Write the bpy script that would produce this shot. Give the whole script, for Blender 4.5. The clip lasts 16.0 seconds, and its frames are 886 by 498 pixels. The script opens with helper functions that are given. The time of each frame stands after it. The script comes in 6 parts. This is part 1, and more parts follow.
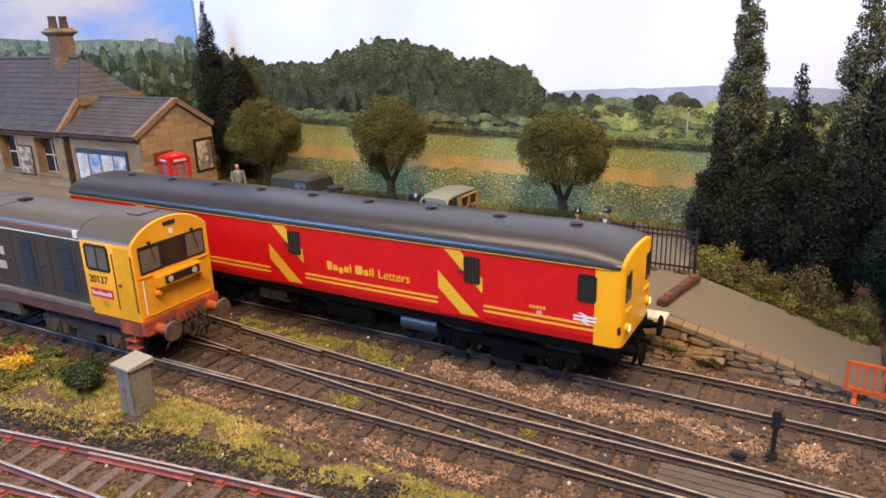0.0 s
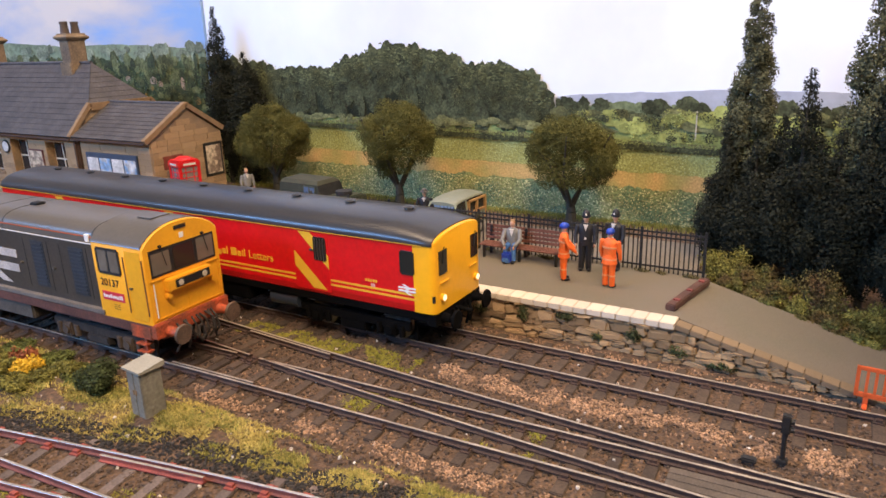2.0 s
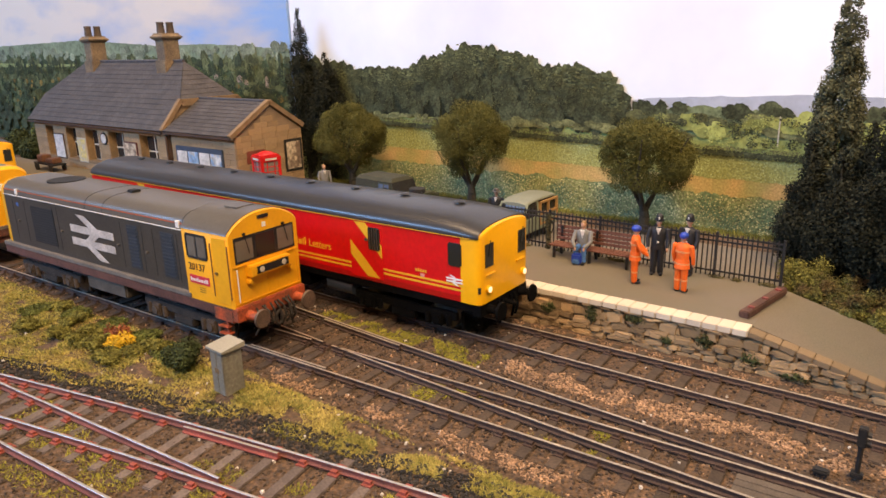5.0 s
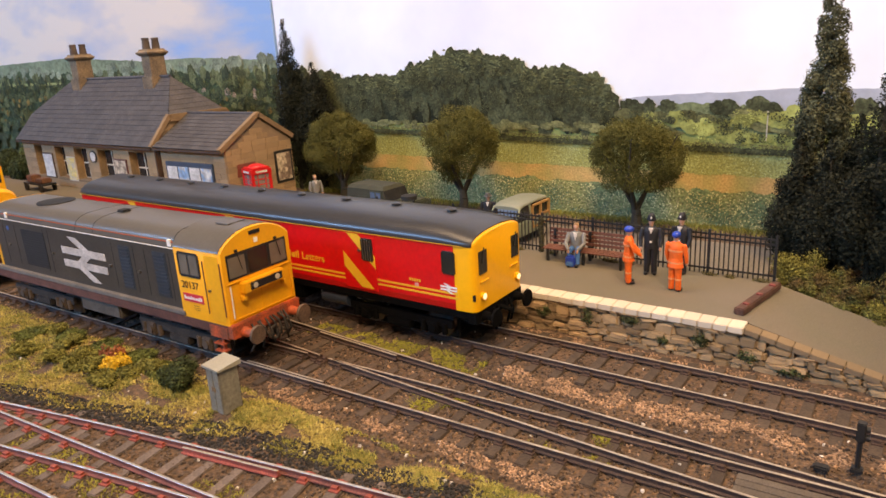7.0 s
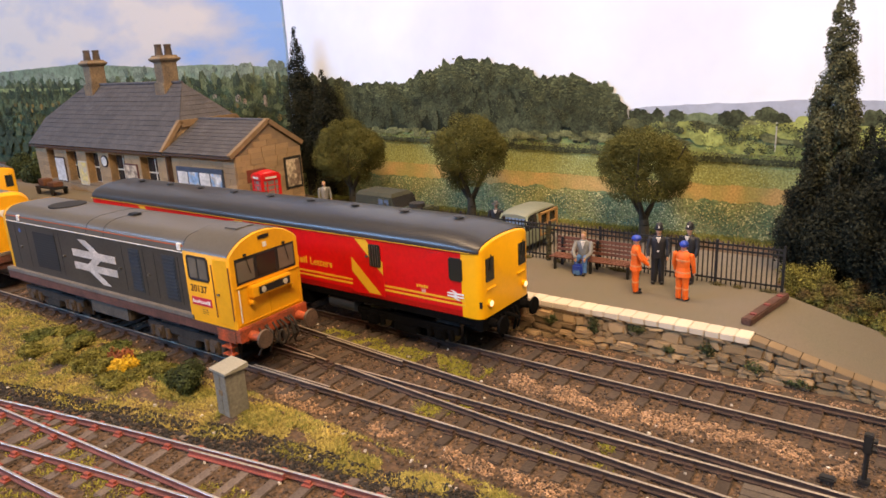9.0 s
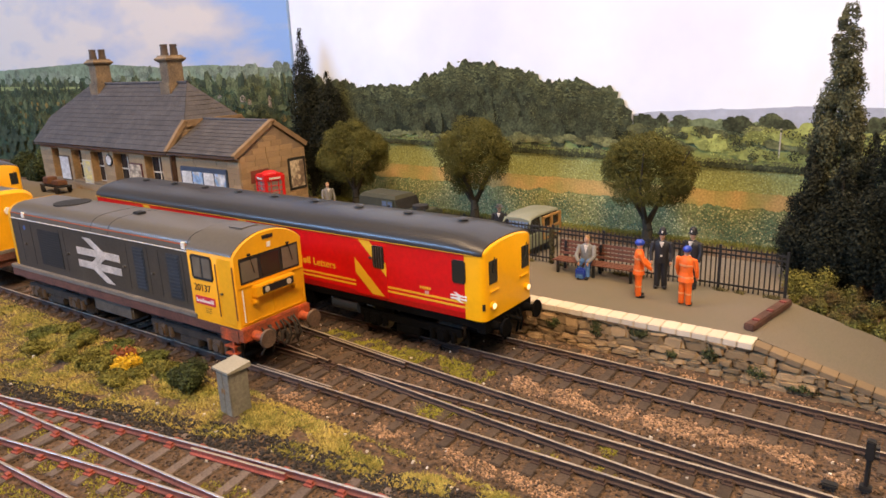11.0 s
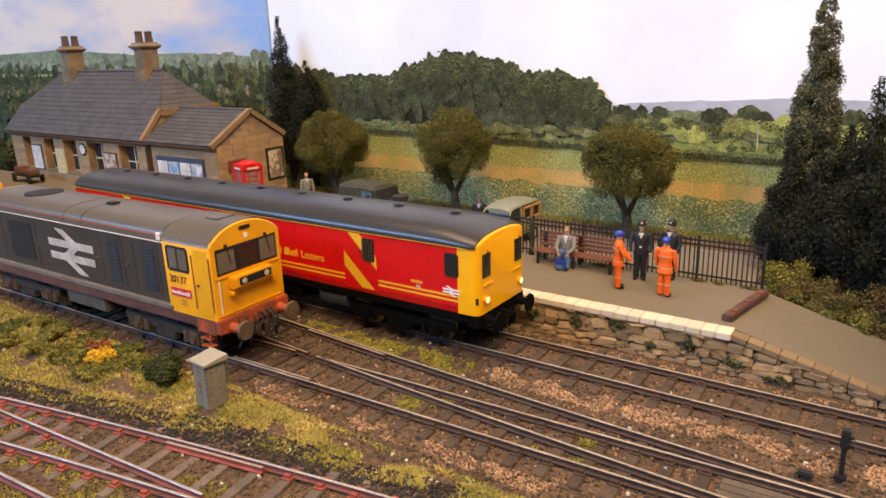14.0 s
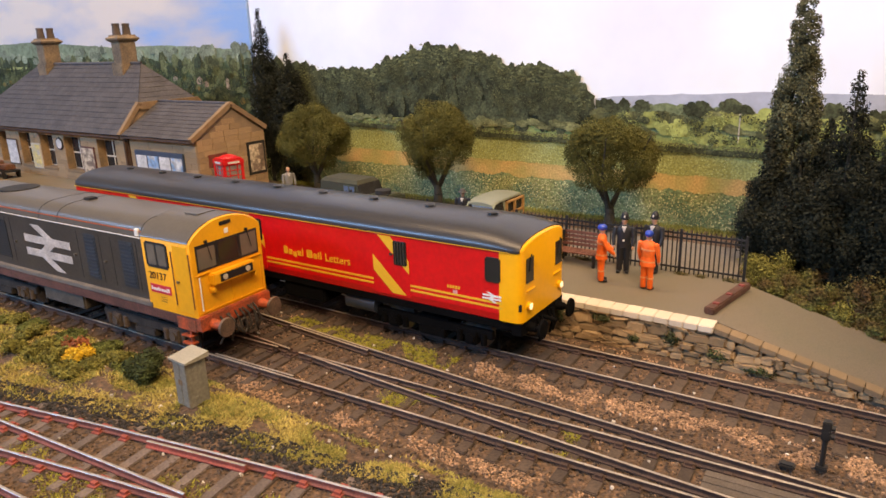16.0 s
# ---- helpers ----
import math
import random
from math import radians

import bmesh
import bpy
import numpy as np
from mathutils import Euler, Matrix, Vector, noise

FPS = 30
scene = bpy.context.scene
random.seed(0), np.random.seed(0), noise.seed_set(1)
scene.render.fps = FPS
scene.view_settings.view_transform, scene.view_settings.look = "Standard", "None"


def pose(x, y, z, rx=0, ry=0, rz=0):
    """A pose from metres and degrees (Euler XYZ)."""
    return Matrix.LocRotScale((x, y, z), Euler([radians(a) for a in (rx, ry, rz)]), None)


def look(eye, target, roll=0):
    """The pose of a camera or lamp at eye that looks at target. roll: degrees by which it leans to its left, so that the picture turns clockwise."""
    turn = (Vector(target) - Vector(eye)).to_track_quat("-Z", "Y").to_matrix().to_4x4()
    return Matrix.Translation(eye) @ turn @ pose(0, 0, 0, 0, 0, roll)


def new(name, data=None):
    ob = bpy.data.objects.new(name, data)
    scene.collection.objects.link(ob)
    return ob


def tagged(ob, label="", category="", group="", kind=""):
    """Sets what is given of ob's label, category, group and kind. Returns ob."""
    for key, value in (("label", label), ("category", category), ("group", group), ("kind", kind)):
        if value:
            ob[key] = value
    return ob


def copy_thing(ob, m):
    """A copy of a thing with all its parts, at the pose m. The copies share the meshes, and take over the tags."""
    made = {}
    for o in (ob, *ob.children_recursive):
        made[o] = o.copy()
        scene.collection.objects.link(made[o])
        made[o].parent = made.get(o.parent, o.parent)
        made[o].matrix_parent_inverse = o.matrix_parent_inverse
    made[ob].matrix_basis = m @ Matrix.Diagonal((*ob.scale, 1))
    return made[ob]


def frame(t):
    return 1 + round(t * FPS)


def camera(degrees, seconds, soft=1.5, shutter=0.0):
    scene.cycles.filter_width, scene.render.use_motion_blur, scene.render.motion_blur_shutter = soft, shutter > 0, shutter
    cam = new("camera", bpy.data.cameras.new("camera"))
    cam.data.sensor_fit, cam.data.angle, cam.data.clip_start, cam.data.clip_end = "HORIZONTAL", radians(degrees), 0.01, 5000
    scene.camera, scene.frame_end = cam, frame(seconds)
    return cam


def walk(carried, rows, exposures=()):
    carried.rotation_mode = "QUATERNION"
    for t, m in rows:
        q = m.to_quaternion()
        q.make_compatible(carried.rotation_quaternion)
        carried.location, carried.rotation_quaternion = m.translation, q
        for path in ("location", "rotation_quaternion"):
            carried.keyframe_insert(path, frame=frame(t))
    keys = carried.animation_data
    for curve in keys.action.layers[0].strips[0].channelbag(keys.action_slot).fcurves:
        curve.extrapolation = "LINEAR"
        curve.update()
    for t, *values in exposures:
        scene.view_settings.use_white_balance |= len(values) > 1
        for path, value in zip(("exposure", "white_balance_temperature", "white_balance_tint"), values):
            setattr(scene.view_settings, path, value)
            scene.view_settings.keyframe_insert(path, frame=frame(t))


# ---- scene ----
cam = camera(64.9, 16.0, soft=1.6)
K = 0.013123  # a 4 mm to the foot model: sizes below are those of the prototype, in metres, times K
PATH = [
    (0, (-0.002, 5.135, 8.205), (-0.957, 6.788, 7.608), -1.7),
    (0.5, (-0.003, 5.129, 8.237), (-0.96, 6.783, 7.65), -1.9),
    (1, (0.005, 5.095, 8.23), (-0.958, 6.75, 7.651), -1.8),
    (1.5, (0.021, 5.082, 8.244), (-0.95, 6.732, 7.665), -1.9),
    (2, (-0.011, 5.074, 8.23), (-0.985, 6.719, 7.644), -1.8),
    (2.5, (0.013, 4.987, 8.238), (-0.983, 6.628, 7.676), -1.5),
    (3, (0.035, 4.891, 8.216), (-0.991, 6.518, 7.67), -1.2),
    (3.5, (0.04, 4.805, 8.184), (-1.023, 6.401, 7.614), -0.6),
    (4, (0.035, 4.748, 8.177), (-1.051, 6.327, 7.606), -0.4),
    (4.5, (-0.032, 4.764, 8.159), (-1.114, 6.331, 7.55), -0.5),
    (4.7, (0.114, 4.705, 8.159), (-1.012, 6.252, 7.58), -0.8),
    (6.8, (0.16, 4.824, 8.342), (-0.964, 6.38, 7.781), -3.8),
    (7, (0.148, 4.812, 8.327), (-0.981, 6.362, 7.759), -3.5),
    (7.5, (0.182, 4.784, 8.277), (-0.966, 6.32, 7.709), -3.2),
    (8, (0.199, 4.76, 8.328), (-0.951, 6.304, 7.785), -3.4),
    (8.5, (0.206, 4.734, 8.303), (-0.943, 6.279, 7.764), -3.0),
    (9, (0.195, 4.739, 8.296), (-0.954, 6.283, 7.753), -3.0),
    (11.5, (0.175, 4.667, 8.265), (-0.977, 6.212, 7.731), -2.2),
    (12, (0.175, 4.711, 8.254), (-0.969, 6.257, 7.704), -2.1),
    (12.5, (0.123, 4.743, 8.247), (-1.001, 6.299, 7.685), -1.9),
    (13, (0.121, 4.76, 8.236), (-0.998, 6.315, 7.662), -2.0),
    (13.5, (0.102, 4.78, 8.243), (-1.009, 6.343, 7.673), -2.0),
    (14, (0.116, 4.783, 8.243), (-0.989, 6.353, 7.682), -1.9),
    (14.5, (0.098, 4.831, 8.231), (-0.989, 6.411, 7.663), -1.7),
    (15, (0.093, 4.843, 8.257), (-0.981, 6.435, 7.697), -1.6),
    (15.5, (0.071, 4.868, 8.231), (-0.995, 6.461, 7.662), -1.8),
    (16, (0.064, 4.875, 8.242), (-0.999, 6.466, 7.662), -1.8),
]
walk(cam, [(t, look([K * c for c in eye], [K * c for c in target], roll)) for t, eye, target, roll in PATH],
     [(0, 0.12, 6150, 17), (2, 0.1, 6200, 17), (3.5, 0.08, 6750, 17), (7, 0.05, 7150, 17), (16, 0.05, 7150, 17)])

# ---- light: a cool window behind the camera, warm room lamps overhead ----
world = bpy.data.worlds.new("world")
scene.world = world
world.use_nodes = True
world.node_tree.nodes["Background"].inputs["Color"].default_value = (1.0, 0.93, 0.82, 1)
world.node_tree.nodes["Background"].inputs["Strength"].default_value = 0.5
scene.view_settings.exposure = 0.0


def area(name, at, target, sx, sy, watts, colour):
    lamp = bpy.data.lights.new(name, "AREA")
    lamp.shape, lamp.size, lamp.size_y, lamp.energy, lamp.color = "RECTANGLE", sx * K, sy * K, watts, colour
    ob = new(name, lamp)
    ob.matrix_world = look([K * c for c in at], [K * c for c in target])
    return ob


area("ceiling_lamp", (-12, 18, 85), (-13, 24, 0), 90, 30, 15.0, (1.0, 0.74, 0.47))
area("window_light", (-90, -108, 70), (-20, 20, 3), 150, 13, 60.0, (0.24, 0.53, 1.0))
area("room_lamp", (30, -32, 80), (-14, 22, 2), 40, 20, 19.5, (1.0, 0.76, 0.50))

# ---- materials ----
MATS = {}


def mat(name, colour, rough=0.6, metal=0.0, vary=0.25, scale=2.0, fine=25.0, bump=0.15, colour2=None, random_obj=0.0,
        emit=0.0, island=0.0, spec=0.5, hard=0.0):
    """A procedural surface: two scales of noise in colour, fine relief."""
    if name in MATS:
        return MATS[name]
    m = bpy.data.materials.new(name)
    m.use_nodes = True
    nt = m.node_tree
    bsdf = nt.nodes["Principled BSDF"]
    tc, mp = nt.nodes.new("ShaderNodeTexCoord"), nt.nodes.new("ShaderNodeMapping")
    mp.inputs["Scale"].default_value = (1 / K,) * 3
    nt.links.new(tc.outputs["Object"], mp.inputs["Vector"])
    n1, n2 = nt.nodes.new("ShaderNodeTexNoise"), nt.nodes.new("ShaderNodeTexNoise")
    n1.inputs["Scale"].default_value, n1.inputs["Detail"].default_value = scale, 5
    n2.inputs["Scale"].default_value, n2.inputs["Detail"].default_value = fine, 3
    for n in (n1, n2):
        nt.links.new(mp.outputs["Vector"], n.inputs["Vector"])
    ramp = nt.nodes.new("ShaderNodeValToRGB")
    c = colour
    c2 = colour2 or tuple(x * (1 - vary) for x in c)
    ramp.color_ramp.elements[0].position, ramp.color_ramp.elements[1].position = 0.35 + hard, 0.65 - hard
    ramp.color_ramp.elements[0].color, ramp.color_ramp.elements[1].color = (*c2, 1), (*c, 1)
    nt.links.new(n1.outputs["Fac"], ramp.inputs["Fac"])
    mul = nt.nodes.new("ShaderNodeMix")
    mul.data_type, mul.blend_type = "RGBA", "MULTIPLY"
    mul.inputs["Factor"].default_value = 1.0
    r2 = nt.nodes.new("ShaderNodeMapRange")
    r2.inputs["From Min"].default_value, r2.inputs["From Max"].default_value = 0.3, 0.7
    r2.inputs["To Min"].default_value, r2.inputs["To Max"].default_value = 1 - vary, 1 + vary * 0.6
    nt.links.new(n2.outputs["Fac"], r2.inputs["Value"])
    nt.links.new(ramp.outputs["Color"], mul.inputs["A"])
    last = r2.outputs["Result"]
    for on, node, out in ((random_obj, "ShaderNodeObjectInfo", "Random"), (island, "ShaderNodeNewGeometry", "Random Per Island")):
        if on:
            oi, r3, mm = nt.nodes.new(node), nt.nodes.new("ShaderNodeMapRange"), nt.nodes.new("ShaderNodeMath")
            r3.inputs["To Min"].default_value, r3.inputs["To Max"].default_value = 1 - on, 1 + on
            mm.operation = "MULTIPLY"
            nt.links.new(oi.outputs[out], r3.inputs["Value"])
            nt.links.new(r3.outputs["Result"], mm.inputs[0])
            nt.links.new(last, mm.inputs[1])
            last = mm.outputs["Value"]
    nt.links.new(last, mul.inputs["B"])
    nt.links.new(mul.outputs["Result"], bsdf.inputs["Base Color"])
    bsdf.inputs["Roughness"].default_value, bsdf.inputs["Metallic"].default_value = rough, metal
    bsdf.inputs["Specular IOR Level"].default_value = spec
    if bump:
        b = nt.nodes.new("ShaderNodeBump")
        b.inputs["Strength"].default_value, b.inputs["Distance"].default_value = bump, 0.05 * K
        nt.links.new(n2.outputs["Fac"], b.inputs["Height"])
        nt.links.new(b.outputs["Normal"], bsdf.inputs["Normal"])
    if emit:
        bsdf.inputs["Emission Color"].default_value = (*colour, 1)
        bsdf.inputs["Emission Strength"].default_value = emit
    MATS[name] = m
    return m


def glass(name="glass"):
    if name in MATS:
        return MATS[name]
    m = bpy.data.materials.new(name)
    m.use_nodes = True
    b = m.node_tree.nodes["Principled BSDF"]
    b.inputs["Base Color"].default_value = (0.02, 0.022, 0.02, 1)
    b.inputs["Roughness"].default_value = 0.12
    MATS[name] = m
    return m


# ---- mesh helpers; all lengths in prototype metres ----
def bm_new():
    return bmesh.new()


def box(bm, x0, y0, z0, x1, y1, z1, bev=0.0):
    g = bmesh.ops.create_cube(bm, size=1)
    m = Matrix.Translation(((x0 + x1) / 2, (y0 + y1) / 2, (z0 + z1) / 2)) @ Matrix.Diagonal((x1 - x0, y1 - y0, z1 - z0, 1))
    bmesh.ops.transform(bm, matrix=m, verts=g["verts"])
    if bev:
        es = list({e for v in g["verts"] for e in v.link_edges})
        bmesh.ops.bevel(bm, geom=es, offset=bev, segments=2, affect="EDGES")
    return g["verts"]


def cyl(bm, p0, p1, r0, r1=None, n=12):
    p0, p1 = Vector(p0), Vector(p1)
    d = p1 - p0
    m = Matrix.Translation((p0 + p1) / 2) @ d.to_track_quat("Z", "Y").to_matrix().to_4x4()
    bmesh.ops.create_cone(bm, cap_ends=True, segments=n, radius1=r0, radius2=r0 if r1 is None else r1, depth=d.length, matrix=m)


def ball(bm, c, r, sub=2, jag=0.0, rnd=None):
    g = bmesh.ops.create_icosphere(bm, subdivisions=sub, radius=1)
    rr = r if isinstance(r, tuple) else (r, r, r)
    for v in g["verts"]:
        k = 1 + (rnd.uniform(-jag, jag) if rnd else 0)
        v.co = Vector((c[0] + v.co.x * rr[0] * k, c[1] + v.co.y * rr[1] * k, c[2] + v.co.z * rr[2] * k))


def prism(bm, pts, axis, a, b):
    """The outline pts (2D) pulled from a to b along an axis: x -> (y, z), y -> (x, z), z -> (x, y)."""
    def put(p, w):
        return {"x": (w, p[0], p[1]), "y": (p[0], w, p[1]), "z": (p[0], p[1], w)}[axis]
    va, vb = [bm.verts.new(put(p, a)) for p in pts], [bm.verts.new(put(p, b)) for p in pts]
    n = len(pts)
    for i in range(n):
        bm.faces.new((va[i], va[(i + 1) % n], vb[(i + 1) % n], vb[i]))
    bm.faces.new(va[::-1])
    bm.faces.new(vb)
    bmesh.ops.recalc_face_normals(bm, faces=list(bm.faces))


def loft(bm, rings, cap=True):
    vs = [[bm.verts.new(p) for p in r] for r in rings]
    for a, b in zip(vs, vs[1:]):
        n = len(a)
        for i in range(n):
            bm.faces.new((a[i], a[(i + 1) % n], b[(i + 1) % n], b[i]))
    if cap:
        bm.faces.new(vs[0][::-1])
        bm.faces.new(vs[-1])
    bmesh.ops.recalc_face_normals(bm, faces=list(bm.faces))


def quad(bm, *pts):
    bm.faces.new([bm.verts.new(p) for p in pts])


def link(name, bm, material, smooth=False):
    me = bpy.data.meshes.new(name)
    for v in bm.verts:
        v.co *= K
    bm.to_mesh(me)
    bm.free()
    for m in material if isinstance(material, (list, tuple)) else [material]:
        me.materials.append(m)
    if smooth:
        me.shade_smooth()
        me.set_sharp_from_angle(angle=radians(40))
    return new(name, me)


def part(name, bm, material, parent, label="", smooth=False):
    ob = link(name, bm, material, smooth)
    ob.parent = parent
    if label:
        tagged(ob, label)
    return ob


def thing(name, x, y, z, label, category, group="", rz=0.0, kind=""):
    ob = new(name)
    ob.empty_display_size = 0.01
    ob.matrix_world = pose(K * x, K * y, K * z, 0, 0, rz)
    return tagged(ob, label, category, group, kind)


def P(x, y, z, rz=0.0):
    return pose(K * x, K * y, K * z, 0, 0, rz)

# ---- setting: room, board, ground, tracks, platform, backdrop ----
ROOMW = mat("room_wall_paint", (0.55, 0.5, 0.44), 0.8, vary=0.1, scale=0.05, fine=1, bump=0)
for nm, b in (("wall_north", (-190, 120, -76, 190, 124, 110)), ("wall_south", (-190, -124, -76, 190, -120, 110)),
              ("wall_west", (-194, -120, -76, -190, 120, 110)), ("wall_east", (190, -120, -76, 194, 120, 110)),
              ("ceiling", (-194, -124, 110, 194, 124, 114)), ("floor", (-194, -124, -80, 194, 124, -76))):
    bm = bm_new()
    box(bm, *b)
    tagged(link(nm, bm, ROOMW), "plain painted room surface around the model railway", nm.split("_")[0], kind="structure")

WIN = thing("window_1", -90, -119.9, 70, "wide daylight window in the room wall", "window", kind="structure")
for b in ((-78, 0, -14, 78, 1.2, -11), (-78, 0, 11, 78, 1.2, 14), (-78, 0, -11, -75, 1.2, 11), (75, 0, -11, 78, 1.2, 11), (-1.5, 0, -11, 1.5, 1.2, 11)):
    bm = bm_new()
    box(bm, *b, 0.2)
    part("window_frame", bm, mat("frame_white", (0.75, 0.74, 0.72), 0.5), WIN)
for x, y, z in ((-12, 18, 87), (30, -32, 88)):
    lt = thing("ceiling_light", x, y, z, "long white ceiling light on two rods", "lamp", "room lights")
    bm = bm_new()
    box(bm, -44, -3, 0, 44, 3, 2.5, 0.5)
    part("housing", bm, mat("frame_white", (0, 0, 0)), lt)
    for dx in (-30, 30):
        bm = bm_new()
        cyl(bm, (dx, 0, 2.4), (dx, 0, 110 - z), 0.5, n=8)
        part("rod", bm, mat("frame_white", (0, 0, 0)), lt)


def ground_material():
    """Ballast, earth and moss, told apart by broad noise and by bands along the tracks."""
    m = bpy.data.materials.new("ground_earth")
    m.use_nodes = True
    nt = m.node_tree
    N, Lk = nt.nodes.new, nt.links.new
    bsdf = nt.nodes["Principled BSDF"]
    tc, mp = N("ShaderNodeTexCoord"), N("ShaderNodeMapping")
    mp.inputs["Scale"].default_value = (1 / K,) * 3
    Lk(tc.outputs["Object"], mp.inputs["Vector"])
    vo = N("ShaderNodeTexVoronoi")
    vo.inputs["Scale"].default_value = 14
    big, fine = N("ShaderNodeTexNoise"), N("ShaderNodeTexNoise")
    big.inputs["Scale"].default_value, big.inputs["Detail"].default_value = 0.7, 6
    fine.inputs["Scale"].default_value, fine.inputs["Detail"].default_value = 9, 4
    for n in (vo, big, fine):
        Lk(mp.outputs["Vector"], n.inputs["Vector"])
    r = N("ShaderNodeValToRGB")
    e = r.color_ramp.elements
    e[0].position, e[0].color = 0.3, (0.035, 0.025, 0.018, 1)
    e[1].position, e[1].color = 0.72, (0.15, 0.088, 0.048, 1)
    k = r.color_ramp.elements.new(0.5)
    k.color = (0.08, 0.048, 0.027, 1)
    Lk(fine.outputs["Fac"], r.inputs["Fac"])
    mix = N("ShaderNodeMix")
    mix.data_type, mix.blend_type = "RGBA", "MULTIPLY"
    mix.inputs["Factor"].default_value = 0.8
    Lk(r.outputs["Color"], mix.inputs["A"])
    mr = N("ShaderNodeMapRange")
    mr.inputs["From Min"].default_value, mr.inputs["From Max"].default_value = 0.3, 0.7
    mr.inputs["To Min"].default_value, mr.inputs["To Max"].default_value = 0.6, 1.5
    Lk(big.outputs["Fac"], mr.inputs["Value"])
    Lk(mr.outputs["Result"], mix.inputs["B"])
    Lk(mix.outputs["Result"], bsdf.inputs["Base Color"])
    bsdf.inputs["Roughness"].default_value = 0.9
    b = N("ShaderNodeBump")
    b.inputs["Strength"].default_value, b.inputs["Distance"].default_value = 0.6, 0.08 * K
    Lk(vo.outputs["Distance"], b.inputs["Height"])
    Lk(b.outputs["Normal"], bsdf.inputs["Normal"])
    MATS["ground_earth"] = m
    return m


YB0, YBS = 16.25, 0.035          # near rail of the loco's track: y at x = -9, and its slope


def y_loco(x):
    return YB0 + YBS * (x + 9)


def y_branch(x):
    """Near rail of the track that joins the loco's track towards the right."""
    s = min(max((4.5 - x) / 17.5, 0), 1.9)
    return y_loco(x) + 1.257 * s ** 1.45


def y_front(x):
    return 12.44 + 0.19 * (x + 13.4) - 0.0028 * (x + 13.4) ** 2


def y_siding(x):
    return 9.86 + 0.075 * (x + 13.8)


def ground_z(x, y):
    n = noise.noise(Vector((x * 0.5, y * 0.5, 0))) * 0.08 + noise.noise(Vector((x * 2.2, y * 2.2, 3))) * 0.03
    z = -0.16
    if 13.0 < y < 15.2 and x < -9:
        z += 0.16 * math.sin((y - 13.0) / 2.2 * math.pi) * min(1, (-9 - x) / 3)
    if 15.2 < y < 22.4 or y < y_front(x) + 0.15:
        z -= 0.05
        n *= 0.35
    if y > 26.3:
        z = 0.5
        n *= 0.3
    if y > 33:
        z = 0.5 - 0.25 * (y - 33)
    return z + n


bm = bm_new()
nx, ny = 190, 104
vs = []
for j in range(ny + 1):
    row = []
    for i in range(nx + 1):
        x, y = -82 + i * 96 / nx, 4 + j * 30.9 / ny
        if x > 0.3 and 22 < y < 35:
            z = -0.35 + noise.noise(Vector((x, y, 0))) * 0.1
        else:
            z = ground_z(x, y)
        row.append(bm.verts.new((x, y, z)))
    vs.append(row)
for j in range(ny):
    for i in range(nx):
        bm.faces.new((vs[j][i], vs[j][i + 1], vs[j + 1][i + 1], vs[j + 1][i]))
GROUND = tagged(link("ground", bm, ground_material(), True), "brown earth and fine ballast of the layout's board", "ground", kind="structure")
bm = bm_new()
box(bm, -82, 3.6, -6, 14, 35.2, -1.2)
tagged(link("baseboard", bm, mat("plywood", (0.35, 0.25, 0.15), 0.7)), "plywood baseboard under the layout", "baseboard", kind="structure")

RAILTOP = mat("rail_top", (0.55, 0.52, 0.48), 0.42, 0.65, vary=0.2, scale=1.5, fine=10, bump=0.02)
DULLTOP = mat("rail_top_dull", (0.42, 0.36, 0.285), 0.42, 0.4, vary=0.3, scale=1.5, fine=10, bump=0.02)
RUST = mat("rail_side_rust", (0.065, 0.036, 0.026), 0.75, vary=0.4, bump=0.1)
REDCH = mat("chair_red_rust", (0.30, 0.07, 0.05), 0.75, vary=0.35, bump=0.1)
REDRUST = mat("rail_side_red_rust", (0.20, 0.066, 0.052), 0.75, vary=0.35, bump=0.1)
TIE = mat("sleeper", (0.072, 0.049, 0.033), 0.85, vary=0.35, scale=3, fine=16, bump=0.25, random_obj=0.3)
TIEF = mat("sleeper_grey", (0.13, 0.10, 0.085), 0.85, vary=0.3, scale=3, fine=16, bump=0.25, random_obj=0.25)


def rail(parent, fn, x0, x1, side, step=1.0):
    """A rail with foot, web and a bright head along y = fn(x)."""
    n = max(2, int((x1 - x0) / step) + 1)
    xs = [x0 + (x1 - x0) * i / (n - 1) for i in range(n)]
    bm = bm_new()
    prof = [(-0.065, -0.15), (-0.065, -0.125), (-0.015, -0.1), (-0.015, -0.045), (-0.034, -0.035), (-0.034, -0.006), (0.034, -0.006), (0.034, -0.035), (0.015, -0.045), (0.015, -0.1), (0.065, -0.125), (0.065, -0.15)]
    loft(bm, [[(x, fn(x) + a, z) for a, z in prof] for x in xs])
    r = part("rail", bm, side, parent, "rusty rail side with bright head")
    bm = bm_new()
    loft(bm, [[(x, fn(x) + a, z) for a, z in ((-0.032, -0.006), (-0.026, 0.0), (0.026, 0.0), (0.032, -0.006))] for x in xs])
    part("rail_head", bm, RAILTOP if side is REDRUST else DULLTOP, r, "bright worn rail head")


CHAIR = {}


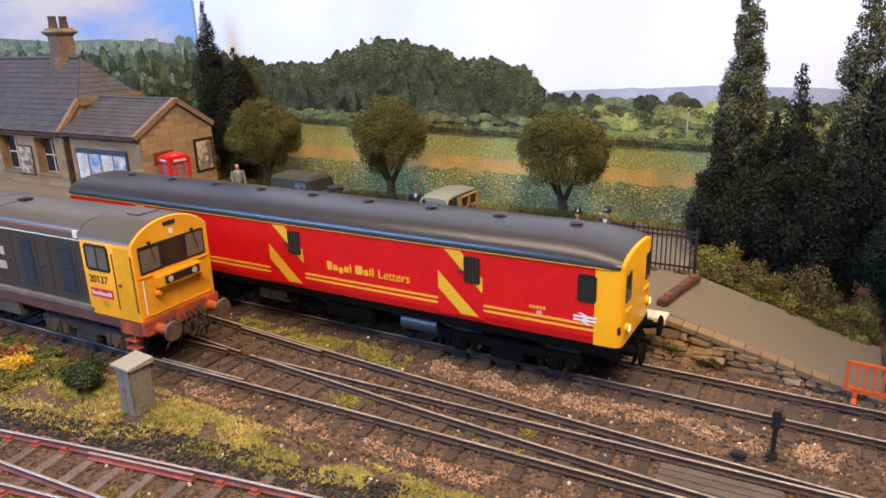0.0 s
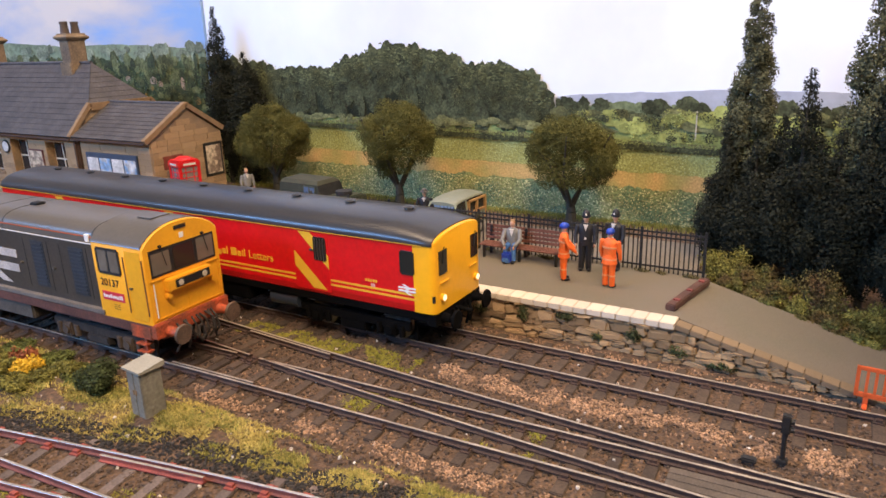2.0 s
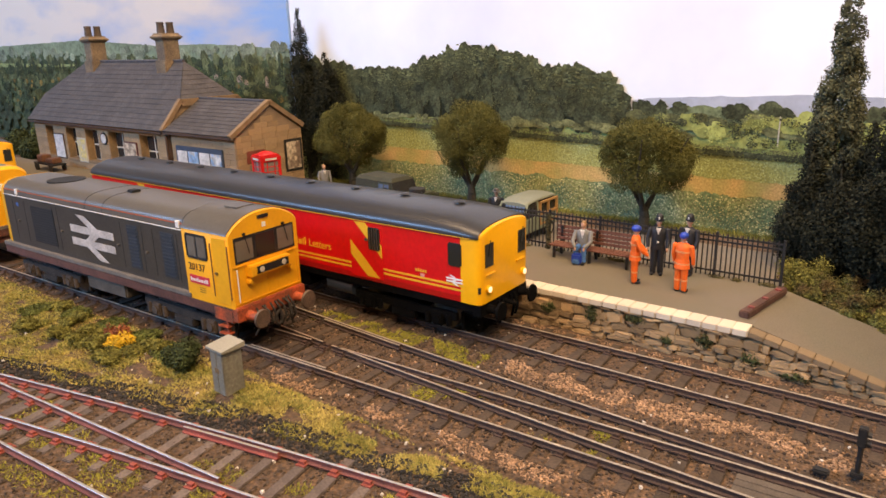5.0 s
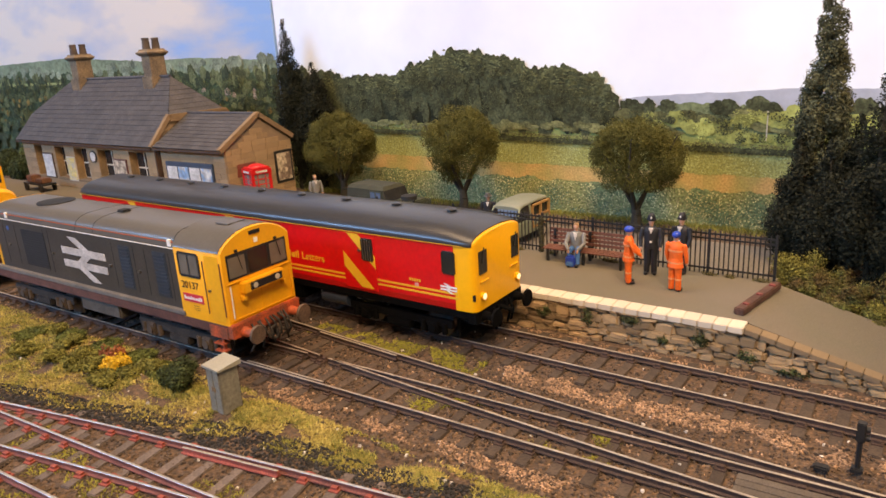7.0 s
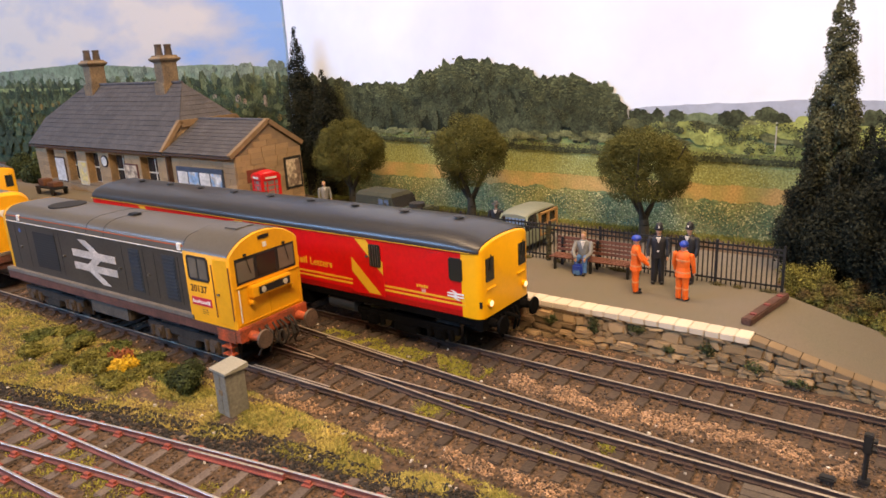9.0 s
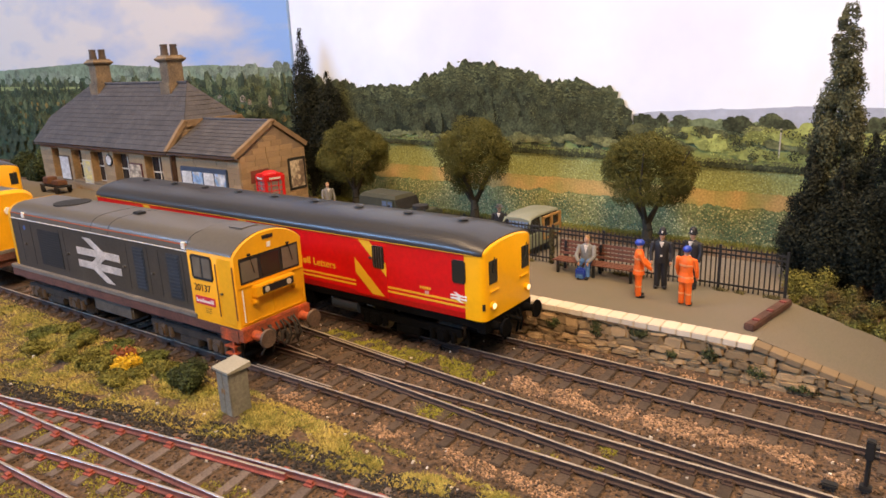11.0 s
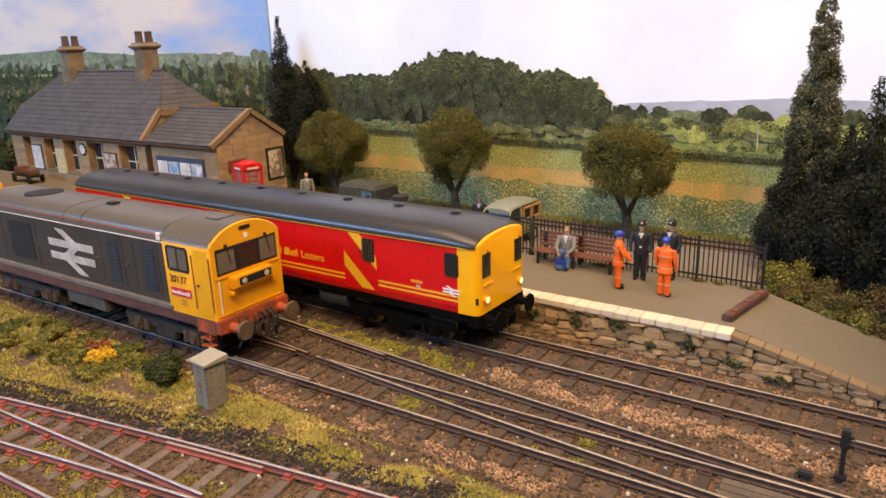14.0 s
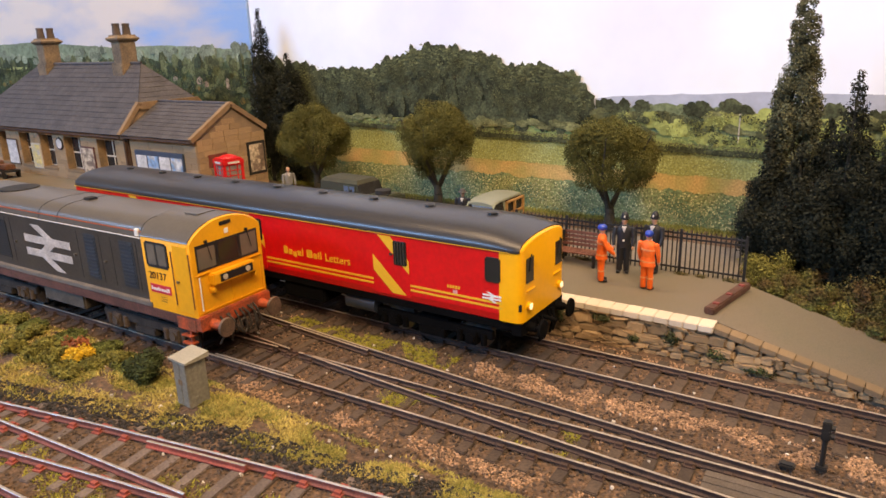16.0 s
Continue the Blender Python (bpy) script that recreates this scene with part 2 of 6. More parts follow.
def sleepers(parent, fn, g, x0, x1, pitch, m, side, skip=None, long=0.62):
    """Sleepers across a track with a chair under each rail; alike pieces share one mesh."""
    key = m.name + str(long)
    if key not in CHAIR:
        b1 = bm_new()
        box(b1, -0.135, -g / 2 - long, -0.13, 0.135, g / 2 + long, 0.0, 0.02)
        first = link("sleeper", b1, m)
        b2 = bm_new()
        for s in (-1, 1):
            box(b2, -0.11, s * g / 2 - 0.2, 0.0, 0.11, s * g / 2 + 0.2, 0.03)
            for k in (-1, 1):
                box(b2, -0.07, s * g / 2 + k * 0.1 - 0.045, 0.03, 0.07, s * g / 2 + k * 0.1 + 0.045, 0.09)
        c = link("rail_chairs", b2, side)
        CHAIR[key] = (first.data, c.data)
        bpy.data.objects.remove(first)
        bpy.data.objects.remove(c)
    x = x0
    while x < x1:
        if not (skip and skip(x)):
            sl = (fn(x + 0.2) - fn(x - 0.2)) / 0.4
            o = new("sleeper", CHAIR[key][0])
            o.parent = parent
            o.matrix_local = P(x, fn(x) + g / 2, -0.155 + random.uniform(-0.012, 0.006), math.degrees(math.atan(sl)) + random.uniform(-1.2, 1.2))
            c = new("rail_chairs", CHAIR[key][1])
            c.parent = o
        x += pitch


def track(label):
    return thing("track", 0, 0, 0, label, "track", kind="structure")


MAIN = track("straight weathered track beside the stone platform")
for dy in (0, 1.257):
    rail(MAIN, lambda x, dy=dy: 20.2 + dy, -70, 12, RUST, 8)
YARD = track("weathered track with a turnout, rusty rails with bright heads")
for fn, a, b in ((y_loco, -70, 12), (lambda x: y_loco(x) + 1.257, -70, -14.0), (lambda x: y_loco(x) + 1.257, -13.2, 12),
                 (y_branch, -22, -13.6), (y_branch, -13.0, 4.2), (lambda x: y_branch(x) + 1.257, -22, 4.2),
                 (lambda x: y_loco(x) + 0.11, -15.2, -12.3), (lambda x: y_branch(x) + 1.147, -14.8, -11.6)):
    rail(YARD, fn, a, b, RUST)
FRONT = track("front track with red-rusted chairs and bright rails")
GF = 1.52
for fn, a, b in ((y_front, -40, 2), (lambda x: y_front(x) - GF, -40, 2), (lambda x: y_siding(x) + 1.5, -30, -10.6), (y_siding, -30, -8.5)):
    rail(FRONT, fn, a, b, REDRUST)
rail(FRONT, lambda x: y_front(x) - 0.15, -12.9, -10.3, REDCH)

# platform: asphalt top, stone coping, rubble wall, ramp
ASPH = mat("platform_asphalt", (0.15, 0.124, 0.092), 0.85, vary=0.2, scale=0.6, fine=30, bump=0.15, colour2=(0.135, 0.12, 0.085))
COPE = mat("coping_white", (0.70, 0.62, 0.49), 0.7, vary=0.12, scale=2, fine=14, bump=0.12, random_obj=0.1, colour2=(0.5, 0.42, 0.33))
COPE2 = mat("coping_bare", (0.22, 0.155, 0.088), 0.8, vary=0.2, scale=2, fine=14, bump=0.15, random_obj=0.12)
MORTAR = mat("wall_mortar", (0.17, 0.125, 0.08), 0.9, vary=0.3, bump=0.3)
RUBBLE = mat("rubble_stone", (0.46, 0.305, 0.15), 0.85, vary=0.35, scale=2.5, fine=18, bump=0.4, random_obj=0.4, colour2=(0.30, 0.21, 0.12))
XK, ZP, YE = -3.35, 0.93, 22.32
XR, YF = 1.6, 26.15      # foot of the ramp, back of the platform
PLAT = thing("platform", 0, 0, 0, "grey asphalt platform with whitened stone edge and rubble wall", "platform", kind="structure")
bm = bm_new()
box(bm, -58, YE + 0.5, -0.3, XK, YF + 0.5, ZP)
loft(bm, [[(XK, YE + 0.45, -0.4), (XK, YE + 0.45, ZP), (XK, YF, ZP), (XK, YF, -0.4)], [(XR, YE + 0.2, -0.4), (XR, YE + 0.2, -0.2), (XR, YF - 0.6, -0.2), (XR, YF - 0.6, -0.4)]])
part("platform_surface", bm, ASPH, PLAT)
bm = bm_new()
box(bm, -58, YE + 0.1, -0.3, XK, YE + 0.52, ZP - 0.1)
loft(bm, [[(XK, YE + 0.1, -0.3), (XK, YE + 0.1, ZP - 0.1), (XK, YE + 0.5, ZP - 0.1), (XK, YE + 0.5, -0.3)], [(XR, YE + 0.1, -0.3), (XR, YE + 0.1, -0.27), (XR, YE + 0.5, -0.27), (XR, YE + 0.5, -0.3)]])
part("platform_wall", bm, MORTAR, PLAT)

bm = bm_new()
box(bm, -31, 26.75, 0.3, -3.9, 31.0, 0.56, 0.02)
tagged(link("road", bm, mat("yard_grit", (0.17, 0.15, 0.125), 0.9, vary=0.2, scale=0.6, fine=14, bump=0.2)), "grey gritty yard behind the platform railings", "road", kind="structure")

# backdrop: printed scenery on flat boards, in thin flat layers
YBK = 34.5
BACK = thing("backdrop", 0, 0, 0, "printed photographic backdrop of sky, woods, hedges and fields", "backdrop", kind="structure")


def sky_material():
    m = bpy.data.materials.new("printed_sky")
    m.use_nodes = True
    nt = m.node_tree
    N, Lk = nt.nodes.new, nt.links.new
    b = nt.nodes["Principled BSDF"]
    tc, mp = N("ShaderNodeTexCoord"), N("ShaderNodeMapping")
    mp.inputs["Scale"].default_value = (0.07 / K, 0.07 / K, 0.2 / K)
    Lk(tc.outputs["Object"], mp.inputs["Vector"])
    n = N("ShaderNodeTexNoise")
    n.inputs["Scale"].default_value, n.inputs["Detail"].default_value = 2.0, 7
    Lk(mp.outputs["Vector"], n.inputs["Vector"])
    sep = N("ShaderNodeSeparateXYZ")
    Lk(tc.outputs["Object"], sep.inputs["Vector"])
    # clouds thin out into blue towards the seam of the two prints
    mr = N("ShaderNodeMapRange")
    mr.inputs["From Min"].default_value, mr.inputs["From Max"].default_value = -47 * K, -33 * K
    mr.inputs["To Min"].default_value, mr.inputs["To Max"].default_value = 0.18, -0.12
    Lk(sep.outputs["X"], mr.inputs["Value"])
    ad = N("ShaderNodeMath")
    Lk(n.outputs["Fac"], ad.inputs[0])
    Lk(mr.outputs["Result"], ad.inputs[1])
    r = N("ShaderNodeValToRGB")
    e = r.color_ramp.elements
    e[0].position, e[0].color = 0.36, (0.24, 0.40, 0.70, 1)
    e[1].position, e[1].color = 0.7, (0.68, 0.61, 0.55, 1)
    r.color_ramp.elements.new(0.52).color = (0.47, 0.49, 0.57, 1)
    Lk(ad.outputs["Value"], r.inputs["Fac"])
    Lk(r.outputs["Color"], b.inputs["Base Color"])
    b.inputs["Roughness"].default_value = 0.75
    return m


def printed(name, m, pts, lift, rag=0.0, step=0.25, seed=0, x_at=None):
    """A flat printed layer: between the lines top and bottom (control points), its top ragged like tree tops."""
    top, bottom = pts
    bm = bm_new()
    x0, x1 = top[0][0], top[-1][0]
    n = int((x1 - x0) / step) + 1
    def line(ps, x):
        for (a, za), (b, zb) in zip(ps, ps[1:]):
            if x <= b:
                return za + (zb - za) * (x - a) / (b - a)
        return ps[-1][1]
    prev = None
    y = YBK - lift
    for i in range(n + 1):
        x = min(x0 + i * step, x1)
        zt = line(top, x) + rag * (noise.noise(Vector((x * 1.1, seed, 0))) + 0.6 * noise.noise(Vector((x * 3.3, seed, 5))) + 0.4 * noise.noise(Vector((x * 9, seed, 9))))
        zb = min(line(bottom, x), zt - 0.01)
        cur = (bm.verts.new((x, y, zb)), bm.verts.new((x, y, zt)))
        if prev:
            bm.faces.new((prev[0], cur[0], cur[1], prev[1]))
        prev = cur
    return part(name, bm, m, BACK)


def leaf_print(name, m, inside, count, size, lift, seed):
    """Many small ragged flat dabs, the printed foliage."""
    rnd = random.Random(seed)
    verts, faces = [], []
    for _ in range(count):
        x, z = inside(rnd)
        s = size * rnd.uniform(0.5, 1.3)
        k = len(verts)
        n = 6
        y = YBK - lift - rnd.uniform(0, 0.04)
        for i in range(n):
            a = i / n * 6.283 + rnd.uniform(-0.3, 0.3)
            q = s * rnd.uniform(0.55, 1.1)
            verts.append((K * (x + q * math.cos(a)), K * y, K * (z + q * 0.85 * math.sin(a))))
        faces.append(tuple(range(k, k + n)))
    me = bpy.data.meshes.new(name)
    me.from_pydata(verts, [], faces)
    me.materials.append(m)
    ob = new(name, me)
    ob.parent = BACK
    return tagged(ob, kind="stuff")


bm = bm_new()
box(bm, -32.75, YBK, -6, 2.6, YBK + 0.6, 24)
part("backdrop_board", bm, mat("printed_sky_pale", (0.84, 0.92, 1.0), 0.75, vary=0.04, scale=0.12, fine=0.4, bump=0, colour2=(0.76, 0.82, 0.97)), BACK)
bm = bm_new()
box(bm, -82, YBK - 0.16, -6, -32.8, YBK + 0.44, 24)
part("backdrop_board", bm, sky_material(), BACK)
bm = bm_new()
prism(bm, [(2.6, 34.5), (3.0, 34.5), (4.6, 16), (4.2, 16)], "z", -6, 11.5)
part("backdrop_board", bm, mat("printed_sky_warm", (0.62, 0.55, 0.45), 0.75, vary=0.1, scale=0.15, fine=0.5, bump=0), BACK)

PW = dict(rough=0.75, bump=0, spec=0.2)
FAR = mat("print_far_hill", (0.42, 0.46, 0.56), vary=0.1, scale=0.5, fine=3, **PW)
WOODC = mat("print_wood_dark", (0.038, 0.045, 0.022), vary=0.5, scale=1.2, fine=7, **PW)
LEAFD = mat("print_leaf_dark", (0.09, 0.098, 0.046), vary=0.4, scale=0.6, fine=5, island=0.45, **PW)
LEAFM = mat("print_leaf_mid", (0.17, 0.18, 0.08), vary=0.35, scale=0.6, fine=5, island=0.5, **PW)
LEAFL = mat("print_leaf_light", (0.40, 0.44, 0.13), vary=0.3, scale=0.6, fine=5, island=0.4, **PW)
FIELD = mat("print_field", (0.40, 0.44, 0.17), vary=0.45, scale=0.9, fine=11, colour2=(0.33, 0.34, 0.10), **PW)
BROWN = mat("print_bare_strip", (0.60, 0.40, 0.16), vary=0.3, scale=0.9, fine=12, colour2=(0.40, 0.36, 0.13), **PW)
CROP = mat("print_crop", (0.30, 0.32, 0.12), vary=0.6, scale=0.5, fine=12, colour2=(0.13, 0.22, 0.13), **PW)
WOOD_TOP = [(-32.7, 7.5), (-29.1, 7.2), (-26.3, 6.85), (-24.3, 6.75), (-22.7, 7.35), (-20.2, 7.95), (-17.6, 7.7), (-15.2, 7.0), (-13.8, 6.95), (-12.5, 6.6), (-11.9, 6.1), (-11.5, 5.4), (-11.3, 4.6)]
printed("far_hill", FAR, ([(-12.5, 5.45), (-9, 5.7), (-6.8, 5.76), (-4.7, 5.88), (2.6, 5.8)], [(-12.5, 3), (2.6, 3)]), 0.02, 0.04)
printed("far_trees", mat("print_far_trees", (0.22, 0.27, 0.14), vary=0.45, scale=1.0, fine=6, **PW), ([(-12, 5.0), (-9, 5.35), (-7, 5.4), (-5.5, 5.1), (2.6, 5.2)], [(-12, 3), (2.6, 3)]), 0.05, 0.22, 0.12, 2)
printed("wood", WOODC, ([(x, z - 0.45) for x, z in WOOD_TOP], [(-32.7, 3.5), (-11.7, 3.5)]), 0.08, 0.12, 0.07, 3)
printed("meadow", mat("print_meadow", (0.30, 0.36, 0.12), vary=0.2, scale=0.6, fine=8, **PW), ([(-32.7, 4.2), (-17, 4.35), (2.6, 4.0)], [(-32.7, 3), (2.6, 3)]), 0.11, 0.05)
printed("field", FIELD, ([(-32.7, 3.95), (-25.8, 3.86), (-17.1, 3.6), (-11.4, 3.47), (2.6, 3.2)], [(-32.7, 2), (2.6, 2)]), 0.14, 0.02)
printed("bare_strip", BROWN, ([(-32.7, 2.65), (-17.2, 2.5), (2.6, 2.38)], [(-32.7, 1), (2.6, 1)]), 0.17, 0.09, 0.05, 6)
printed("crop", CROP, ([(-32.7, 1.8), (-17.2, 1.82), (2.6, 1.72)], [(-32.7, -4), (2.6, -4)]), 0.20, 0.16, 0.05, 7)
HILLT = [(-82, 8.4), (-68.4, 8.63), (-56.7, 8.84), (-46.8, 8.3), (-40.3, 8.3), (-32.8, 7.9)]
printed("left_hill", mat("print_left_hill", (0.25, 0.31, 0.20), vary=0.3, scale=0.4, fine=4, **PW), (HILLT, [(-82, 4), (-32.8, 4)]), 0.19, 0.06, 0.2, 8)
printed("left_wood", mat("print_left_wood", (0.085, 0.12, 0.06), vary=0.5, scale=0.8, fine=5, **PW), ([(-82, 7.6), (-62.5, 7.9), (-41.7, 7.35), (-32.8, 7.1)], [(-82, -2), (-32.8, -2)]), 0.22, 0.3, 0.12, 9)


def along(ps, x):
    for (a, za), (b, zb) in zip(ps, ps[1:]):
        if x <= b:
            return za + (zb - za) * (x - a) / (b - a)
    return ps[-1][1]


CROWNS = []
for _ in range(150):
    cx = random.uniform(-32.3, -11.9)
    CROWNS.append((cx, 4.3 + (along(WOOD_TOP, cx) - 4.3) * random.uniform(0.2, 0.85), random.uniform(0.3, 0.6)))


def in_wood(lo, hi):
    """Dabs gathered into crowns; lo and hi say from which part of each crown's height."""
    def f(rnd):
        cx, cz, r = rnd.choice(CROWNS)
        return cx + rnd.gauss(0, r * 0.42), cz + r * 1.1 * rnd.uniform(lo, hi) - r * 0.4
    return f


def in_band(x0, x1, z0, z1):
    def f(rnd):
        x = rnd.uniform(x0, x1)
        k = (x - x0) / (x1 - x0)
        return x, rnd.uniform(z0[0] + (z0[1] - z0[0]) * k, z1[0] + (z1[1] - z1[0]) * k)
    return f


def in_clusters(x0, x1, z0, z1, n, r, seed):
    """Dabs gathered into rounded bushes."""
    q = random.Random(seed)
    cs = [(q.uniform(x0, x1), q.uniform(z0, z1), q.uniform(0.5, 1.2) * r) for _ in range(n)]

    def f(rnd):
        cx, cz, s = rnd.choice(cs)
        a, k = rnd.uniform(0, 6.283), math.sqrt(rnd.random())
        return cx + s * k * math.cos(a), cz + 0.7 * s * k * math.sin(a)
    return f


def crown_print(name, m, items, lift, seed, peak=1.0):
    """Printed tree crowns: ragged flat outlines (middle x, foot z, half width, height), the later ones in front."""
    rnd = random.Random(seed)
    verts, faces = [], []
    for j, (cx, z0, w, h) in enumerate(items):
        y = YBK - lift - 0.03 * j / len(items)
        k, n = len(verts), 26
        for i in range(n):
            a = i / n * 6.283
            q = 1 + 0.32 * noise.noise(Vector((cx * 3 + math.cos(a) * 2.2, z0 * 3 + math.sin(a) * 2.2, seed))) + rnd.uniform(-0.1, 0.1)
            u = abs(math.cos(a)) ** peak * math.copysign(1, math.cos(a))
            verts.append((K * (cx + w * q * u), K * y, K * (z0 + h * (0.5 + 0.5 * q * math.sin(a)))))
        faces.append(tuple(range(k, k + n)))
    me = bpy.data.meshes.new(name)
    me.from_pydata(verts, [], faces)
    me.materials.append(m)
    ob = new(name, me)
    ob.parent = BACK
    return tagged(ob, kind="stuff")


CRND = random.Random(77)
CROWN_D = mat("print_crown_dark", (0.09, 0.104, 0.052), vary=0.55, scale=2.2, fine=9, island=0.28, **PW)
CROWN_M = mat("print_crown_mid", (0.165, 0.185, 0.085), vary=0.5, scale=2.4, fine=9, island=0.3, **PW)
CROWN_L = mat("print_crown_light", (0.20, 0.21, 0.09), vary=0.45, scale=2.4, fine=10, island=0.35, **PW)
BACKROW, LIT, FRONTROW = [], [], []
x = -32.4
while x < -11.7:
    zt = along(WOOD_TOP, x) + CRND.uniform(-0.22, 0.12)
    h = min(1.5, zt - 4.0) * CRND.uniform(0.8, 1.0)
    w = CRND.uniform(0.4, 0.65)
    BACKROW.append((x, zt - h, w, h))
    for _ in range(26):
        LIT.append((x + CRND.uniform(-0.85, 0.6) * w, zt - h * CRND.uniform(0.1, 0.75), w * CRND.uniform(0.07, 0.2), h * CRND.uniform(0.02, 0.06)))
    x += w * CRND.uniform(0.5, 0.75)
for _ in range(110):
    x = CRND.uniform(-32.4, -12.2)
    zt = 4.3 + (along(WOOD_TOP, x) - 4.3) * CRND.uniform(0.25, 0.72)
    h = CRND.uniform(0.7, 1.5)
    FRONTROW.append((x, zt - h, CRND.uniform(0.22, 0.42), h))
FRONTROW.sort(key=lambda c: -c[1] - c[3])
crown_print("wood_crowns", CROWN_D, BACKROW, 0.09, 41)
crown_print("wood_crowns_front", CROWN_D, FRONTROW, 0.125, 42)
crown_print("wood_crown_lights", CROWN_M, LIT, 0.16, 43)
leaf_print("wood_leaves", LEAFD, in_wood(-0.6, 0.85), 11000, 0.028, 0.195, 1)
leaf_print("wood_top_leaves", LEAFM, in_wood(0.3, 1.0), 3000, 0.022, 0.21, 2)
crown_print("wood_foot_bushes", CROWN_L, [(CRND.uniform(-32, -11.2), CRND.uniform(4.0, 4.3), CRND.uniform(0.14, 0.4), CRND.uniform(0.15, 0.34)) for _ in range(130)], 0.20, 44)
leaf_print("hedge_dark", CROWN_D, in_band(-32.5, 2.6, (3.92, 3.2), (4.12, 3.42)), 5200, 0.06, 0.25, 4)
leaf_print("hedge_lit", CROWN_L, in_band(-26, 2.6, (4.06, 3.42), (4.2, 3.56)), 1500, 0.045, 0.24, 14)
crown_print("far_crowns", CROWN_D, sorted([(CRND.uniform(-11.2, 2.6), CRND.uniform(4.4, 4.95), CRND.uniform(0.25, 0.5), CRND.uniform(0.4, 0.75)) for _ in range(34)], key=lambda c: -c[1]), 0.08, 45)
crown_print("far_bushes_mid", CROWN_L, sorted([(CRND.uniform(-11.2, 2.6), CRND.uniform(3.9, 4.7), CRND.uniform(0.3, 0.6), CRND.uniform(0.35, 0.65)) for _ in range(34)], key=lambda c: -c[1]), 0.12, 46)
crown_print("far_bushes_light", LEAFL, sorted([(CRND.uniform(-11.0, 2.6), CRND.uniform(3.6, 4.6), CRND.uniform(0.3, 0.75), CRND.uniform(0.3, 0.8)) for _ in range(26)], key=lambda c: -c[1]), 0.16, 47)
leaf_print("far_bush_light", LEAFL, in_clusters(-11.4, 2.6, 3.75, 4.9, 34, 0.45, 6), 2500, 0.035, 0.2, 6)
leaf_print("far_bush_dark", CROWN_D, in_clusters(-11.4, 2.6, 3.7, 4.9, 44, 0.35, 5), 3500, 0.035, 0.21, 5)
CON_D = mat("print_conifer_dark", (0.066, 0.085, 0.046), vary=0.4, scale=1.5, fine=7, island=0.25, **PW)
CON_M = mat("print_conifer_mid", (0.145, 0.165, 0.075), vary=0.4, scale=1.5, fine=7, island=0.45, **PW)
AUT = mat("print_autumn", (0.34, 0.22, 0.06), vary=0.4, scale=1.5, fine=7, island=0.4, **PW)


def crown_rows(n, x0, x1, z0, z1, w, h):
    return sorted([(CRND.uniform(x0, x1), CRND.uniform(z0, z1), CRND.uniform(0.6, 1.3) * w, CRND.uniform(0.6, 1.3) * h) for _ in range(n)], key=lambda c: -c[1])


crown_print("left_far_trees", mat("print_left_haze", (0.25, 0.29, 0.20), vary=0.35, scale=1.5, fine=7, island=0.35, **PW), crown_rows(150, -80, -33, 7.0, 7.9, 0.35, 0.55), 0.23, 51)
crown_print("left_conifers", CON_M, crown_rows(380, -80, -33, 5.2, 7.1, 0.28, 0.65), 0.26, 52)
crown_print("left_conifers_dark", CON_D, crown_rows(200, -80, -33, 4.4, 6.8, 0.2, 0.75), 0.30, 53, 1.3)
crown_print("left_bushes", CON_M, crown_rows(330, -80, -33, 2.8, 5.8, 0.34, 0.5), 0.34, 54)
crown_print("left_autumn_trees", AUT, crown_rows(60, -70, -33, 3.2, 5.9, 0.22, 0.4), 0.38, 55)
crown_print("left_dark_trees", CON_D, crown_rows(150, -80, -59.5, 0.2, 4.2, 0.45, 0.7), 0.42, 56)
crown_print("left_olive_trees", mat("print_olive_trees", (0.12, 0.115, 0.035), vary=0.4, scale=1.5, fine=7, island=0.4, **PW), crown_rows(90, -66, -55, 1.0, 4.8, 0.35, 0.5), 0.46, 57)
leaf_print("left_wood_leaves", mat("print_leaf_left", (0.13, 0.17, 0.07), vary=0.4, scale=0.6, fine=5, island=0.6, **PW), in_band(-80, -33, (3.0, 4.4), (7.2, 6.9)), 9000, 0.045, 0.50, 7)
leaf_print("left_wood_shades", CON_D, in_clusters(-80, -33, 3.0, 6.9, 160, 0.45, 19), 12000, 0.045, 0.52, 19)
for hx, hz, hw, hh in ((-37.5, 5.9, 0.28, 0.45), (-36.9, 5.75, 0.2, 0.35), (-34.9, 5.6, 0.16, 0.75), (-39.9, 6.1, 0.22, 0.3)):
    printed("far_house", mat("print_house", (0.50, 0.37, 0.27), vary=0.3, scale=2, fine=8, **PW), ([(hx - hw, hz + hh * 0.7), (hx, hz + hh), (hx + hw, hz + hh * 0.7)], [(hx - hw, hz), (hx + hw, hz)]), 0.36, 0.0, hw)
printed("far_post", mat("print_pale_post", (0.62, 0.58, 0.46), **PW), ([(-5.43, 5.05), (-5.38, 5.05)], [(-5.43, 3.9), (-5.38, 3.9)]), 0.225, 0.0, 0.05)
printed("left_field", mat("print_left_field", (0.36, 0.40, 0.16), vary=0.2, scale=0.6, fine=8, **PW), ([(-80, 7.15), (-58, 7.0)], [(-80, 6.7), (-58, 6.85)]), 0.27, 0.02)
leaf_print("crop_leaves", mat("print_crop_leaf", (0.62, 0.60, 0.31), vary=0.3, scale=0.6, fine=5, island=0.6, **PW), in_band(-32, 2.6, (0.0, 0.0), (1.8, 1.75)), 9000, 0.036, 0.26, 8)
leaf_print("field_specks", mat("print_field_speck", (0.50, 0.56, 0.25), vary=0.3, scale=0.6, fine=5, island=0.4, **PW), in_band(-32, 2.6, (2.6, 2.4), (3.8, 3.2)), 5000, 0.03, 0.19, 18)
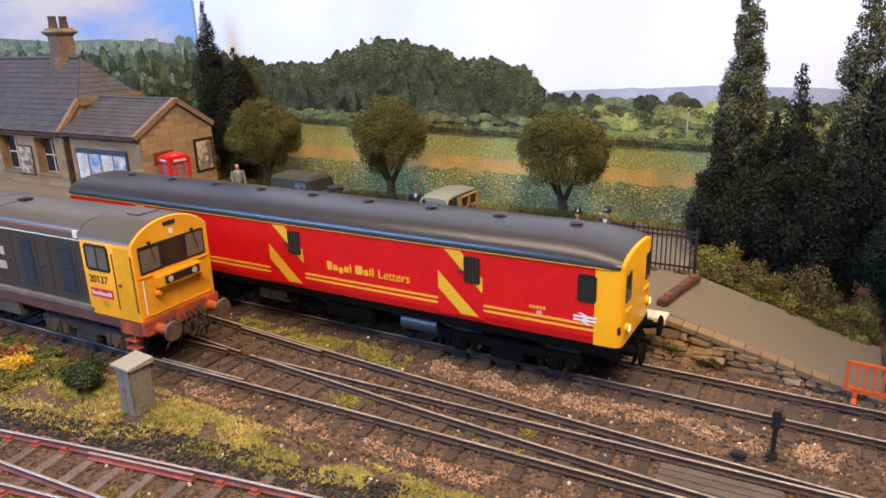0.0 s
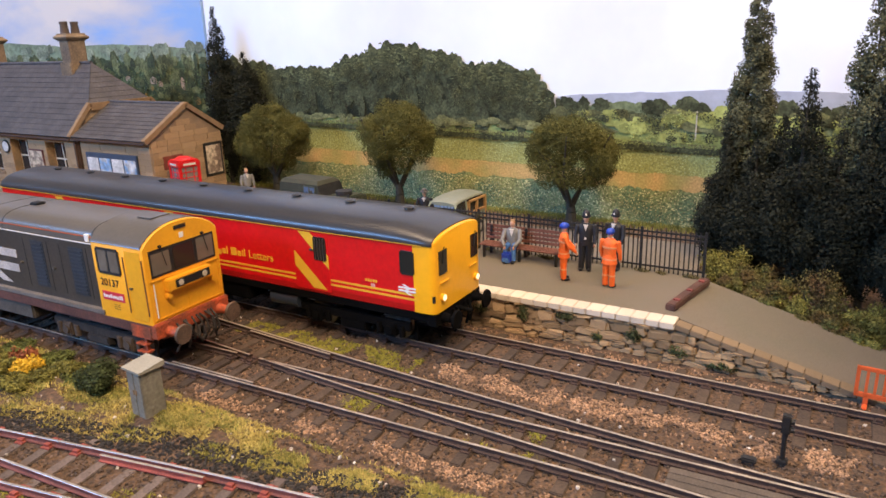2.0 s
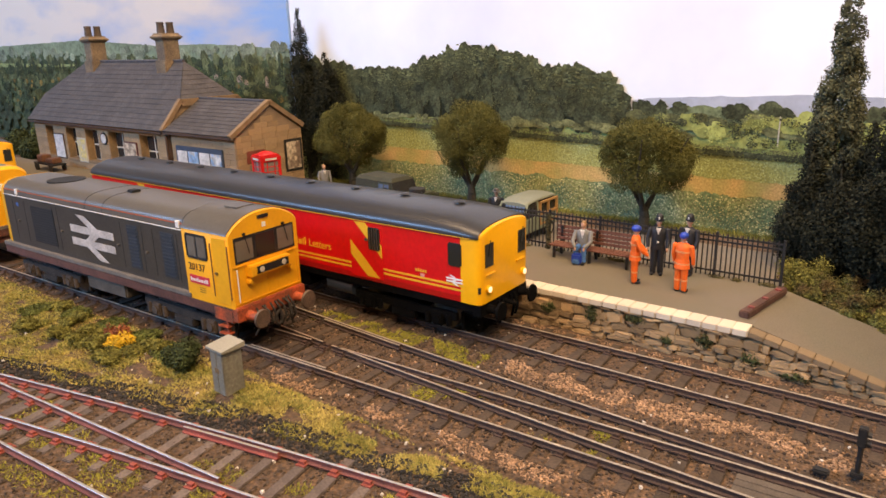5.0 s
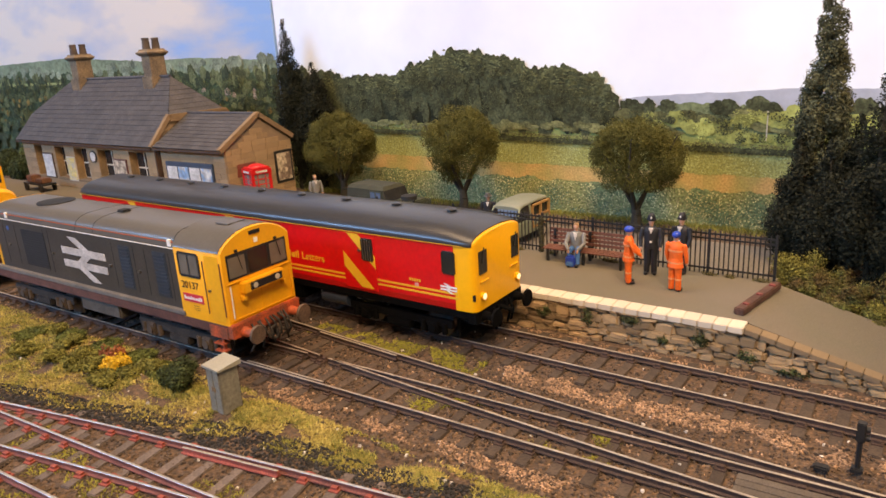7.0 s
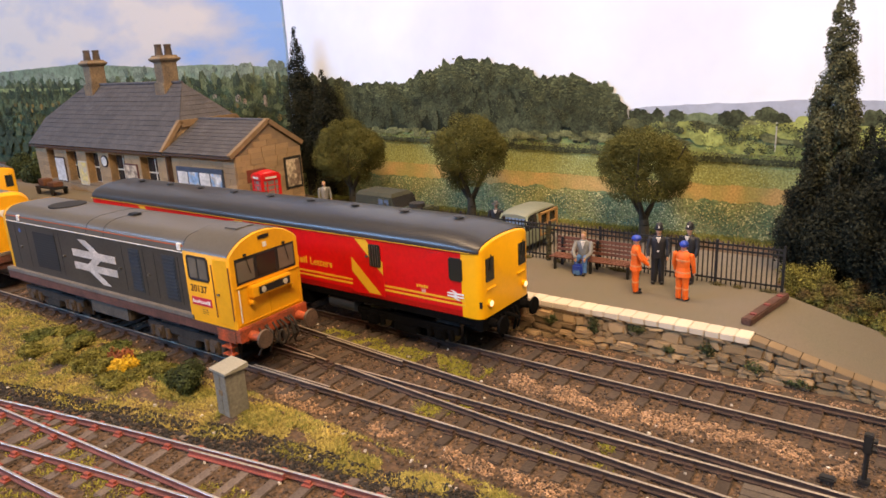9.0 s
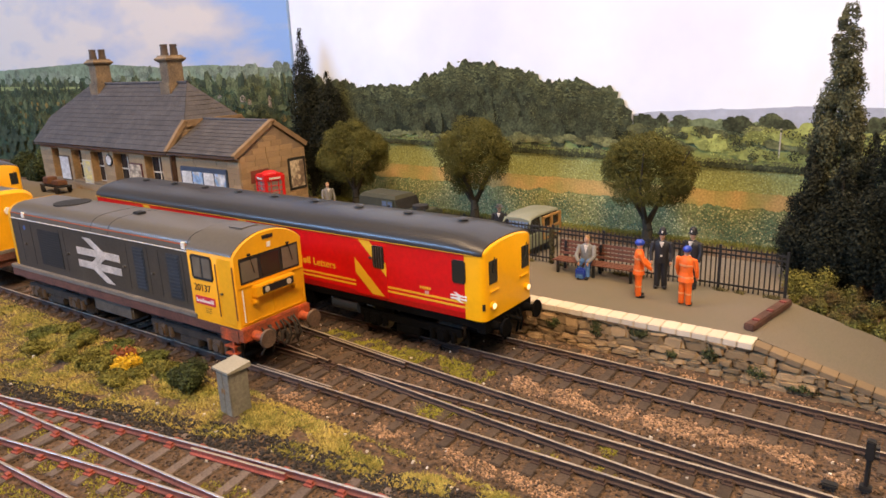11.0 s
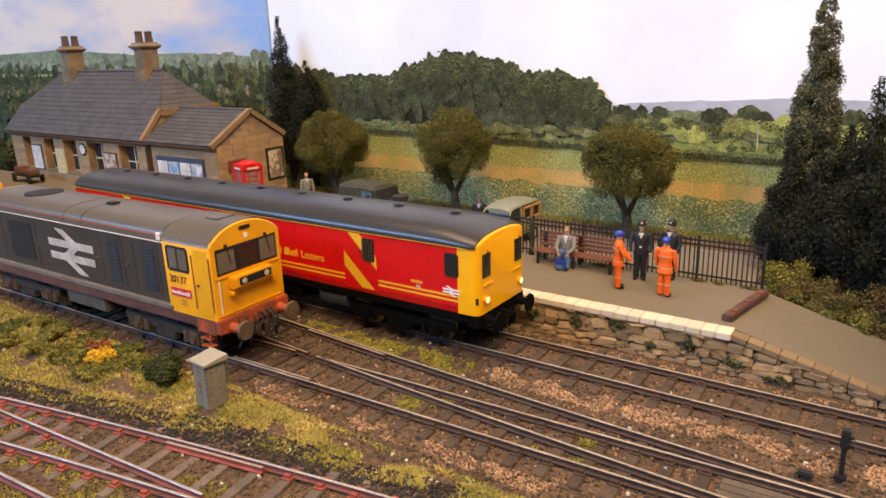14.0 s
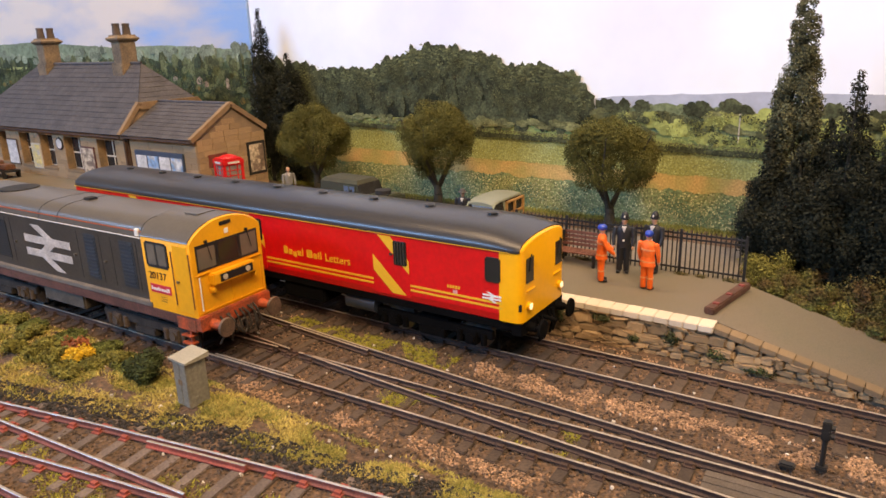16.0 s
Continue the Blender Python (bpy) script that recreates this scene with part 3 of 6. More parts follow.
leaf_print("crop_teal", mat("print_crop_teal", (0.15, 0.25, 0.16), vary=0.3, scale=0.6, fine=5, island=0.5, **PW), in_clusters(-32, 2.6, 0.2, 1.1, 26, 0.9, 9), 6500, 0.032, 0.27, 9)

# ---- station building ----
STONE = mat("sandstone", (0.42, 0.27, 0.13), 0.85, vary=0.22, scale=1.2, fine=12, bump=0.25, random_obj=0.16, colour2=(0.25, 0.18, 0.11))
STONEB = mat("sandstone_joint", (0.26, 0.18, 0.11), 0.9, vary=0.2, bump=0.2)
COPING = mat("verge_stone", (0.25, 0.16, 0.082), 0.8, vary=0.2, bump=0.2)
SLATE = mat("slate", (0.074, 0.068, 0.07), 0.65, vary=0.3, scale=1.5, fine=9, bump=0.15, island=0.12)
TIMB = mat("dark_timber", (0.09, 0.05, 0.03), 0.7, vary=0.3)
DARKW = mat("window_dark", (0.03, 0.03, 0.03), 0.2, vary=0.2, bump=0)
CREAM = mat("cream_paint", (0.6, 0.52, 0.4), 0.6, vary=0.1)
PBLUE = mat("poster_blue", (0.22, 0.36, 0.55), 0.5, vary=0.5, scale=2.5, fine=5, bump=0, colour2=(0.6, 0.6, 0.58), hard=0.1)
PTAN = mat("poster_tan", (0.6, 0.5, 0.36), 0.5, vary=0.5, scale=2.5, fine=6, bump=0, colour2=(0.22, 0.16, 0.12), hard=0.1)
PWHITE = mat("poster_white", (0.72, 0.7, 0.66), 0.5, vary=0.25, scale=3, fine=9, bump=0)
PYEL = mat("poster_yellow", (0.7, 0.55, 0.15), 0.5, vary=0.3, scale=3, fine=9, bump=0, colour2=(0.5, 0.45, 0.4))

BLD = thing("station_building", 0, 0, 0.0, "honey sandstone station building with slate half-hipped roof and chimneys", "building")
X0, X1, X2 = -50.0, -34.6, -28.75
YW, YWB, ZW = 26.62, 32.5, 3.85
bm = bm_new()
DEEP = 0.48
BAYS = [(-48.3, -47.3), (-45.7, -44.45), (-43.3, -41.85), (-40.65, -38.95), (-37.3, -35.6)]
BZ0, BZ1 = 1.5, 3.45
box(bm, X0 + 0.2, YW + DEEP, 0.4, X1, YWB, ZW)
box(bm, X0 + 0.2, YW, 0.4, X1, YW + DEEP, BZ0)
box(bm, X0 + 0.2, YW, BZ1, X1, YW + DEEP, ZW)
for a, b in zip([X0 + 0.2] + [q[1] for q in BAYS], [q[0] for q in BAYS] + [X1]):
    box(bm, a, YW, BZ0, b, YW + DEEP, BZ1)
prism(bm, [(YW, ZW), (27.9, 5.2), (31.3, 5.2), (YWB, ZW)], "x", X0 + 0.2, X1)
part("main_wall", bm, STONE, BLD)
bm = bm_new()
box(bm, X1 - 0.1, YW + 0.02, 0.4, X2, 31.0, 3.8)
prism(bm, [(YW + 0.02, 3.8), (28.85, 5.2), (31.0, 3.8)], "x", X1, X2)
part("wing_wall", bm, STONEB, BLD)


def slope(a0, a1, b0, b1, courses, name="roof"):
    """A slated slope from the eave a0-a1 up to b0-b1, in overlapping courses of slates."""
    a0, a1, b0, b1 = (Vector(p) for p in (a0, a1, b0, b1))
    nrm = (a1 - a0).cross(b0 - a0).normalized()
    if nrm.z < 0:
        nrm = -nrm
    bm = bm_new()
    rnd = random.Random(courses)
    for i in range(courses):
        k0, k1 = i / courses, (i + 1.15) / courses
        l0, r0 = a0.lerp(b0, k0), a1.lerp(b1, k0)
        l1, r1 = a0.lerp(b0, min(k1, 1)), a1.lerp(b1, min(k1, 1))
        n = max(1, int((r0 - l0).length / 0.45))
        for j in range(n):
            u0, u1 = j / n, (j + 0.97) / n
            t = rnd.uniform(0.032, 0.05)
            lo0, lo1, hi0, hi1 = l0.lerp(r0, u0), l0.lerp(r0, u1), l1.lerp(r1, u0), l1.lerp(r1, u1)
            vs = [bm.verts.new(p) for p in (lo0 + nrm * t, lo1 + nrm * t, hi1 + nrm * 0.02, hi0 + nrm * 0.02, lo0, lo1)]
            bm.faces.new(vs[:4])
            bm.faces.new((vs[4], vs[5], vs[1], vs[0]))
    quad(bm, a0 - nrm * 0.02, a1 - nrm * 0.02, b1 - nrm * 0.02, b0 - nrm * 0.02)
    return part(name, bm, SLATE, BLD, "grey slate roof slope")


EY, EZ, RY, RZ, HY, HZ = 26.34, 3.8, 29.6, 7.35, 27.74, 5.34
BY = 2 * RY - EY
HB = 2 * RY - HY
RL, RR = X0 + 2.6, X1 - 2.0
slope((X0, EY, EZ), (X1, EY, EZ), (X0, HY, HZ), (X1, HY, HZ), 6)
slope((X0, HY, HZ), (X1, HY, HZ), (RL, RY, RZ), (RR, RY, RZ), 8)
slope((X0, BY, EZ), (X1, BY, EZ), (X0, HB, HZ), (X1, HB, HZ), 6)
slope((X0, HB, HZ), (X1, HB, HZ), (RL, RY, RZ), (RR, RY, RZ), 8)
slope((X1, HY, HZ), (X1, HB, HZ), (RR, RY, RZ), (RR, RY + 0.02, RZ), 8)
slope((X0, HY, HZ), (X0, HB, HZ), (RL, RY, RZ), (RL, RY + 0.02, RZ), 8)
AY, AZ, WB = 28.93, 5.36, 31.1
slope((X1 + 0.1, EY, 3.82), (X2 - 0.02, EY, 3.82), (X1 + 0.1, AY, AZ), (X2 - 0.02, AY, AZ), 10)
slope((X1 + 0.1, WB, 3.96), (X2 - 0.02, WB, 3.96), (X1 + 0.1, AY, AZ), (X2 - 0.02, AY, AZ), 10)


def verge(p, q, w=0.14):
    bm = bm_new()
    p, q = Vector(p), Vector(q)
    d = (q - p).normalized()
    up = Vector((0, 0, 1)) - d * d.z
    up.normalize()
    s = d.cross(up)
    loft(bm, [[c + s * a + up * b for a, b in ((-0.12, -w), (-0.12, 0.1), (0.12, 0.1), (0.12, -w))] for c in (p, q)])
    part("verge", bm, COPING, BLD, "pale stone verge")


verge((X1, EY, EZ), (X1, HY, HZ + 0.04))
verge((X1, HY, HZ - 0.03), (X1, HB, HZ - 0.03), 0.28)
verge((X1, HB, HZ), (X1, BY, EZ))
verge((X2, EY - 0.05, 3.82), (X2, AY, AZ + 0.03))
verge((X2, AY, AZ + 0.03), (X2, WB + 0.05, 3.96))
bm = bm_new()
box(bm, X0, EY - 0.06, EZ - 0.16, X1, EY + 0.02, EZ - 0.06, 0.02)
box(bm, X1 + 0.15, EY - 0.06, 3.68, X2, EY + 0.02, 3.78, 0.02)
part("gutter", bm, TIMB, BLD, "dark brown gutter")
bm = bm_new()
cyl(bm, (RL, RY, RZ + 0.03), (RR, RY, RZ + 0.03), 0.1, n=8)
cyl(bm, (X1, AY, AZ + 0.03), (X2, AY, AZ + 0.03), 0.08, n=8)
part("ridge_tiles", bm, SLATE, BLD)
for cx in (-46.1, -38.0):
    bm = bm_new()
    box(bm, cx - 0.42, RY - 0.5, RZ - 0.9, cx + 0.42, RY + 0.5, RZ + 1.25, 0.03)
    box(bm, cx - 0.52, RY - 0.62, RZ - 0.9, cx + 0.52, RY + 0.62, RZ + 0.08, 0.05)
    loft(bm, [[(cx + sx * w, RY + sy * (w + 0.1), RZ + z) for sx, sy in ((-1, -1), (1, -1), (1, 1), (-1, 1))] for w, z in ((0.42, 1.2), (0.58, 1.34), (0.6, 1.42), (0.46, 1.52), (0.44, 1.6))])
    ch = part("chimney", bm, mat("sooty_sandstone", (0.24, 0.17, 0.10), 0.85, vary=0.3, scale=1.5, fine=9, bump=0.25, colour2=(0.14, 0.105, 0.07)), BLD, "stone chimney stack")
    for dx in (-0.31, 0.31):
        bm = bm_new()
        cyl(bm, (cx, RY + dx, RZ + 1.55), (cx, RY + dx, RZ + 2.12), 0.24, 0.19, n=14)
        cyl(bm, (cx, RY + dx, RZ + 2.1), (cx, RY + dx, RZ + 2.22), 0.22, 0.21, n=14)
        part("chimney_pot", bm, mat("sooty_clay", (0.10, 0.07, 0.05), 0.8, vary=0.3), ch, "sooty clay chimney pot", smooth=True)
def opening(x0, x1, z0, z1, y, name, m, frame_m, deep=0.05, label=""):
    bm = bm_new()
    box(bm, x0 - 0.08, y - 0.05, z0 - 0.08, x1 + 0.08, y + 0.05, z1 + 0.08, 0.015)
    f = part(name, bm, frame_m, BLD, label)
    bm = bm_new()
    box(bm, x0, y - 0.065, z0, x1, y, z1)
    part("pane", bm, m, f)
    return f


yf = YW - 0.03
for a, b in BAYS:
    f = opening(a + 0.12, b - 0.12, BZ0 + 0.1, BZ1 - 0.1, YW + DEEP - 0.02, "window", DARKW, CREAM, label="white-framed dark window in a deep stone bay")
    bm = bm_new()
    box(bm, a + 0.12, YW + DEEP - 0.11, 2.45, b - 0.12, YW + DEEP - 0.07, 2.53)
    box(bm, (a + b) / 2 - 0.04, YW + DEEP - 0.105, BZ0 + 0.1, (a + b) / 2 + 0.04, YW + DEEP - 0.075, BZ1 - 0.1)
    part("glazing_bars", bm, CREAM, f)
    bm = bm_new()
    box(bm, a - 0.1, YW - 0.07, BZ0 - 0.14, b + 0.1, YW + DEEP - 0.12, BZ0 + 0.03, 0.02)
    part("sill", bm, COPING, BLD)
opening(-47.2, -46.1, 1.5, 2.95, yf, "notice_board", PWHITE, TIMB, label="white notice in a brown frame")
opening(-44.3, -43.4, 1.45, 2.8, yf, "notice_board", PYEL, CREAM, label="yellow poster in a white frame")
opening(-38.85, -37.7, 1.45, 2.9, yf, "notice_board", PTAN, mat("frame_maroon", (0.12, 0.03, 0.025), 0.6), label="dark poster in a maroon frame")
bm = bm_new()
cyl(bm, (-41.1, yf - 0.06, 3.0), (-41.1, yf + 0.05, 3.0), 0.36, n=24)
ck = part("clock", bm, mat("clock_rim", (0.02, 0.02, 0.02), 0.5), BLD, "round black-rimmed clock", smooth=True)
bm = bm_new()
cyl(bm, (-41.1, yf - 0.075, 3.0), (-41.1, yf - 0.05, 3.0), 0.28, n=24)
part("clock_face", bm, PWHITE, ck)
bm = bm_new()
box(bm, -33.75, YW - 0.12, 1.5, -29.75, YW + 0.02, 3.1, 0.03)
bd = part("poster_board", bm, mat("board_blue", (0.05, 0.07, 0.11), 0.6), BLD, "dark blue framed poster board")
for i, m in enumerate((PWHITE, PBLUE, PWHITE, PBLUE)):
    bm = bm_new()
    box(bm, -33.6 + i * 0.96, YW - 0.14, 1.55, -32.75 + i * 0.96, YW - 0.1, 2.85)
    part("poster", bm, m, bd)
bm = bm_new()
box(bm, X1 + 0.05, YW - 0.12, 0.5, X1 + 0.35, YW + 0.05, 3.75, 0.03)
cyl(bm, (X1 + 0.2, YW - 0.18, 0.9), (X1 + 0.2, YW - 0.18, 3.6), 0.07, n=8)
part("downpipe", bm, TIMB, BLD)
bm = bm_new()
box(bm, X2 - 0.03, 29.7, 1.55, X2 + 0.06, 30.95, 3.3, 0.02)
po = part("poster_frame", bm, mat("frame_black", (0.02, 0.018, 0.016), 0.6), BLD, "framed brown poster on the gable")
bm = bm_new()
box(bm, X2 + 0.04, 29.85, 1.7, X2 + 0.075, 30.8, 3.15)
part("poster", bm, PTAN, po)
bm = bm_new()
box(bm, X2 - 0.03, 27.2, 2.35, X2 + 0.06, 28.4, 3.0, 0.02)
part("sign_board", bm, mat("sign_brown", (0.22, 0.05, 0.03), 0.6), BLD, "dark red sign board on the gable")
bm = bm_new()
box(bm, X2 - 0.03, 27.3, 0.9, X2 + 0.05, 28.1, 2.3, 0.02)
part("poster", bm, PTAN, BLD)


# ---- platform furniture and small things ----
PHRED = mat("phone_box_red", (0.60, 0.012, 0.012), 0.4, vary=0.1, bump=0)


def phone_box(x, y, z, rz):
    t = thing("telephone_box", x, y, z, "bright red telephone box beside the station gable", "phone box", rz=rz)
    bm = bm_new()
    box(bm, -0.55, -0.55, 0, 0.55, 0.55, 0.15, 0.02)
    for sx in (-1, 1):
        for sy in (-1, 1):
            box(bm, sx * 0.46 - 0.07, sy * 0.46 - 0.07, 0.1, sx * 0.46 + 0.07, sy * 0.46 + 0.07, 2.0, 0.01)
    box(bm, -0.55, -0.55, 1.88, 0.55, 0.55, 2.12, 0.02)
    box(bm, -0.5, -0.5, 2.1, 0.5, 0.5, 2.2, 0.04)
    ball(bm, (0, 0, 2.15), (0.46, 0.46, 0.2))
    part("frame", bm, PHRED, t)
    for s in (-1, 1):
        for ax in (0, 1):
            bm = bm_new()
            a = (s * 0.47 - 0.01, -0.4, 0.35, s * 0.47 + 0.01, 0.4, 1.86)
            box(bm, *(a if ax == 0 else (a[1], a[0], a[2], a[4], a[3], a[5])))
            g = part("glazing", bm, mat("pale_glass", (0.25, 0.2, 0.18), 0.2, vary=0.2), t)
            bm = bm_new()
            for i in range(7):
                z0 = 0.35 + i * 0.25
                b = (s * 0.48 - 0.02, -0.4, z0, s * 0.48 + 0.02, 0.4, z0 + 0.035)
                box(bm, *(b if ax == 0 else (b[1], b[0], b[2], b[4], b[3], b[5])))
            for v in (-0.2, 0.2):
                b = (s * 0.48 - 0.02, v - 0.02, 0.35, s * 0.48 + 0.02, v + 0.02, 1.9)
                box(bm, *(b if ax == 0 else (b[1], b[0], b[2], b[4], b[3], b[5])))
            part("glazing_bars", bm, PHRED, g)
            bm = bm_new()
            b = (s * 0.552 - 0.005, -0.3, 1.95, s * 0.552 + 0.005, 0.3, 2.05)
            box(bm, *(b if ax == 0 else (b[1], b[0], b[2], b[4], b[3], b[5])))
            part("sign_bar", bm, WHT, t)
    return t


WHT = mat("sign_white", (0.7, 0.66, 0.6), 0.5, bump=0)
phone_box(-27.3, 27.25, 0.8, -14)

IRON = mat("fence_black", (0.014, 0.014, 0.014), 0.55, vary=0.3, bump=0.05)
FENCE = thing("railing_fence", 0, 26.22, ZP, "black upright railing fence along the back of the platform", "fence")
bm = bm_new()
cyl(bm, (0, 0, 0.02), (0, 0, 1.34), 0.022, n=6)
cyl(bm, (0, 0, 1.34), (0, 0, 1.42), 0.022, 0.004, n=6)
bar0 = link("bar", bm, IRON)
for i in range(108):
    o = bar0 if i == 0 else new("bar", bar0.data)
    o.parent = FENCE
    o.matrix_local = P(-18.9 + i * 0.1435, 0.015 * math.sin(i * 1.7), 0)
for z in (0.16, 1.12, 1.27):
    bm = bm_new()
    box(bm, -19, -0.02, z, -3.4, 0.02, z + 0.055)
    part("fence_rail", bm, IRON, FENCE)
for i in range(9):
    bm = bm_new()
    box(bm, -18.705 + i * 1.91, -0.04, 0, -18.625 + i * 1.91, 0.04, 1.44, 0.01)
    part("post", bm, IRON, FENCE)

BENW = mat("bench_wood", (0.16, 0.06, 0.035), 0.65, vary=0.3, bump=0.1)
BENCH = thing("platform_bench", -9.1, 25.65, ZP, "brown slatted wooden bench with black legs against the railings", "bench")
for i in range(4):
    bm = bm_new()
    box(bm, -1.5, -0.32 + i * 0.15, 0.42, 1.5, -0.2 + i * 0.15, 0.46, 0.008)
    part("seat_slat", bm, BENW, BENCH)
for i in range(4):
    bm = bm_new()
    box(bm, -1.5, 0.27 + i * 0.03, 0.52 + i * 0.13, 1.5, 0.31 + i * 0.03, 0.62 + i * 0.13, 0.008)
    part("back_slat", bm, BENW, BENCH)
for x in (-1.3, 0, 1.3):
    bm = bm_new()
    box(bm, x - 0.04, -0.3, 0, x + 0.04, -0.22, 0.46)
    box(bm, x - 0.04, 0.25, 0, x + 0.04, 0.33, 0.5)
    box(bm, x - 0.04, 0.3, 0.42, x + 0.04, 0.38, 1.0)
    part("leg", bm, IRON, BENCH)

SKIN = mat("figure_skin", (0.5, 0.28, 0.18), 0.6, vary=0.1, bump=0)
ORNG = mat("hi_vis_orange", (0.85, 0.14, 0.012), 0.6, vary=0.15, scale=4, bump=0.05)
NAVY = mat("uniform_black", (0.013, 0.014, 0.018), 0.6, vary=0.3, bump=0.05)
HELM = mat("helmet_blue", (0.02, 0.06, 0.42), 0.4, bump=0)
JEAN = mat("denim_blue", (0.06, 0.17, 0.42), 0.7, vary=0.25, scale=5, bump=0.05)
GREYJ = mat("jumper_grey", (0.2, 0.2, 0.19), 0.8, vary=0.2, scale=5)
HAIR = mat("hair_brown", (0.33, 0.19, 0.08), 0.7)


def figure(x, y, z, rz, coat, legs, hat, hat_mat, label, seated=False, height=1.78, arms=0.0, stripe=None, shirt=None):
    """A painted model figure in one mesh: shoes, legs, coat, arms, head and headgear."""
    k = height / 1.78
    bm = bm_new()

    def mark(i):
        for f in bm.faces:
            if f not in seen:
                f.material_index = i
                seen.add(f)
    seen = set()
    for s in (-1, 1):
        if seated:
            cyl(bm, (s * 0.1, 0.05, 0.5), (s * 0.13, -0.42, 0.52), 0.1, 0.085, n=8)
            cyl(bm, (s * 0.13, -0.42, 0.52), (s * 0.15, -0.5, 0.08), 0.085, 0.07, n=8)
        else:
            cyl(bm, (s * 0.11, 0, 0.06), (s * 0.1, 0.01, 0.48), 0.085, 0.095, n=8)
            cyl(bm, (s * 0.1, 0.01, 0.46), (s * 0.09, 0, 0.92), 0.095, 0.125, n=8)
    mark(1)
    for s in (-1, 1):
        ball(bm, (s * 0.13, -0.58 if seated else -0.06, 0.05), (0.075, 0.15, 0.055), 1)
    mark(4)
    dz = -0.42 if seated else 0
    loft(bm, [[(a * rx, b * ry, zz + dz) for a, b in ((math.cos(i * 0.628), math.sin(i * 0.628)) for i in range(10))]
              for rx, ry, zz in ((0.19, 0.135, 0.82), (0.2, 0.14, 0.95), (0.2, 0.14, 1.1), (0.235, 0.15, 1.32), (0.22, 0.13, 1.43), (0.09, 0.08, 1.51))])
    for s in (-1, 1):
        cyl(bm, (s * 0.25, 0.0, 1.4 + dz), (s * 0.3, -0.03 - arms * 0.3, 1.12 + dz), 0.075, 0.065, n=8)
        cyl(bm, (s * 0.3, -0.03 - arms * 0.3, 1.13 + dz), (s * (0.29 - 0.2 * arms), -0.1 - arms * 0.6, 0.88 + dz + arms * 0.15), 0.065, 0.05, n=8)
        ball(bm, (s * 0.25, 0, 1.39 + dz), 0.085, 1)
    mark(0)
    for s in (-1, 1):
        ball(bm, (s * (0.29 - 0.2 * arms), -0.12 - arms * 0.6, 0.83 + dz + arms * 0.15), (0.045, 0.05, 0.07), 1)
    cyl(bm, (0, 0, 1.48 + dz), (0, 0, 1.56 + dz), 0.055, n=8)
    ball(bm, (0, -0.01, 1.65 + dz), (0.085, 0.1, 0.12), 2)
    mark(2)
    if hat == "helmet":
        ball(bm, (0, 0.0, 1.71 + dz), (0.125, 0.15, 0.11), 2)
    elif hat == "custodian":
        cyl(bm, (0, 0, 1.70 + dz), (0, 0, 1.73 + dz), 0.14, n=12)
        ball(bm, (0, 0, 1.76 + dz), (0.115, 0.125, 0.16), 2)
    elif hat == "hat":
        cyl(bm, (0, 0, 1.70 + dz), (0, 0, 1.72 + dz), 0.18, n=12)
        cyl(bm, (0, 0, 1.72 + dz), (0, 0, 1.82 + dz), 0.11, 0.1, n=12)
    else:
        ball(bm, (0, 0.02, 1.69 + dz), (0.095, 0.11, 0.105), 2)
    mark(3)
    if stripe:
        loft(bm, [[(a * rx, b * ry, zz) for a, b in ((math.cos(i * 0.628), math.sin(i * 0.628)) for i in range(10))]
                  for rx, ry, zz in ((0.245, 0.185, 0.74), (0.235, 0.175, 0.8), (0.215, 0.15, 1.0))])
        mark(0)
        for zz in (0.86, 1.22):
            loft(bm, [[(a * 0.235, b * 0.168, z2 + dz) for a, b in ((math.cos(i * 0.628), math.sin(i * 0.628)) for i in range(10))] for z2 in (zz, zz + 0.05)])
        for s in (-1, 1):
            cyl(bm, (s * 0.105, 0.01, 0.35), (s * 0.105, 0.01, 0.4), 0.1, n=8)
        mark(5)
    if shirt:
        prism(bm, [(-0.07, 1.48 + dz), (0.07, 1.48 + dz), (0.0, (1.2 if seated else 1.3) + dz)], "y", -0.16, -0.1)
        if hat == "custodian":
            ball(bm, (0, -0.12, 1.78 + dz), (0.03, 0.02, 0.04), 1)
            box(bm, -0.03, -0.16, 1.03, 0.03, -0.13, 1.08)
        mark(5)
    for v in bm.verts:
        v.co *= k
    ob = link("model_figure", bm, [coat, legs, SKIN, hat_mat, NAVY, stripe or shirt or WHT], True)
    ob.matrix_world = P(x, y, z, rz)
    return tagged(ob, label, "figure", "model figures")


STRP = mat("hi_vis_stripe", (0.85, 0.32, 0.13), 0.4, bump=0)
figure(-7.15, 24.35, ZP, 115, ORNG, ORNG, "helmet", HELM, "painted model figure in orange workwear and blue helmet", arms=0.4, stripe=STRP)
figure(-5.72, 24.3, ZP, 170, ORNG, ORNG, "helmet", HELM, "painted model figure in orange overalls seen from behind", stripe=STRP)
figure(-6.85, 25.45, ZP, 15, NAVY, NAVY, "custodian", NAVY, "painted model figure in black police uniform", arms=0.08, shirt=WHT, height=1.85)
figure(-6.05, 25.9, ZP, -10, NAVY, NAVY, "custodian", NAVY, "painted model figure in black police uniform", arms=0.08, shirt=WHT, height=1.85)
figure(-9.45, 25.62, ZP, 12, GREYJ, JEAN, "none", HAIR, "seated model figure in grey jumper and blue jeans on the bench", seated=True, arms=0.7, shirt=WHT)
figure(-14.55, 28.3, 0.56, 20, NAVY, NAVY, "hat", mat("hat_grey", (0.1, 0.09, 0.08), 0.8), "painted model figure in dark suit and hat", shirt=WHT)
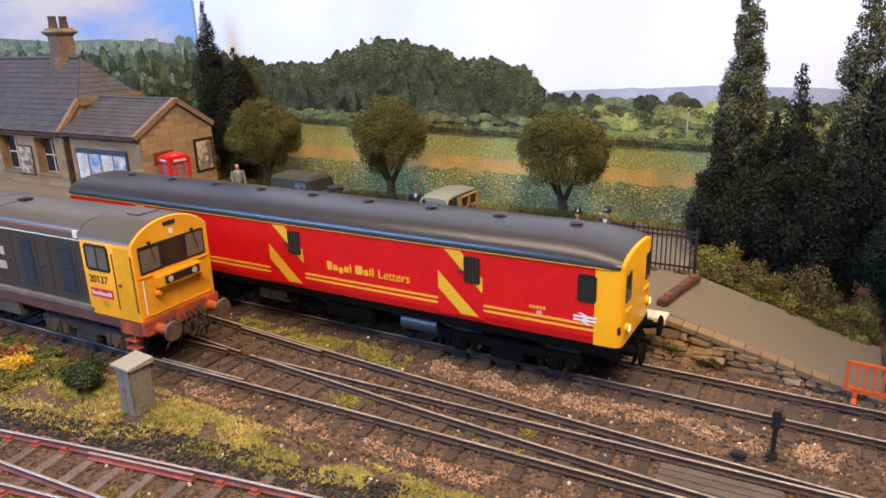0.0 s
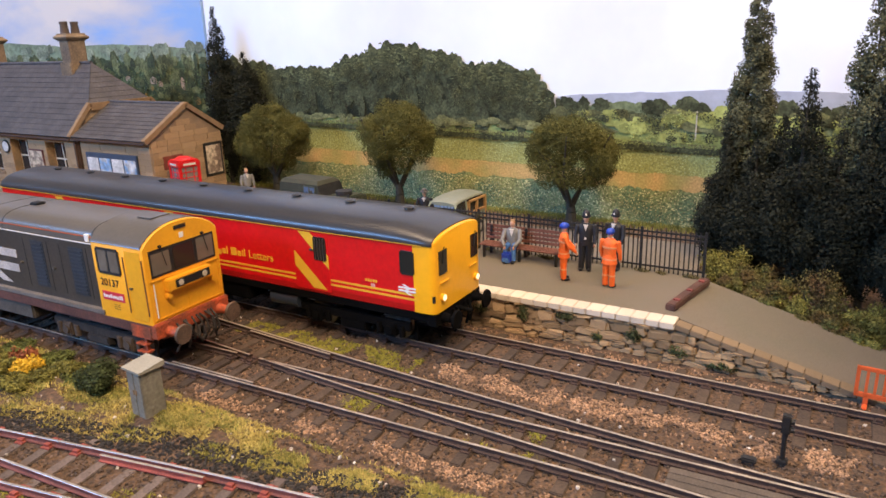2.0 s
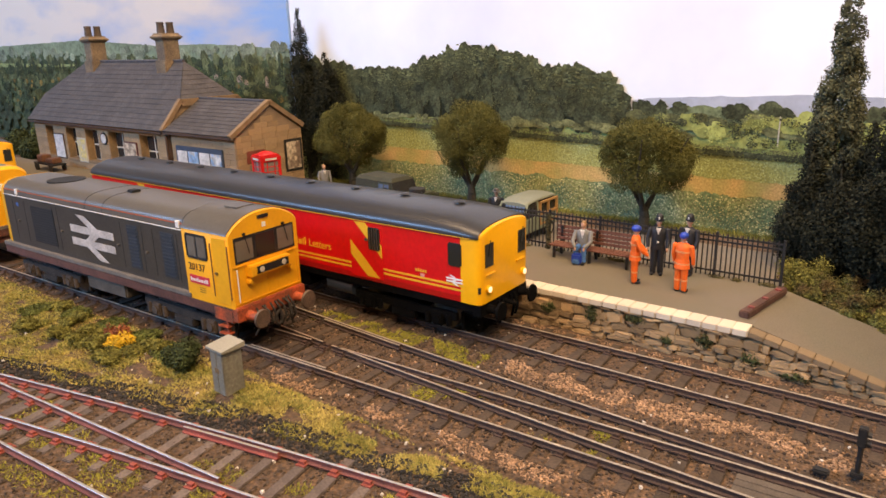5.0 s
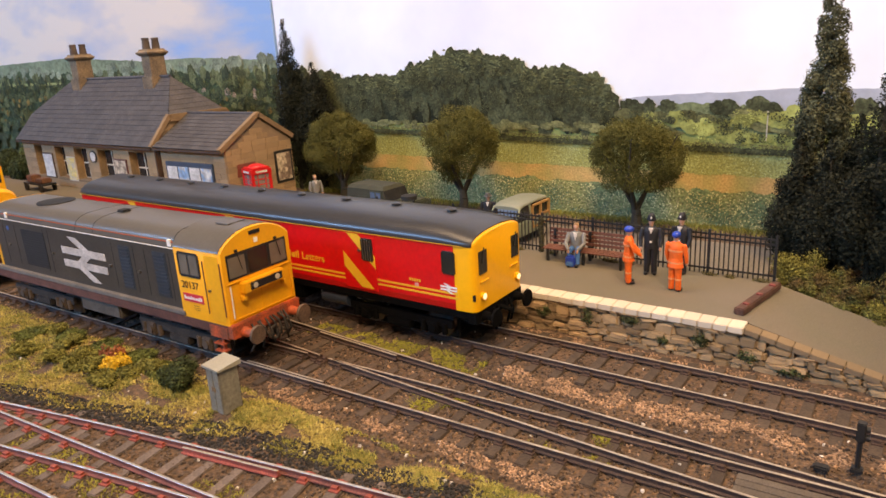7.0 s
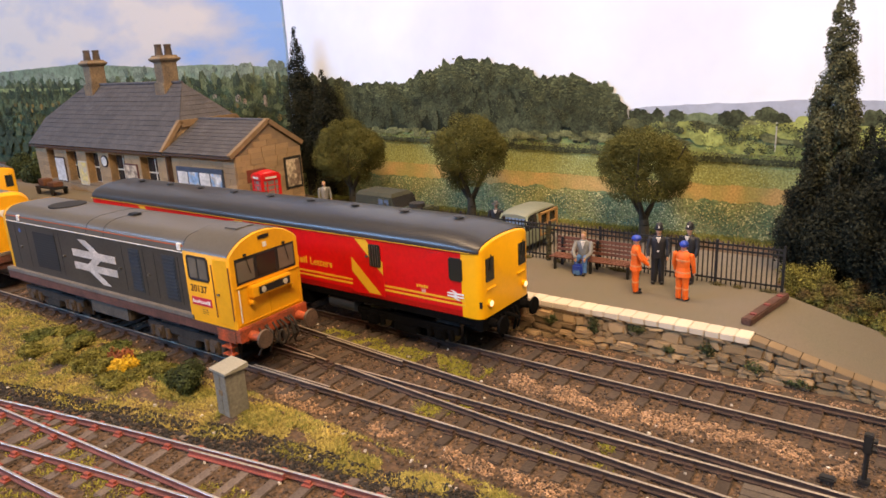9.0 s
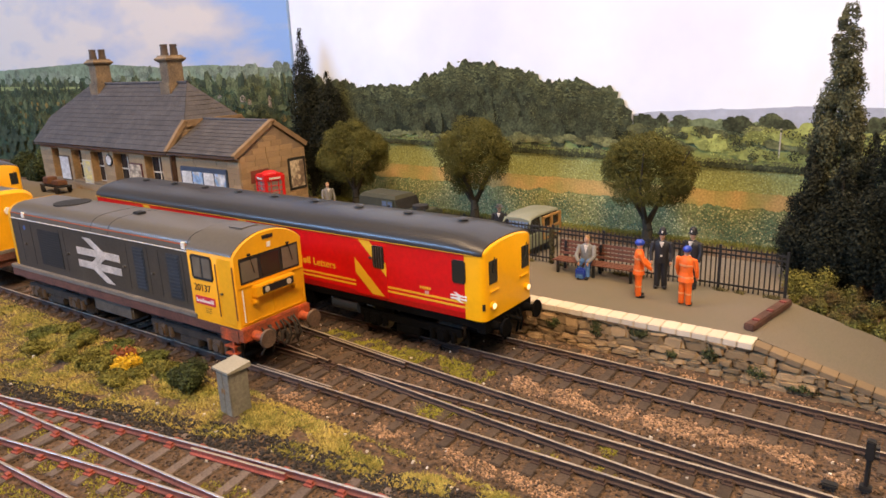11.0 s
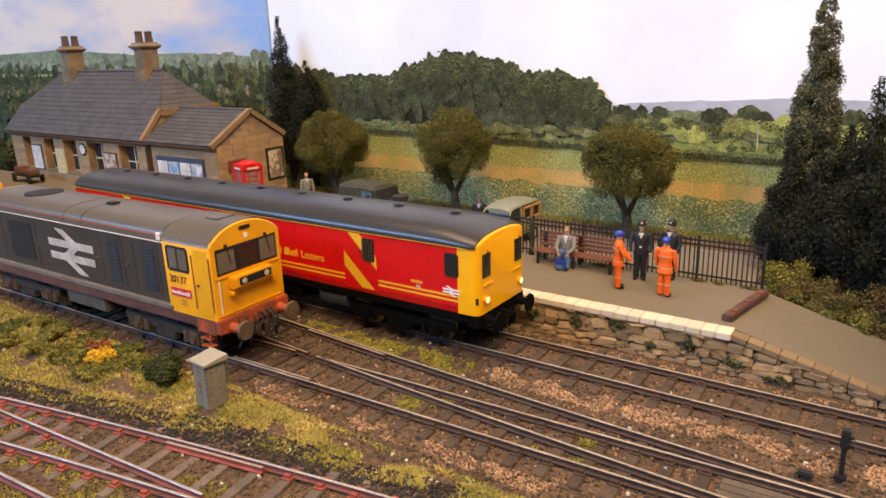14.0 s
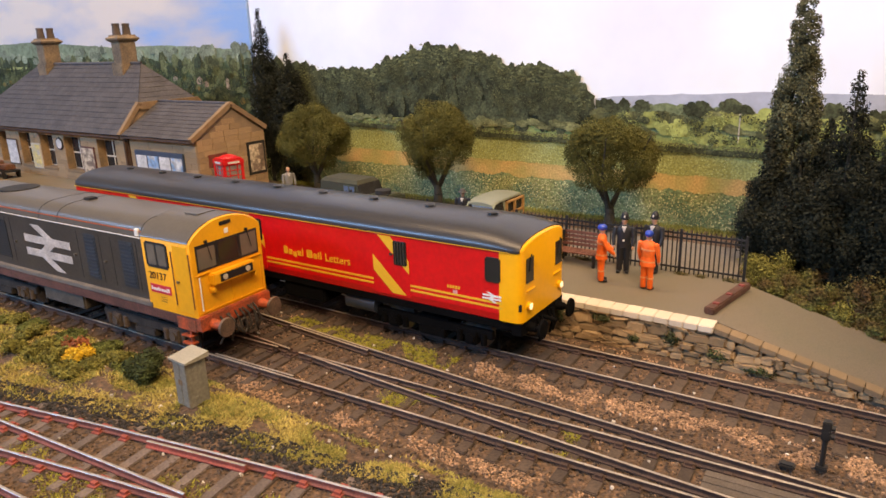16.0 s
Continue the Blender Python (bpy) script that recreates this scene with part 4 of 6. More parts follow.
figure(-25.3, 29.2, 0.56, 60, GREYJ, NAVY, "none", HAIR, "painted model figure in a grey coat", shirt=WHT)


BAG = thing("rucksack", -9.42, 25.12, ZP, "bright blue rucksack on the platform before the bench", "bag", rz=8)
bm = bm_new()
box(bm, -0.17, -0.12, 0, 0.17, 0.12, 0.38, 0.06)
part("body", bm, HELM, BAG, smooth=True)
bm = bm_new()
box(bm, -0.12, -0.19, 0.03, 0.12, -0.11, 0.2, 0.03)
part("pocket", bm, JEAN, BAG, smooth=True)
bm = bm_new()
cyl(bm, (-0.08, 0, 0.36), (-0.05, 0, 0.44), 0.018, n=6)
cyl(bm, (-0.05, 0, 0.44), (0.05, 0, 0.44), 0.018, n=6)
cyl(bm, (0.05, 0, 0.44), (0.08, 0, 0.36), 0.018, n=6)
part("handle", bm, NAVY, BAG)


def wheel(parent, x, y, r, w=0.2):
    bm = bm_new()
    cyl(bm, (x, y - w / 2, r), (x, y + w / 2, r), r, n=20)
    o = part("wheel", bm, mat("tyre_rubber", (0.02, 0.02, 0.02), 0.7), parent, smooth=True)
    bm = bm_new()
    for s in (-1, 1):
        cyl(bm, (x, y + s * (w / 2 - 0.01), r), (x, y + s * (w / 2 + 0.02), r), r * 0.55, n=16)
    part("hub", bm, mat("hub_cream", (0.4, 0.37, 0.3), 0.5), o, smooth=True)


def estate_car(x, y, z, rz):
    """A small timber-framed estate car; its nose points to +x."""
    GRN = mat("estate_green", (0.20, 0.23, 0.16), 0.4, vary=0.1, bump=0)
    t = thing("estate_car", x, y, z, "grey-green timber-framed estate car parked behind the railings", "car", rz=rz)
    bm = bm_new()
    pr = [(-1.75, 0.35), (1.75, 0.35), (1.85, 0.55), (1.8, 0.8), (1.5, 0.93), (0.75, 0.98), (-1.75, 0.98)]
    prism(bm, pr, "y", -0.72, 0.72)
    bmesh.ops.bevel(bm, geom=list(bm.edges), offset=0.07, segments=2, affect="EDGES")
    part("body", bm, GRN, t, smooth=True)
    bm = bm_new()
    loft(bm, [[(0.72, -0.66, 0.96), (0.72, 0.66, 0.96), (-1.75, 0.66, 0.96), (-1.75, -0.66, 0.96)], [(0.3, -0.58, 1.48), (0.3, 0.58, 1.48), (-1.68, 0.6, 1.5), (-1.68, -0.6, 1.5)]])
    gh = part("cabin", bm, DARKW, t, "dark glazed cabin")
    bm = bm_new()
    rings = []
    for xx, z, w in ((-1.8, 1.47, 0.58), (-1.55, 1.52, 0.63), (-0.8, 1.54, 0.64), (-0.1, 1.53, 0.63), (0.22, 1.48, 0.6), (0.4, 1.4, 0.55)):
        arc = [(xx, -w * math.cos(math.pi * i / 10), z + 0.13 * math.sin(math.pi * i / 10) ** 0.7) for i in range(11)]
        rings.append(arc + [(xx, w * 0.9, z - 0.05), (xx, -w * 0.9, z - 0.05)])
    loft(bm, rings)
    part("roof", bm, mat("estate_roof", (0.20, 0.215, 0.16), 0.45, vary=0.1, bump=0), t, "pale grey-green roof", smooth=True)
    wood = mat("ash_timber", (0.42, 0.24, 0.08), 0.55, vary=0.2)
    for s in (-1, 1):
        for a, b, c, d in ((-1.77, 0.55, -0.35, 0.63), (-1.77, 0.93, -0.35, 1.01), (-1.77, 1.4, -0.35, 1.48), (-1.77, 0.55, -1.67, 1.48), (-1.1, 0.55, -1.0, 1.48), (-0.45, 0.55, -0.35, 1.48)):
            bm = bm_new()
            box(bm, a, s * 0.7 - 0.05, b, c, s * 0.7 + 0.05, d, 0.012)
            part("timber_frame", bm, wood, t)
        bm = bm_new()
        cyl(bm, (0.72, s * 0.63, 0.97), (0.3, s * 0.57, 1.5), 0.045, n=8)
        cyl(bm, (-0.35, s * 0.66, 0.97), (-0.35, s * 0.6, 1.5), 0.045, n=8)
        part("pillar", bm, GRN, t)
        for xx in (1.15, -1.15):
            wheel(t, xx, s * 0.66, 0.29)
        bm = bm_new()
        ball(bm, (1.78, s * 0.48, 0.72), 0.11, 2)
        part("headlight", bm, WHT, t, smooth=True)
    bm = bm_new()
    quad(bm, (0.73, -0.55, 1.02), (0.73, 0.55, 1.02), (0.36, 0.5, 1.44), (0.36, -0.5, 1.44))
    # a blue reflection is put into the base colour of this glass
    part("windscreen", bm, mat("blue_reflection_glass", (0.10, 0.15, 0.24), 0.12, vary=0.2, scale=0.8, fine=3, bump=0), t, "windscreen")
    bm = bm_new()
    box(bm, 1.8, -0.7, 0.38, 1.95, 0.7, 0.48, 0.03)
    box(bm, -1.95, -0.7, 0.38, -1.75, 0.7, 0.48, 0.03)
    part("bumper", bm, mat("chrome", (0.6, 0.6, 0.6), 0.2, 1.0, bump=0), t)


def field_vehicle(x, y, z, rz):
    OL = mat("olive_paint", (0.05, 0.06, 0.035), 0.55, vary=0.2)
    t = thing("off_road_vehicle", x, y, z, "dark olive canvas-topped off-road vehicle with spare wheel on bonnet", "vehicle", rz=rz)
    bm = bm_new()
    box(bm, -1.9, -0.8, 0.5, 1.9, 0.8, 1.05, 0.05)
    box(bm, 0.75, -0.62, 1.0, 1.85, 0.62, 1.18, 0.05)
    for s in (-1, 1):
        box(bm, 0.8, s * 0.72 - 0.12, 0.75, 1.9, s * 0.72 + 0.12, 1.1, 0.04)
    part("body", bm, OL, t)
    bm = bm_new()
    loft(bm, [[(0.6, -0.75, 1.05), (0.6, 0.75, 1.05), (-1.9, 0.75, 1.05), (-1.9, -0.75, 1.05)], [(0.42, -0.72, 1.62), (0.42, 0.72, 1.62), (-1.86, 0.72, 1.62), (-1.86, -0.72, 1.62)], [(0.3, -0.55, 1.76), (0.3, 0.55, 1.76), (-1.78, 0.55, 1.76), (-1.78, -0.55, 1.76)]])
    part("canvas_top", bm, mat("canvas_olive", (0.042, 0.045, 0.028), 0.9, vary=0.25), t, "faded olive canvas top")
    for s in (-1, 1):
        bm = bm_new()
        box(bm, -0.4, s * 0.75 - 0.02, 1.1, 0.35, s * 0.75 + 0.02, 1.58, 0.02)
        w = part("side_window", bm, OL, t)
        for a in (-0.36, 0.0):
            bm = bm_new()
            box(bm, a, s * 0.75 - 0.03, 1.14, a + 0.31, s * 0.75 + 0.03, 1.54, 0.02)
            # same glass, its blue reflection carried by the colour
            part("pane", bm, mat("blue_reflection_glass", (0, 0, 0)), w)
        for xx in (1.25, -1.2):
            wheel(t, xx, s * 0.7, 0.37, 0.24)
    bm = bm_new()
    loft(bm, [[(x0, -0.7, z), (x0, 0.7, z), (x0 - 0.05, 0.7, z), (x0 - 0.05, -0.7, z)] for x0, z in ((0.68, 1.1), (0.46, 1.6))])
    part("windscreen", bm, DARKW, t)
    bm = bm_new()
    cyl(bm, (1.3, 0, 1.18), (1.3, 0, 1.36), 0.36, n=20)
    part("spare_wheel", bm, mat("tyre_rubber", (0, 0, 0)), t, smooth=True)


estate_car(-13.3, 28.0, 0.56, 268)
field_vehicle(-20.1, 28.6, 0.56, -4)

CABG = mat("cabinet_grey", (0.22, 0.21, 0.17), 0.65, vary=0.25, scale=2.5, fine=14, bump=0.05)
CABN = thing("relay_cabinet", -13.42, 14.05, -0.12, "weathered grey-green lineside relay cabinet with pale sloping top", "cabinet", rz=-4)
bm = bm_new()
box(bm, -0.27, -0.26, 0, 0.27, 0.26, 1.3, 0.012)
box(bm, -0.31, -0.3, 0, 0.31, 0.3, 0.1, 0.015)
part("body", bm, CABG, CABN)
bm = bm_new()
loft(bm, [[(-0.34, -0.33, 1.29), (0.34, -0.33, 1.29), (0.34, 0.33, 1.29), (-0.34, 0.33, 1.29)], [(-0.34, -0.33, 1.34), (0.34, -0.33, 1.34), (0.34, 0.33, 1.42), (-0.34, 0.33, 1.42)]])
part("top", bm, mat("cabinet_top", (0.3, 0.29, 0.24), 0.6, vary=0.12), CABN, "pale grey sloping top")
for a, b in ((-0.25, -0.008), (0.008, 0.25)):
    bm = bm_new()
    box(bm, a, -0.285, 0.14, b, -0.26, 1.24, 0.008)
    d = part("door", bm, CABG, CABN)
    bm = bm_new()
    box(bm, b - 0.06 if a < 0 else a + 0.02, -0.31, 0.7, b - 0.03 if a < 0 else a + 0.05, -0.28, 0.82)
    part("handle", bm, STONEB, d)
for z in (0.3, 1.05):
    bm = bm_new()
    box(bm, 0.26, -0.12, z, 0.29, -0.06, z + 0.08)
    part("hinge", bm, CABG, CABN)

DW = thing("ground_signal", -0.42, 18.75, -0.12, "small black ground signal on a short post", "signal")
bm = bm_new()
cyl(bm, (0, 0, 0), (0, 0, 0.95), 0.05, n=10)
box(bm, -0.11, -0.1, 0, 0.11, 0.1, 0.1, 0.02)
part("post", bm, IRON, DW)
bm = bm_new()
box(bm, -0.08, -0.09, 0.68, 0.08, 0.09, 1.08, 0.02)
cyl(bm, (0.06, 0, 0.95), (0.15, 0, 0.95), 0.06, n=10)
cyl(bm, (0.06, 0, 0.77), (0.15, 0, 0.77), 0.06, n=10)
part("lamp_head", bm, IRON, DW)
MOT = thing("point_motor", -1.0, 18.5, -0.12, "small black point motor box beside the rails", "box")
bm = bm_new()
box(bm, -0.15, -0.1, 0, 0.15, 0.1, 0.1, 0.03)
part("casing", bm, IRON, MOT)

BORG = mat("barrier_orange", (0.75, 0.13, 0.03), 0.45, vary=0.1, bump=0)
BAR = thing("plastic_barrier", 0.75, 22.1, -0.18, "orange plastic barrier at the foot of the ramp", "barrier", rz=-4)
bm = bm_new()
box(bm, 0, -0.03, 0.88, 2.0, 0.03, 0.98, 0.015)
box(bm, 0, -0.03, 0.22, 2.0, 0.03, 0.34, 0.015)
for x in (0.0, 1.92):
    box(bm, x, -0.03, 0.22, x + 0.08, 0.03, 0.98, 0.01)
part("frame", bm, BORG, BAR)
for i in range(10):
    bm = bm_new()
    box(bm, 0.2 + i * 0.175, -0.02, 0.3, 0.26 + i * 0.175, 0.02, 0.9)
    part("bar", bm, BORG, BAR)
for x in (0.25, 1.7):
    bm = bm_new()
    box(bm, x - 0.05, -0.25, 0, x + 0.05, 0.25, 0.07, 0.02)
    box(bm, x - 0.05, -0.03, 0, x + 0.05, 0.03, 0.3, 0.01)
    part("foot", bm, BORG, BAR)

BAU = thing("timber_baulk", -3.45, 24.45, ZP, "dark red-brown timber baulk lying across the platform end", "timber", rz=80)
bm = bm_new()
box(bm, -1.3, -0.14, 0, 1.3, 0.14, 0.2, 0.03)
part("baulk", bm, mat("baulk_wood", (0.10, 0.045, 0.03), 0.8, vary=0.4, scale=3, fine=14, bump=0.2), BAU)
for x in (-0.9, 0.0, 0.9):
    bm = bm_new()
    box(bm, x - 0.06, -0.1, 0.19, x + 0.06, 0.06, 0.24, 0.01)
    part("bracket", bm, mat("bracket_red", (0.22, 0.05, 0.04), 0.7), BAU)
LUG = thing("luggage_trolley", -45.5, 25.2, ZP, "dark platform trolley with brown luggage", "trolley")
bm = bm_new()
box(bm, -1.3, -0.4, 0.4, 1.3, 0.4, 0.5, 0.02)
for x in (-0.9, 0.9):
    for y in (-0.4, 0.4):
        cyl(bm, (x, y - 0.04, 0.25), (x, y + 0.04, 0.25), 0.25, n=14)
part("trolley_body", bm, IRON, LUG)
bm = bm_new()
box(bm, -1.0, -0.3, 0.5, -0.3, 0.3, 0.95, 0.05)
box(bm, 0.1, -0.3, 0.5, 1.0, 0.3, 0.8, 0.05)
part("luggage", bm, mat("luggage_leather", (0.16, 0.07, 0.035), 0.6), LUG)


# ---- trees and bushes ----
BARK = mat("bark", (0.05, 0.045, 0.03), 0.9, vary=0.4, bump=0.3)
LF1 = mat("leaf_olive", (0.115, 0.112, 0.032), 0.85, vary=0.3, scale=0.7, fine=4, bump=0, island=0.22, spec=0.1)
LFD = mat("leaf_black_green", (0.028, 0.031, 0.02), 0.85, vary=0.4, scale=0.9, fine=8, bump=0, island=0.5, spec=0.15)
LFP = mat("leaf_poplar", (0.115, 0.118, 0.062), 0.8, vary=0.35, scale=0.9, fine=8, bump=0, island=0.55, spec=0.2)
LFB = mat("leaf_bush", (0.12, 0.135, 0.035), 0.8, vary=0.45, scale=1.2, fine=8, bump=0, island=0.5, colour2=(0.10, 0.06, 0.025), spec=0.2)


def foliage(name, m, parent, blobs, count, size, seed, shell=0.55, label=""):
    """Small leaf tufts spread through and over a set of ellipsoid clumps (cx, cy, cz, rx, ry, rz)."""
    rnd = random.Random(seed)
    verts, faces = [], []
    vol = [b[3] * b[5] for b in blobs]
    for _ in range(count):
        b = rnd.choices(blobs, vol)[0]
        a, h = rnd.uniform(0, 6.283), rnd.uniform(-1, 1)
        q = math.sqrt(1 - h * h)
        r = (shell + (1 - shell) * rnd.random()) * rnd.uniform(0.9, 1.08)
        d = (q * math.cos(a), q * math.sin(a), h)
        c = [b[i] + d[i] * b[3 + i] * r for i in range(3)]
        s = size * rnd.uniform(0.6, 1.4)
        n = Vector((d[0] + rnd.uniform(-0.9, 0.9), d[1] + rnd.uniform(-0.9, 0.9), d[2] + rnd.uniform(-0.7, 1.0))).normalized()
        u = n.orthogonal().normalized()
        v = n.cross(u)
        tw = rnd.uniform(0, 6.283)
        k = len(verts)
        nn = 5
        for i in range(nn):
            an = tw + i / nn * 6.283
            rr = s * rnd.uniform(0.5, 1.1)
            p = Vector(c) + (u * math.cos(an) + v * math.sin(an)) * rr + n * rnd.uniform(-0.3, 0.3) * s
            verts.append(tuple(K * t for t in p))
        faces.append(tuple(range(k, k + nn)))
    me = bpy.data.meshes.new(name)
    me.from_pydata(verts, [], faces)
    me.materials.append(m)
    ob = new(name, me)
    ob.parent = parent
    return tagged(ob, label) if label else ob


def broadleaf(x, y, z, rx, zc, rz, seed, label):
    t = thing("tree", x, y, z, label, "tree", "round trees before the field")
    rnd = random.Random(seed)
    bm = bm_new()
    top = zc - z
    pts = [(0, 0, -0.1), (0.06, 0, top * 0.22), (-0.02, 0.05, top * 0.36)]
    rad = [0.26, 0.2, 0.17]
    for i in range(2):
        cyl(bm, pts[i], pts[i + 1], rad[i], rad[i + 1], n=9)
    ends = []
    for i in range(5):
        a = i / 5 * 6.283 + rnd.uniform(-0.3, 0.3)
        p0 = Vector(pts[1]).lerp(Vector(pts[2]), rnd.random())
        p1 = Vector((rx * 0.5 * math.cos(a), rx * 0.45 * math.sin(a), top - rz * 0.35 + rnd.uniform(-0.2, 0.3)))
        p2 = Vector((rx * 0.8 * math.cos(a + 0.2), rx * 0.8 * math.sin(a + 0.2), top + rnd.uniform(-0.2, 0.6) * rz))
        cyl(bm, p0, p1, 0.1, 0.07, n=7)
        cyl(bm, p1, p2, 0.065, 0.025, n=6)
        ends.append(p1)
    part("trunk", bm, BARK, t, "dark forked trunk")
    blobs = [(0, 0, top, rx * 0.86, rx * 0.86, rz * 0.86)]
    for i in range(46):
        a, h = rnd.uniform(0, 6.283), rnd.uniform(-0.95, 1)
        q = math.sqrt(1 - min(1, h * h))
        blobs.append((rx * 0.72 * q * math.cos(a), rx * 0.72 * q * math.sin(a), top + rz * 0.72 * h, rx * rnd.uniform(0.2, 0.34), rx * 0.28, rz * rnd.uniform(0.2, 0.36)))
    foliage("crown", LF1, t, blobs, 60000, 0.027, seed, 0.68, "dense olive-green crown")


broadleaf(-25.6, 31.5, 0.5, 2.05, 3.45, 1.85, 11, "round olive-green model tree beside the station building")
broadleaf(-17.95, 31.5, 0.5, 1.93, 3.75, 1.88, 12, "round olive-green model tree with forked trunk before the field")
broadleaf(-9.58, 31.5, 0.5, 1.95, 3.58, 1.75, 13, "round olive-green model tree behind the platform railings")


def conifer(x, y, z, top, r, m, seed, count, size, label, bulge=0.35, lumps=34, gap=0.55, taper=0.75):
    t = thing("conifer", x, y, z, label, "tree", "tall narrow trees")
    rnd = random.Random(seed)
    bm = bm_new()
    h = top - z
    cyl(bm, (0, 0, -0.1), (0, 0, h * 0.93), 0.1, 0.02, n=8)
    part("trunk", bm, BARK, t)
    blobs = []
    for i in range(lumps):
        k = (i + rnd.random()) / lumps
        w = r * (min(1, k / bulge) ** 0.5 if k < bulge else max(0.02, (1 - (k - bulge) / (1 - bulge))) ** taper)
        a = rnd.uniform(0, 6.283)
        b = max(0.14, w * 0.5)
        blobs.append((w * gap * math.cos(a), w * gap * math.sin(a), 0.15 + k * (h - 0.35), b, b, b * rnd.uniform(1.0, 1.7)))
    foliage("crown", m, t, blobs, count, size, seed, 0.5)


conifer(-30.75, 33.3, 0.4, 10.2, 1.3, LFD, 21, 30000, 0.04, "tall dark cypress beside the station building", 0.5, 80, 0.45)
conifer(-29.2, 33.6, 0.4, 7.9, 1.6, LFD, 22, 24000, 0.045, "broad dark conifer beside the station building", 0.5, 80, 0.5)
conifer(-2.95, 30.2, 0.4, 9.5, 0.86, LFP, 23, 42000, 0.036, "tall grey-green poplar with gaps in its crown", 0.5, 90, 0.6, 0.45)
conifer(0.35, 28.6, 0.2, 9.3, 0.9, LFP, 24, 34000, 0.036, "tall grey-green poplar behind dark conifers", 0.5, 90, 0.6, 0.45)
for i, (x, y, tp, r) in enumerate(((-3.45, 29.6, 5.2, 1.15), (-2.5, 28.9, 4.9, 1.2), (-1.2, 28.2, 7.15, 1.25), (-0.2, 28.0, 5.4, 1.2), (0.75, 27.9, 6.9, 1.15), (-1.9, 30.2, 5.6, 1.2), (1.7, 29.2, 6.0, 1.2), (1.75, 27.2, 4.6, 0.9))):
    conifer(x, y, 0.2, tp, r, LFD, 30 + i, 26000, 0.036, "dense black-green conifer at the end of the platform", 0.35, 70, 0.48)


def bush(x, y, z, r, h, m, seed, label, count=1800, size=0.03):
    t = thing("bush", x, y, z, label, "bush", "lineside bushes")
    rnd = random.Random(seed)
    bm = bm_new()
    for i in range(5):
        a = i * 1.26
        cyl(bm, (0, 0, -0.05), (r * 0.5 * math.cos(a), r * 0.5 * math.sin(a), h * 0.5), 0.03, 0.01, n=5)
    part("stems", bm, BARK, t)
    blobs = [(rnd.uniform(-0.55, 0.55) * r, rnd.uniform(-0.55, 0.55) * r, h * rnd.uniform(0.15, 0.62), r * 0.45, r * 0.45, h * 0.36) for _ in range(9)]
    foliage("leaves", m, t, blobs, int(count * 3.2), size, seed, 0.4)


DKB = mat("leaf_dark_bush", (0.06, 0.08, 0.03), 0.8, vary=0.4, fine=8, bump=0, island=0.5, spec=0.2)
FLW = mat("flower_yellow", (0.75, 0.48, 0.02), 0.7, bump=0, island=0.25)
RSB = mat("leaf_russet", (0.30, 0.09, 0.03), 0.8, bump=0, island=0.4)
GRB = mat("leaf_scrub_green", (0.13, 0.15, 0.04), 0.85, vary=0.4, fine=8, bump=0, island=0.5, spec=0.2)
OLB = mat("leaf_scrub", (0.21, 0.20, 0.05), 0.85, vary=0.4, fine=8, bump=0, island=0.5, spec=0.2)
bush(-15.55, 14.2, -0.05, 0.62, 0.85, DKB, 51, "dark green round bush in the lineside grass", 2600)
bush(-18.25, 13.95, -0.05, 0.42, 0.5, FLW, 52, "bush with bright yellow flowers in the lineside grass", 500, 0.03)
bush(-18.75, 14.2, -0.05, 0.4, 0.6, RSB, 53, "russet leaved bush beside yellow flowers", 350, 0.035)
for i in range(13):
    rnd = random.Random(600 + i)
    bush(-23.4 + i * 0.56, 14.0 + 0.75 * math.sin(i * 2.3), -0.05, rnd.uniform(0.45, 0.75), rnd.uniform(0.2, 0.45), OLB if i % 3 else GRB, 60 + i, "low olive-green scrub in the lineside grass", 1100)
for i, (x, y, r, h) in enumerate(((-3.0, 27.4, 0.8, 1.2), (-2.2, 27.2, 0.85, 1.1), (-1.5, 26.9, 0.8, 1.0), (-2.7, 26.75, 0.5, 0.7), (-1.0, 26.5, 0.75, 0.85), (-0.3, 26.9, 0.95, 1.9), (-0.1, 26.2, 0.75, 0.8), (0.5, 26.0, 0.7, 0.75), (0.9, 26.6, 0.8, 1.0), (-1.8, 26.3, 0.5, 0.55), (-0.8, 26.0, 0.5, 0.5), (0.2, 25.6, 0.45, 0.4), (1.0, 25.5, 0.5, 0.4))):
    zz = 0.75 - 0.24 * (x + 3)
    bush(x, y, max(zz - 0.25, -0.3), r, h, LFB if i % 4 else OLB, 80 + i, "olive and russet bush behind the platform ramp", 2000)

for i, (x, y, r, h) in enumerate(((-52.2, 30.5, 1.3, 2.2), (-54.5, 28.6, 1.5, 2.0), (-56.5, 30.8, 1.6, 3.0), (-58.5, 28.8, 1.4, 2.4), (-53.3, 32.6, 1.5, 3.2))):
    bush(x, y, 0.4, r, h, DKB if i % 2 else GRB, 110 + i, "dark green overgrown bush beside the station building", 3500, 0.07)

# ---- trains ----
RED = mat("mail_red", (0.68, 0.009, 0.010), 0.32, vary=0.08, fine=8, bump=0.01)
YEL = mat("warning_yellow", (0.87, 0.43, 0.006), 0.38, vary=0.03, fine=8, bump=0.01)
GOLD = mat("gold_lining", (0.80, 0.45, 0.03), 0.4, vary=0.05, bump=0)
ROOF = mat("roof_dark_grey", (0.032, 0.032, 0.034), 0.31, vary=0.15, scale=0.6, fine=12, bump=0.02)
UNDER = mat("underframe_black", (0.004, 0.004, 0.0045), 0.85, vary=0.4, bump=0.1, spec=0.08)
WHITE = mat("white_paint", (0.8, 0.8, 0.78), 0.5, vary=0.08, bump=0)
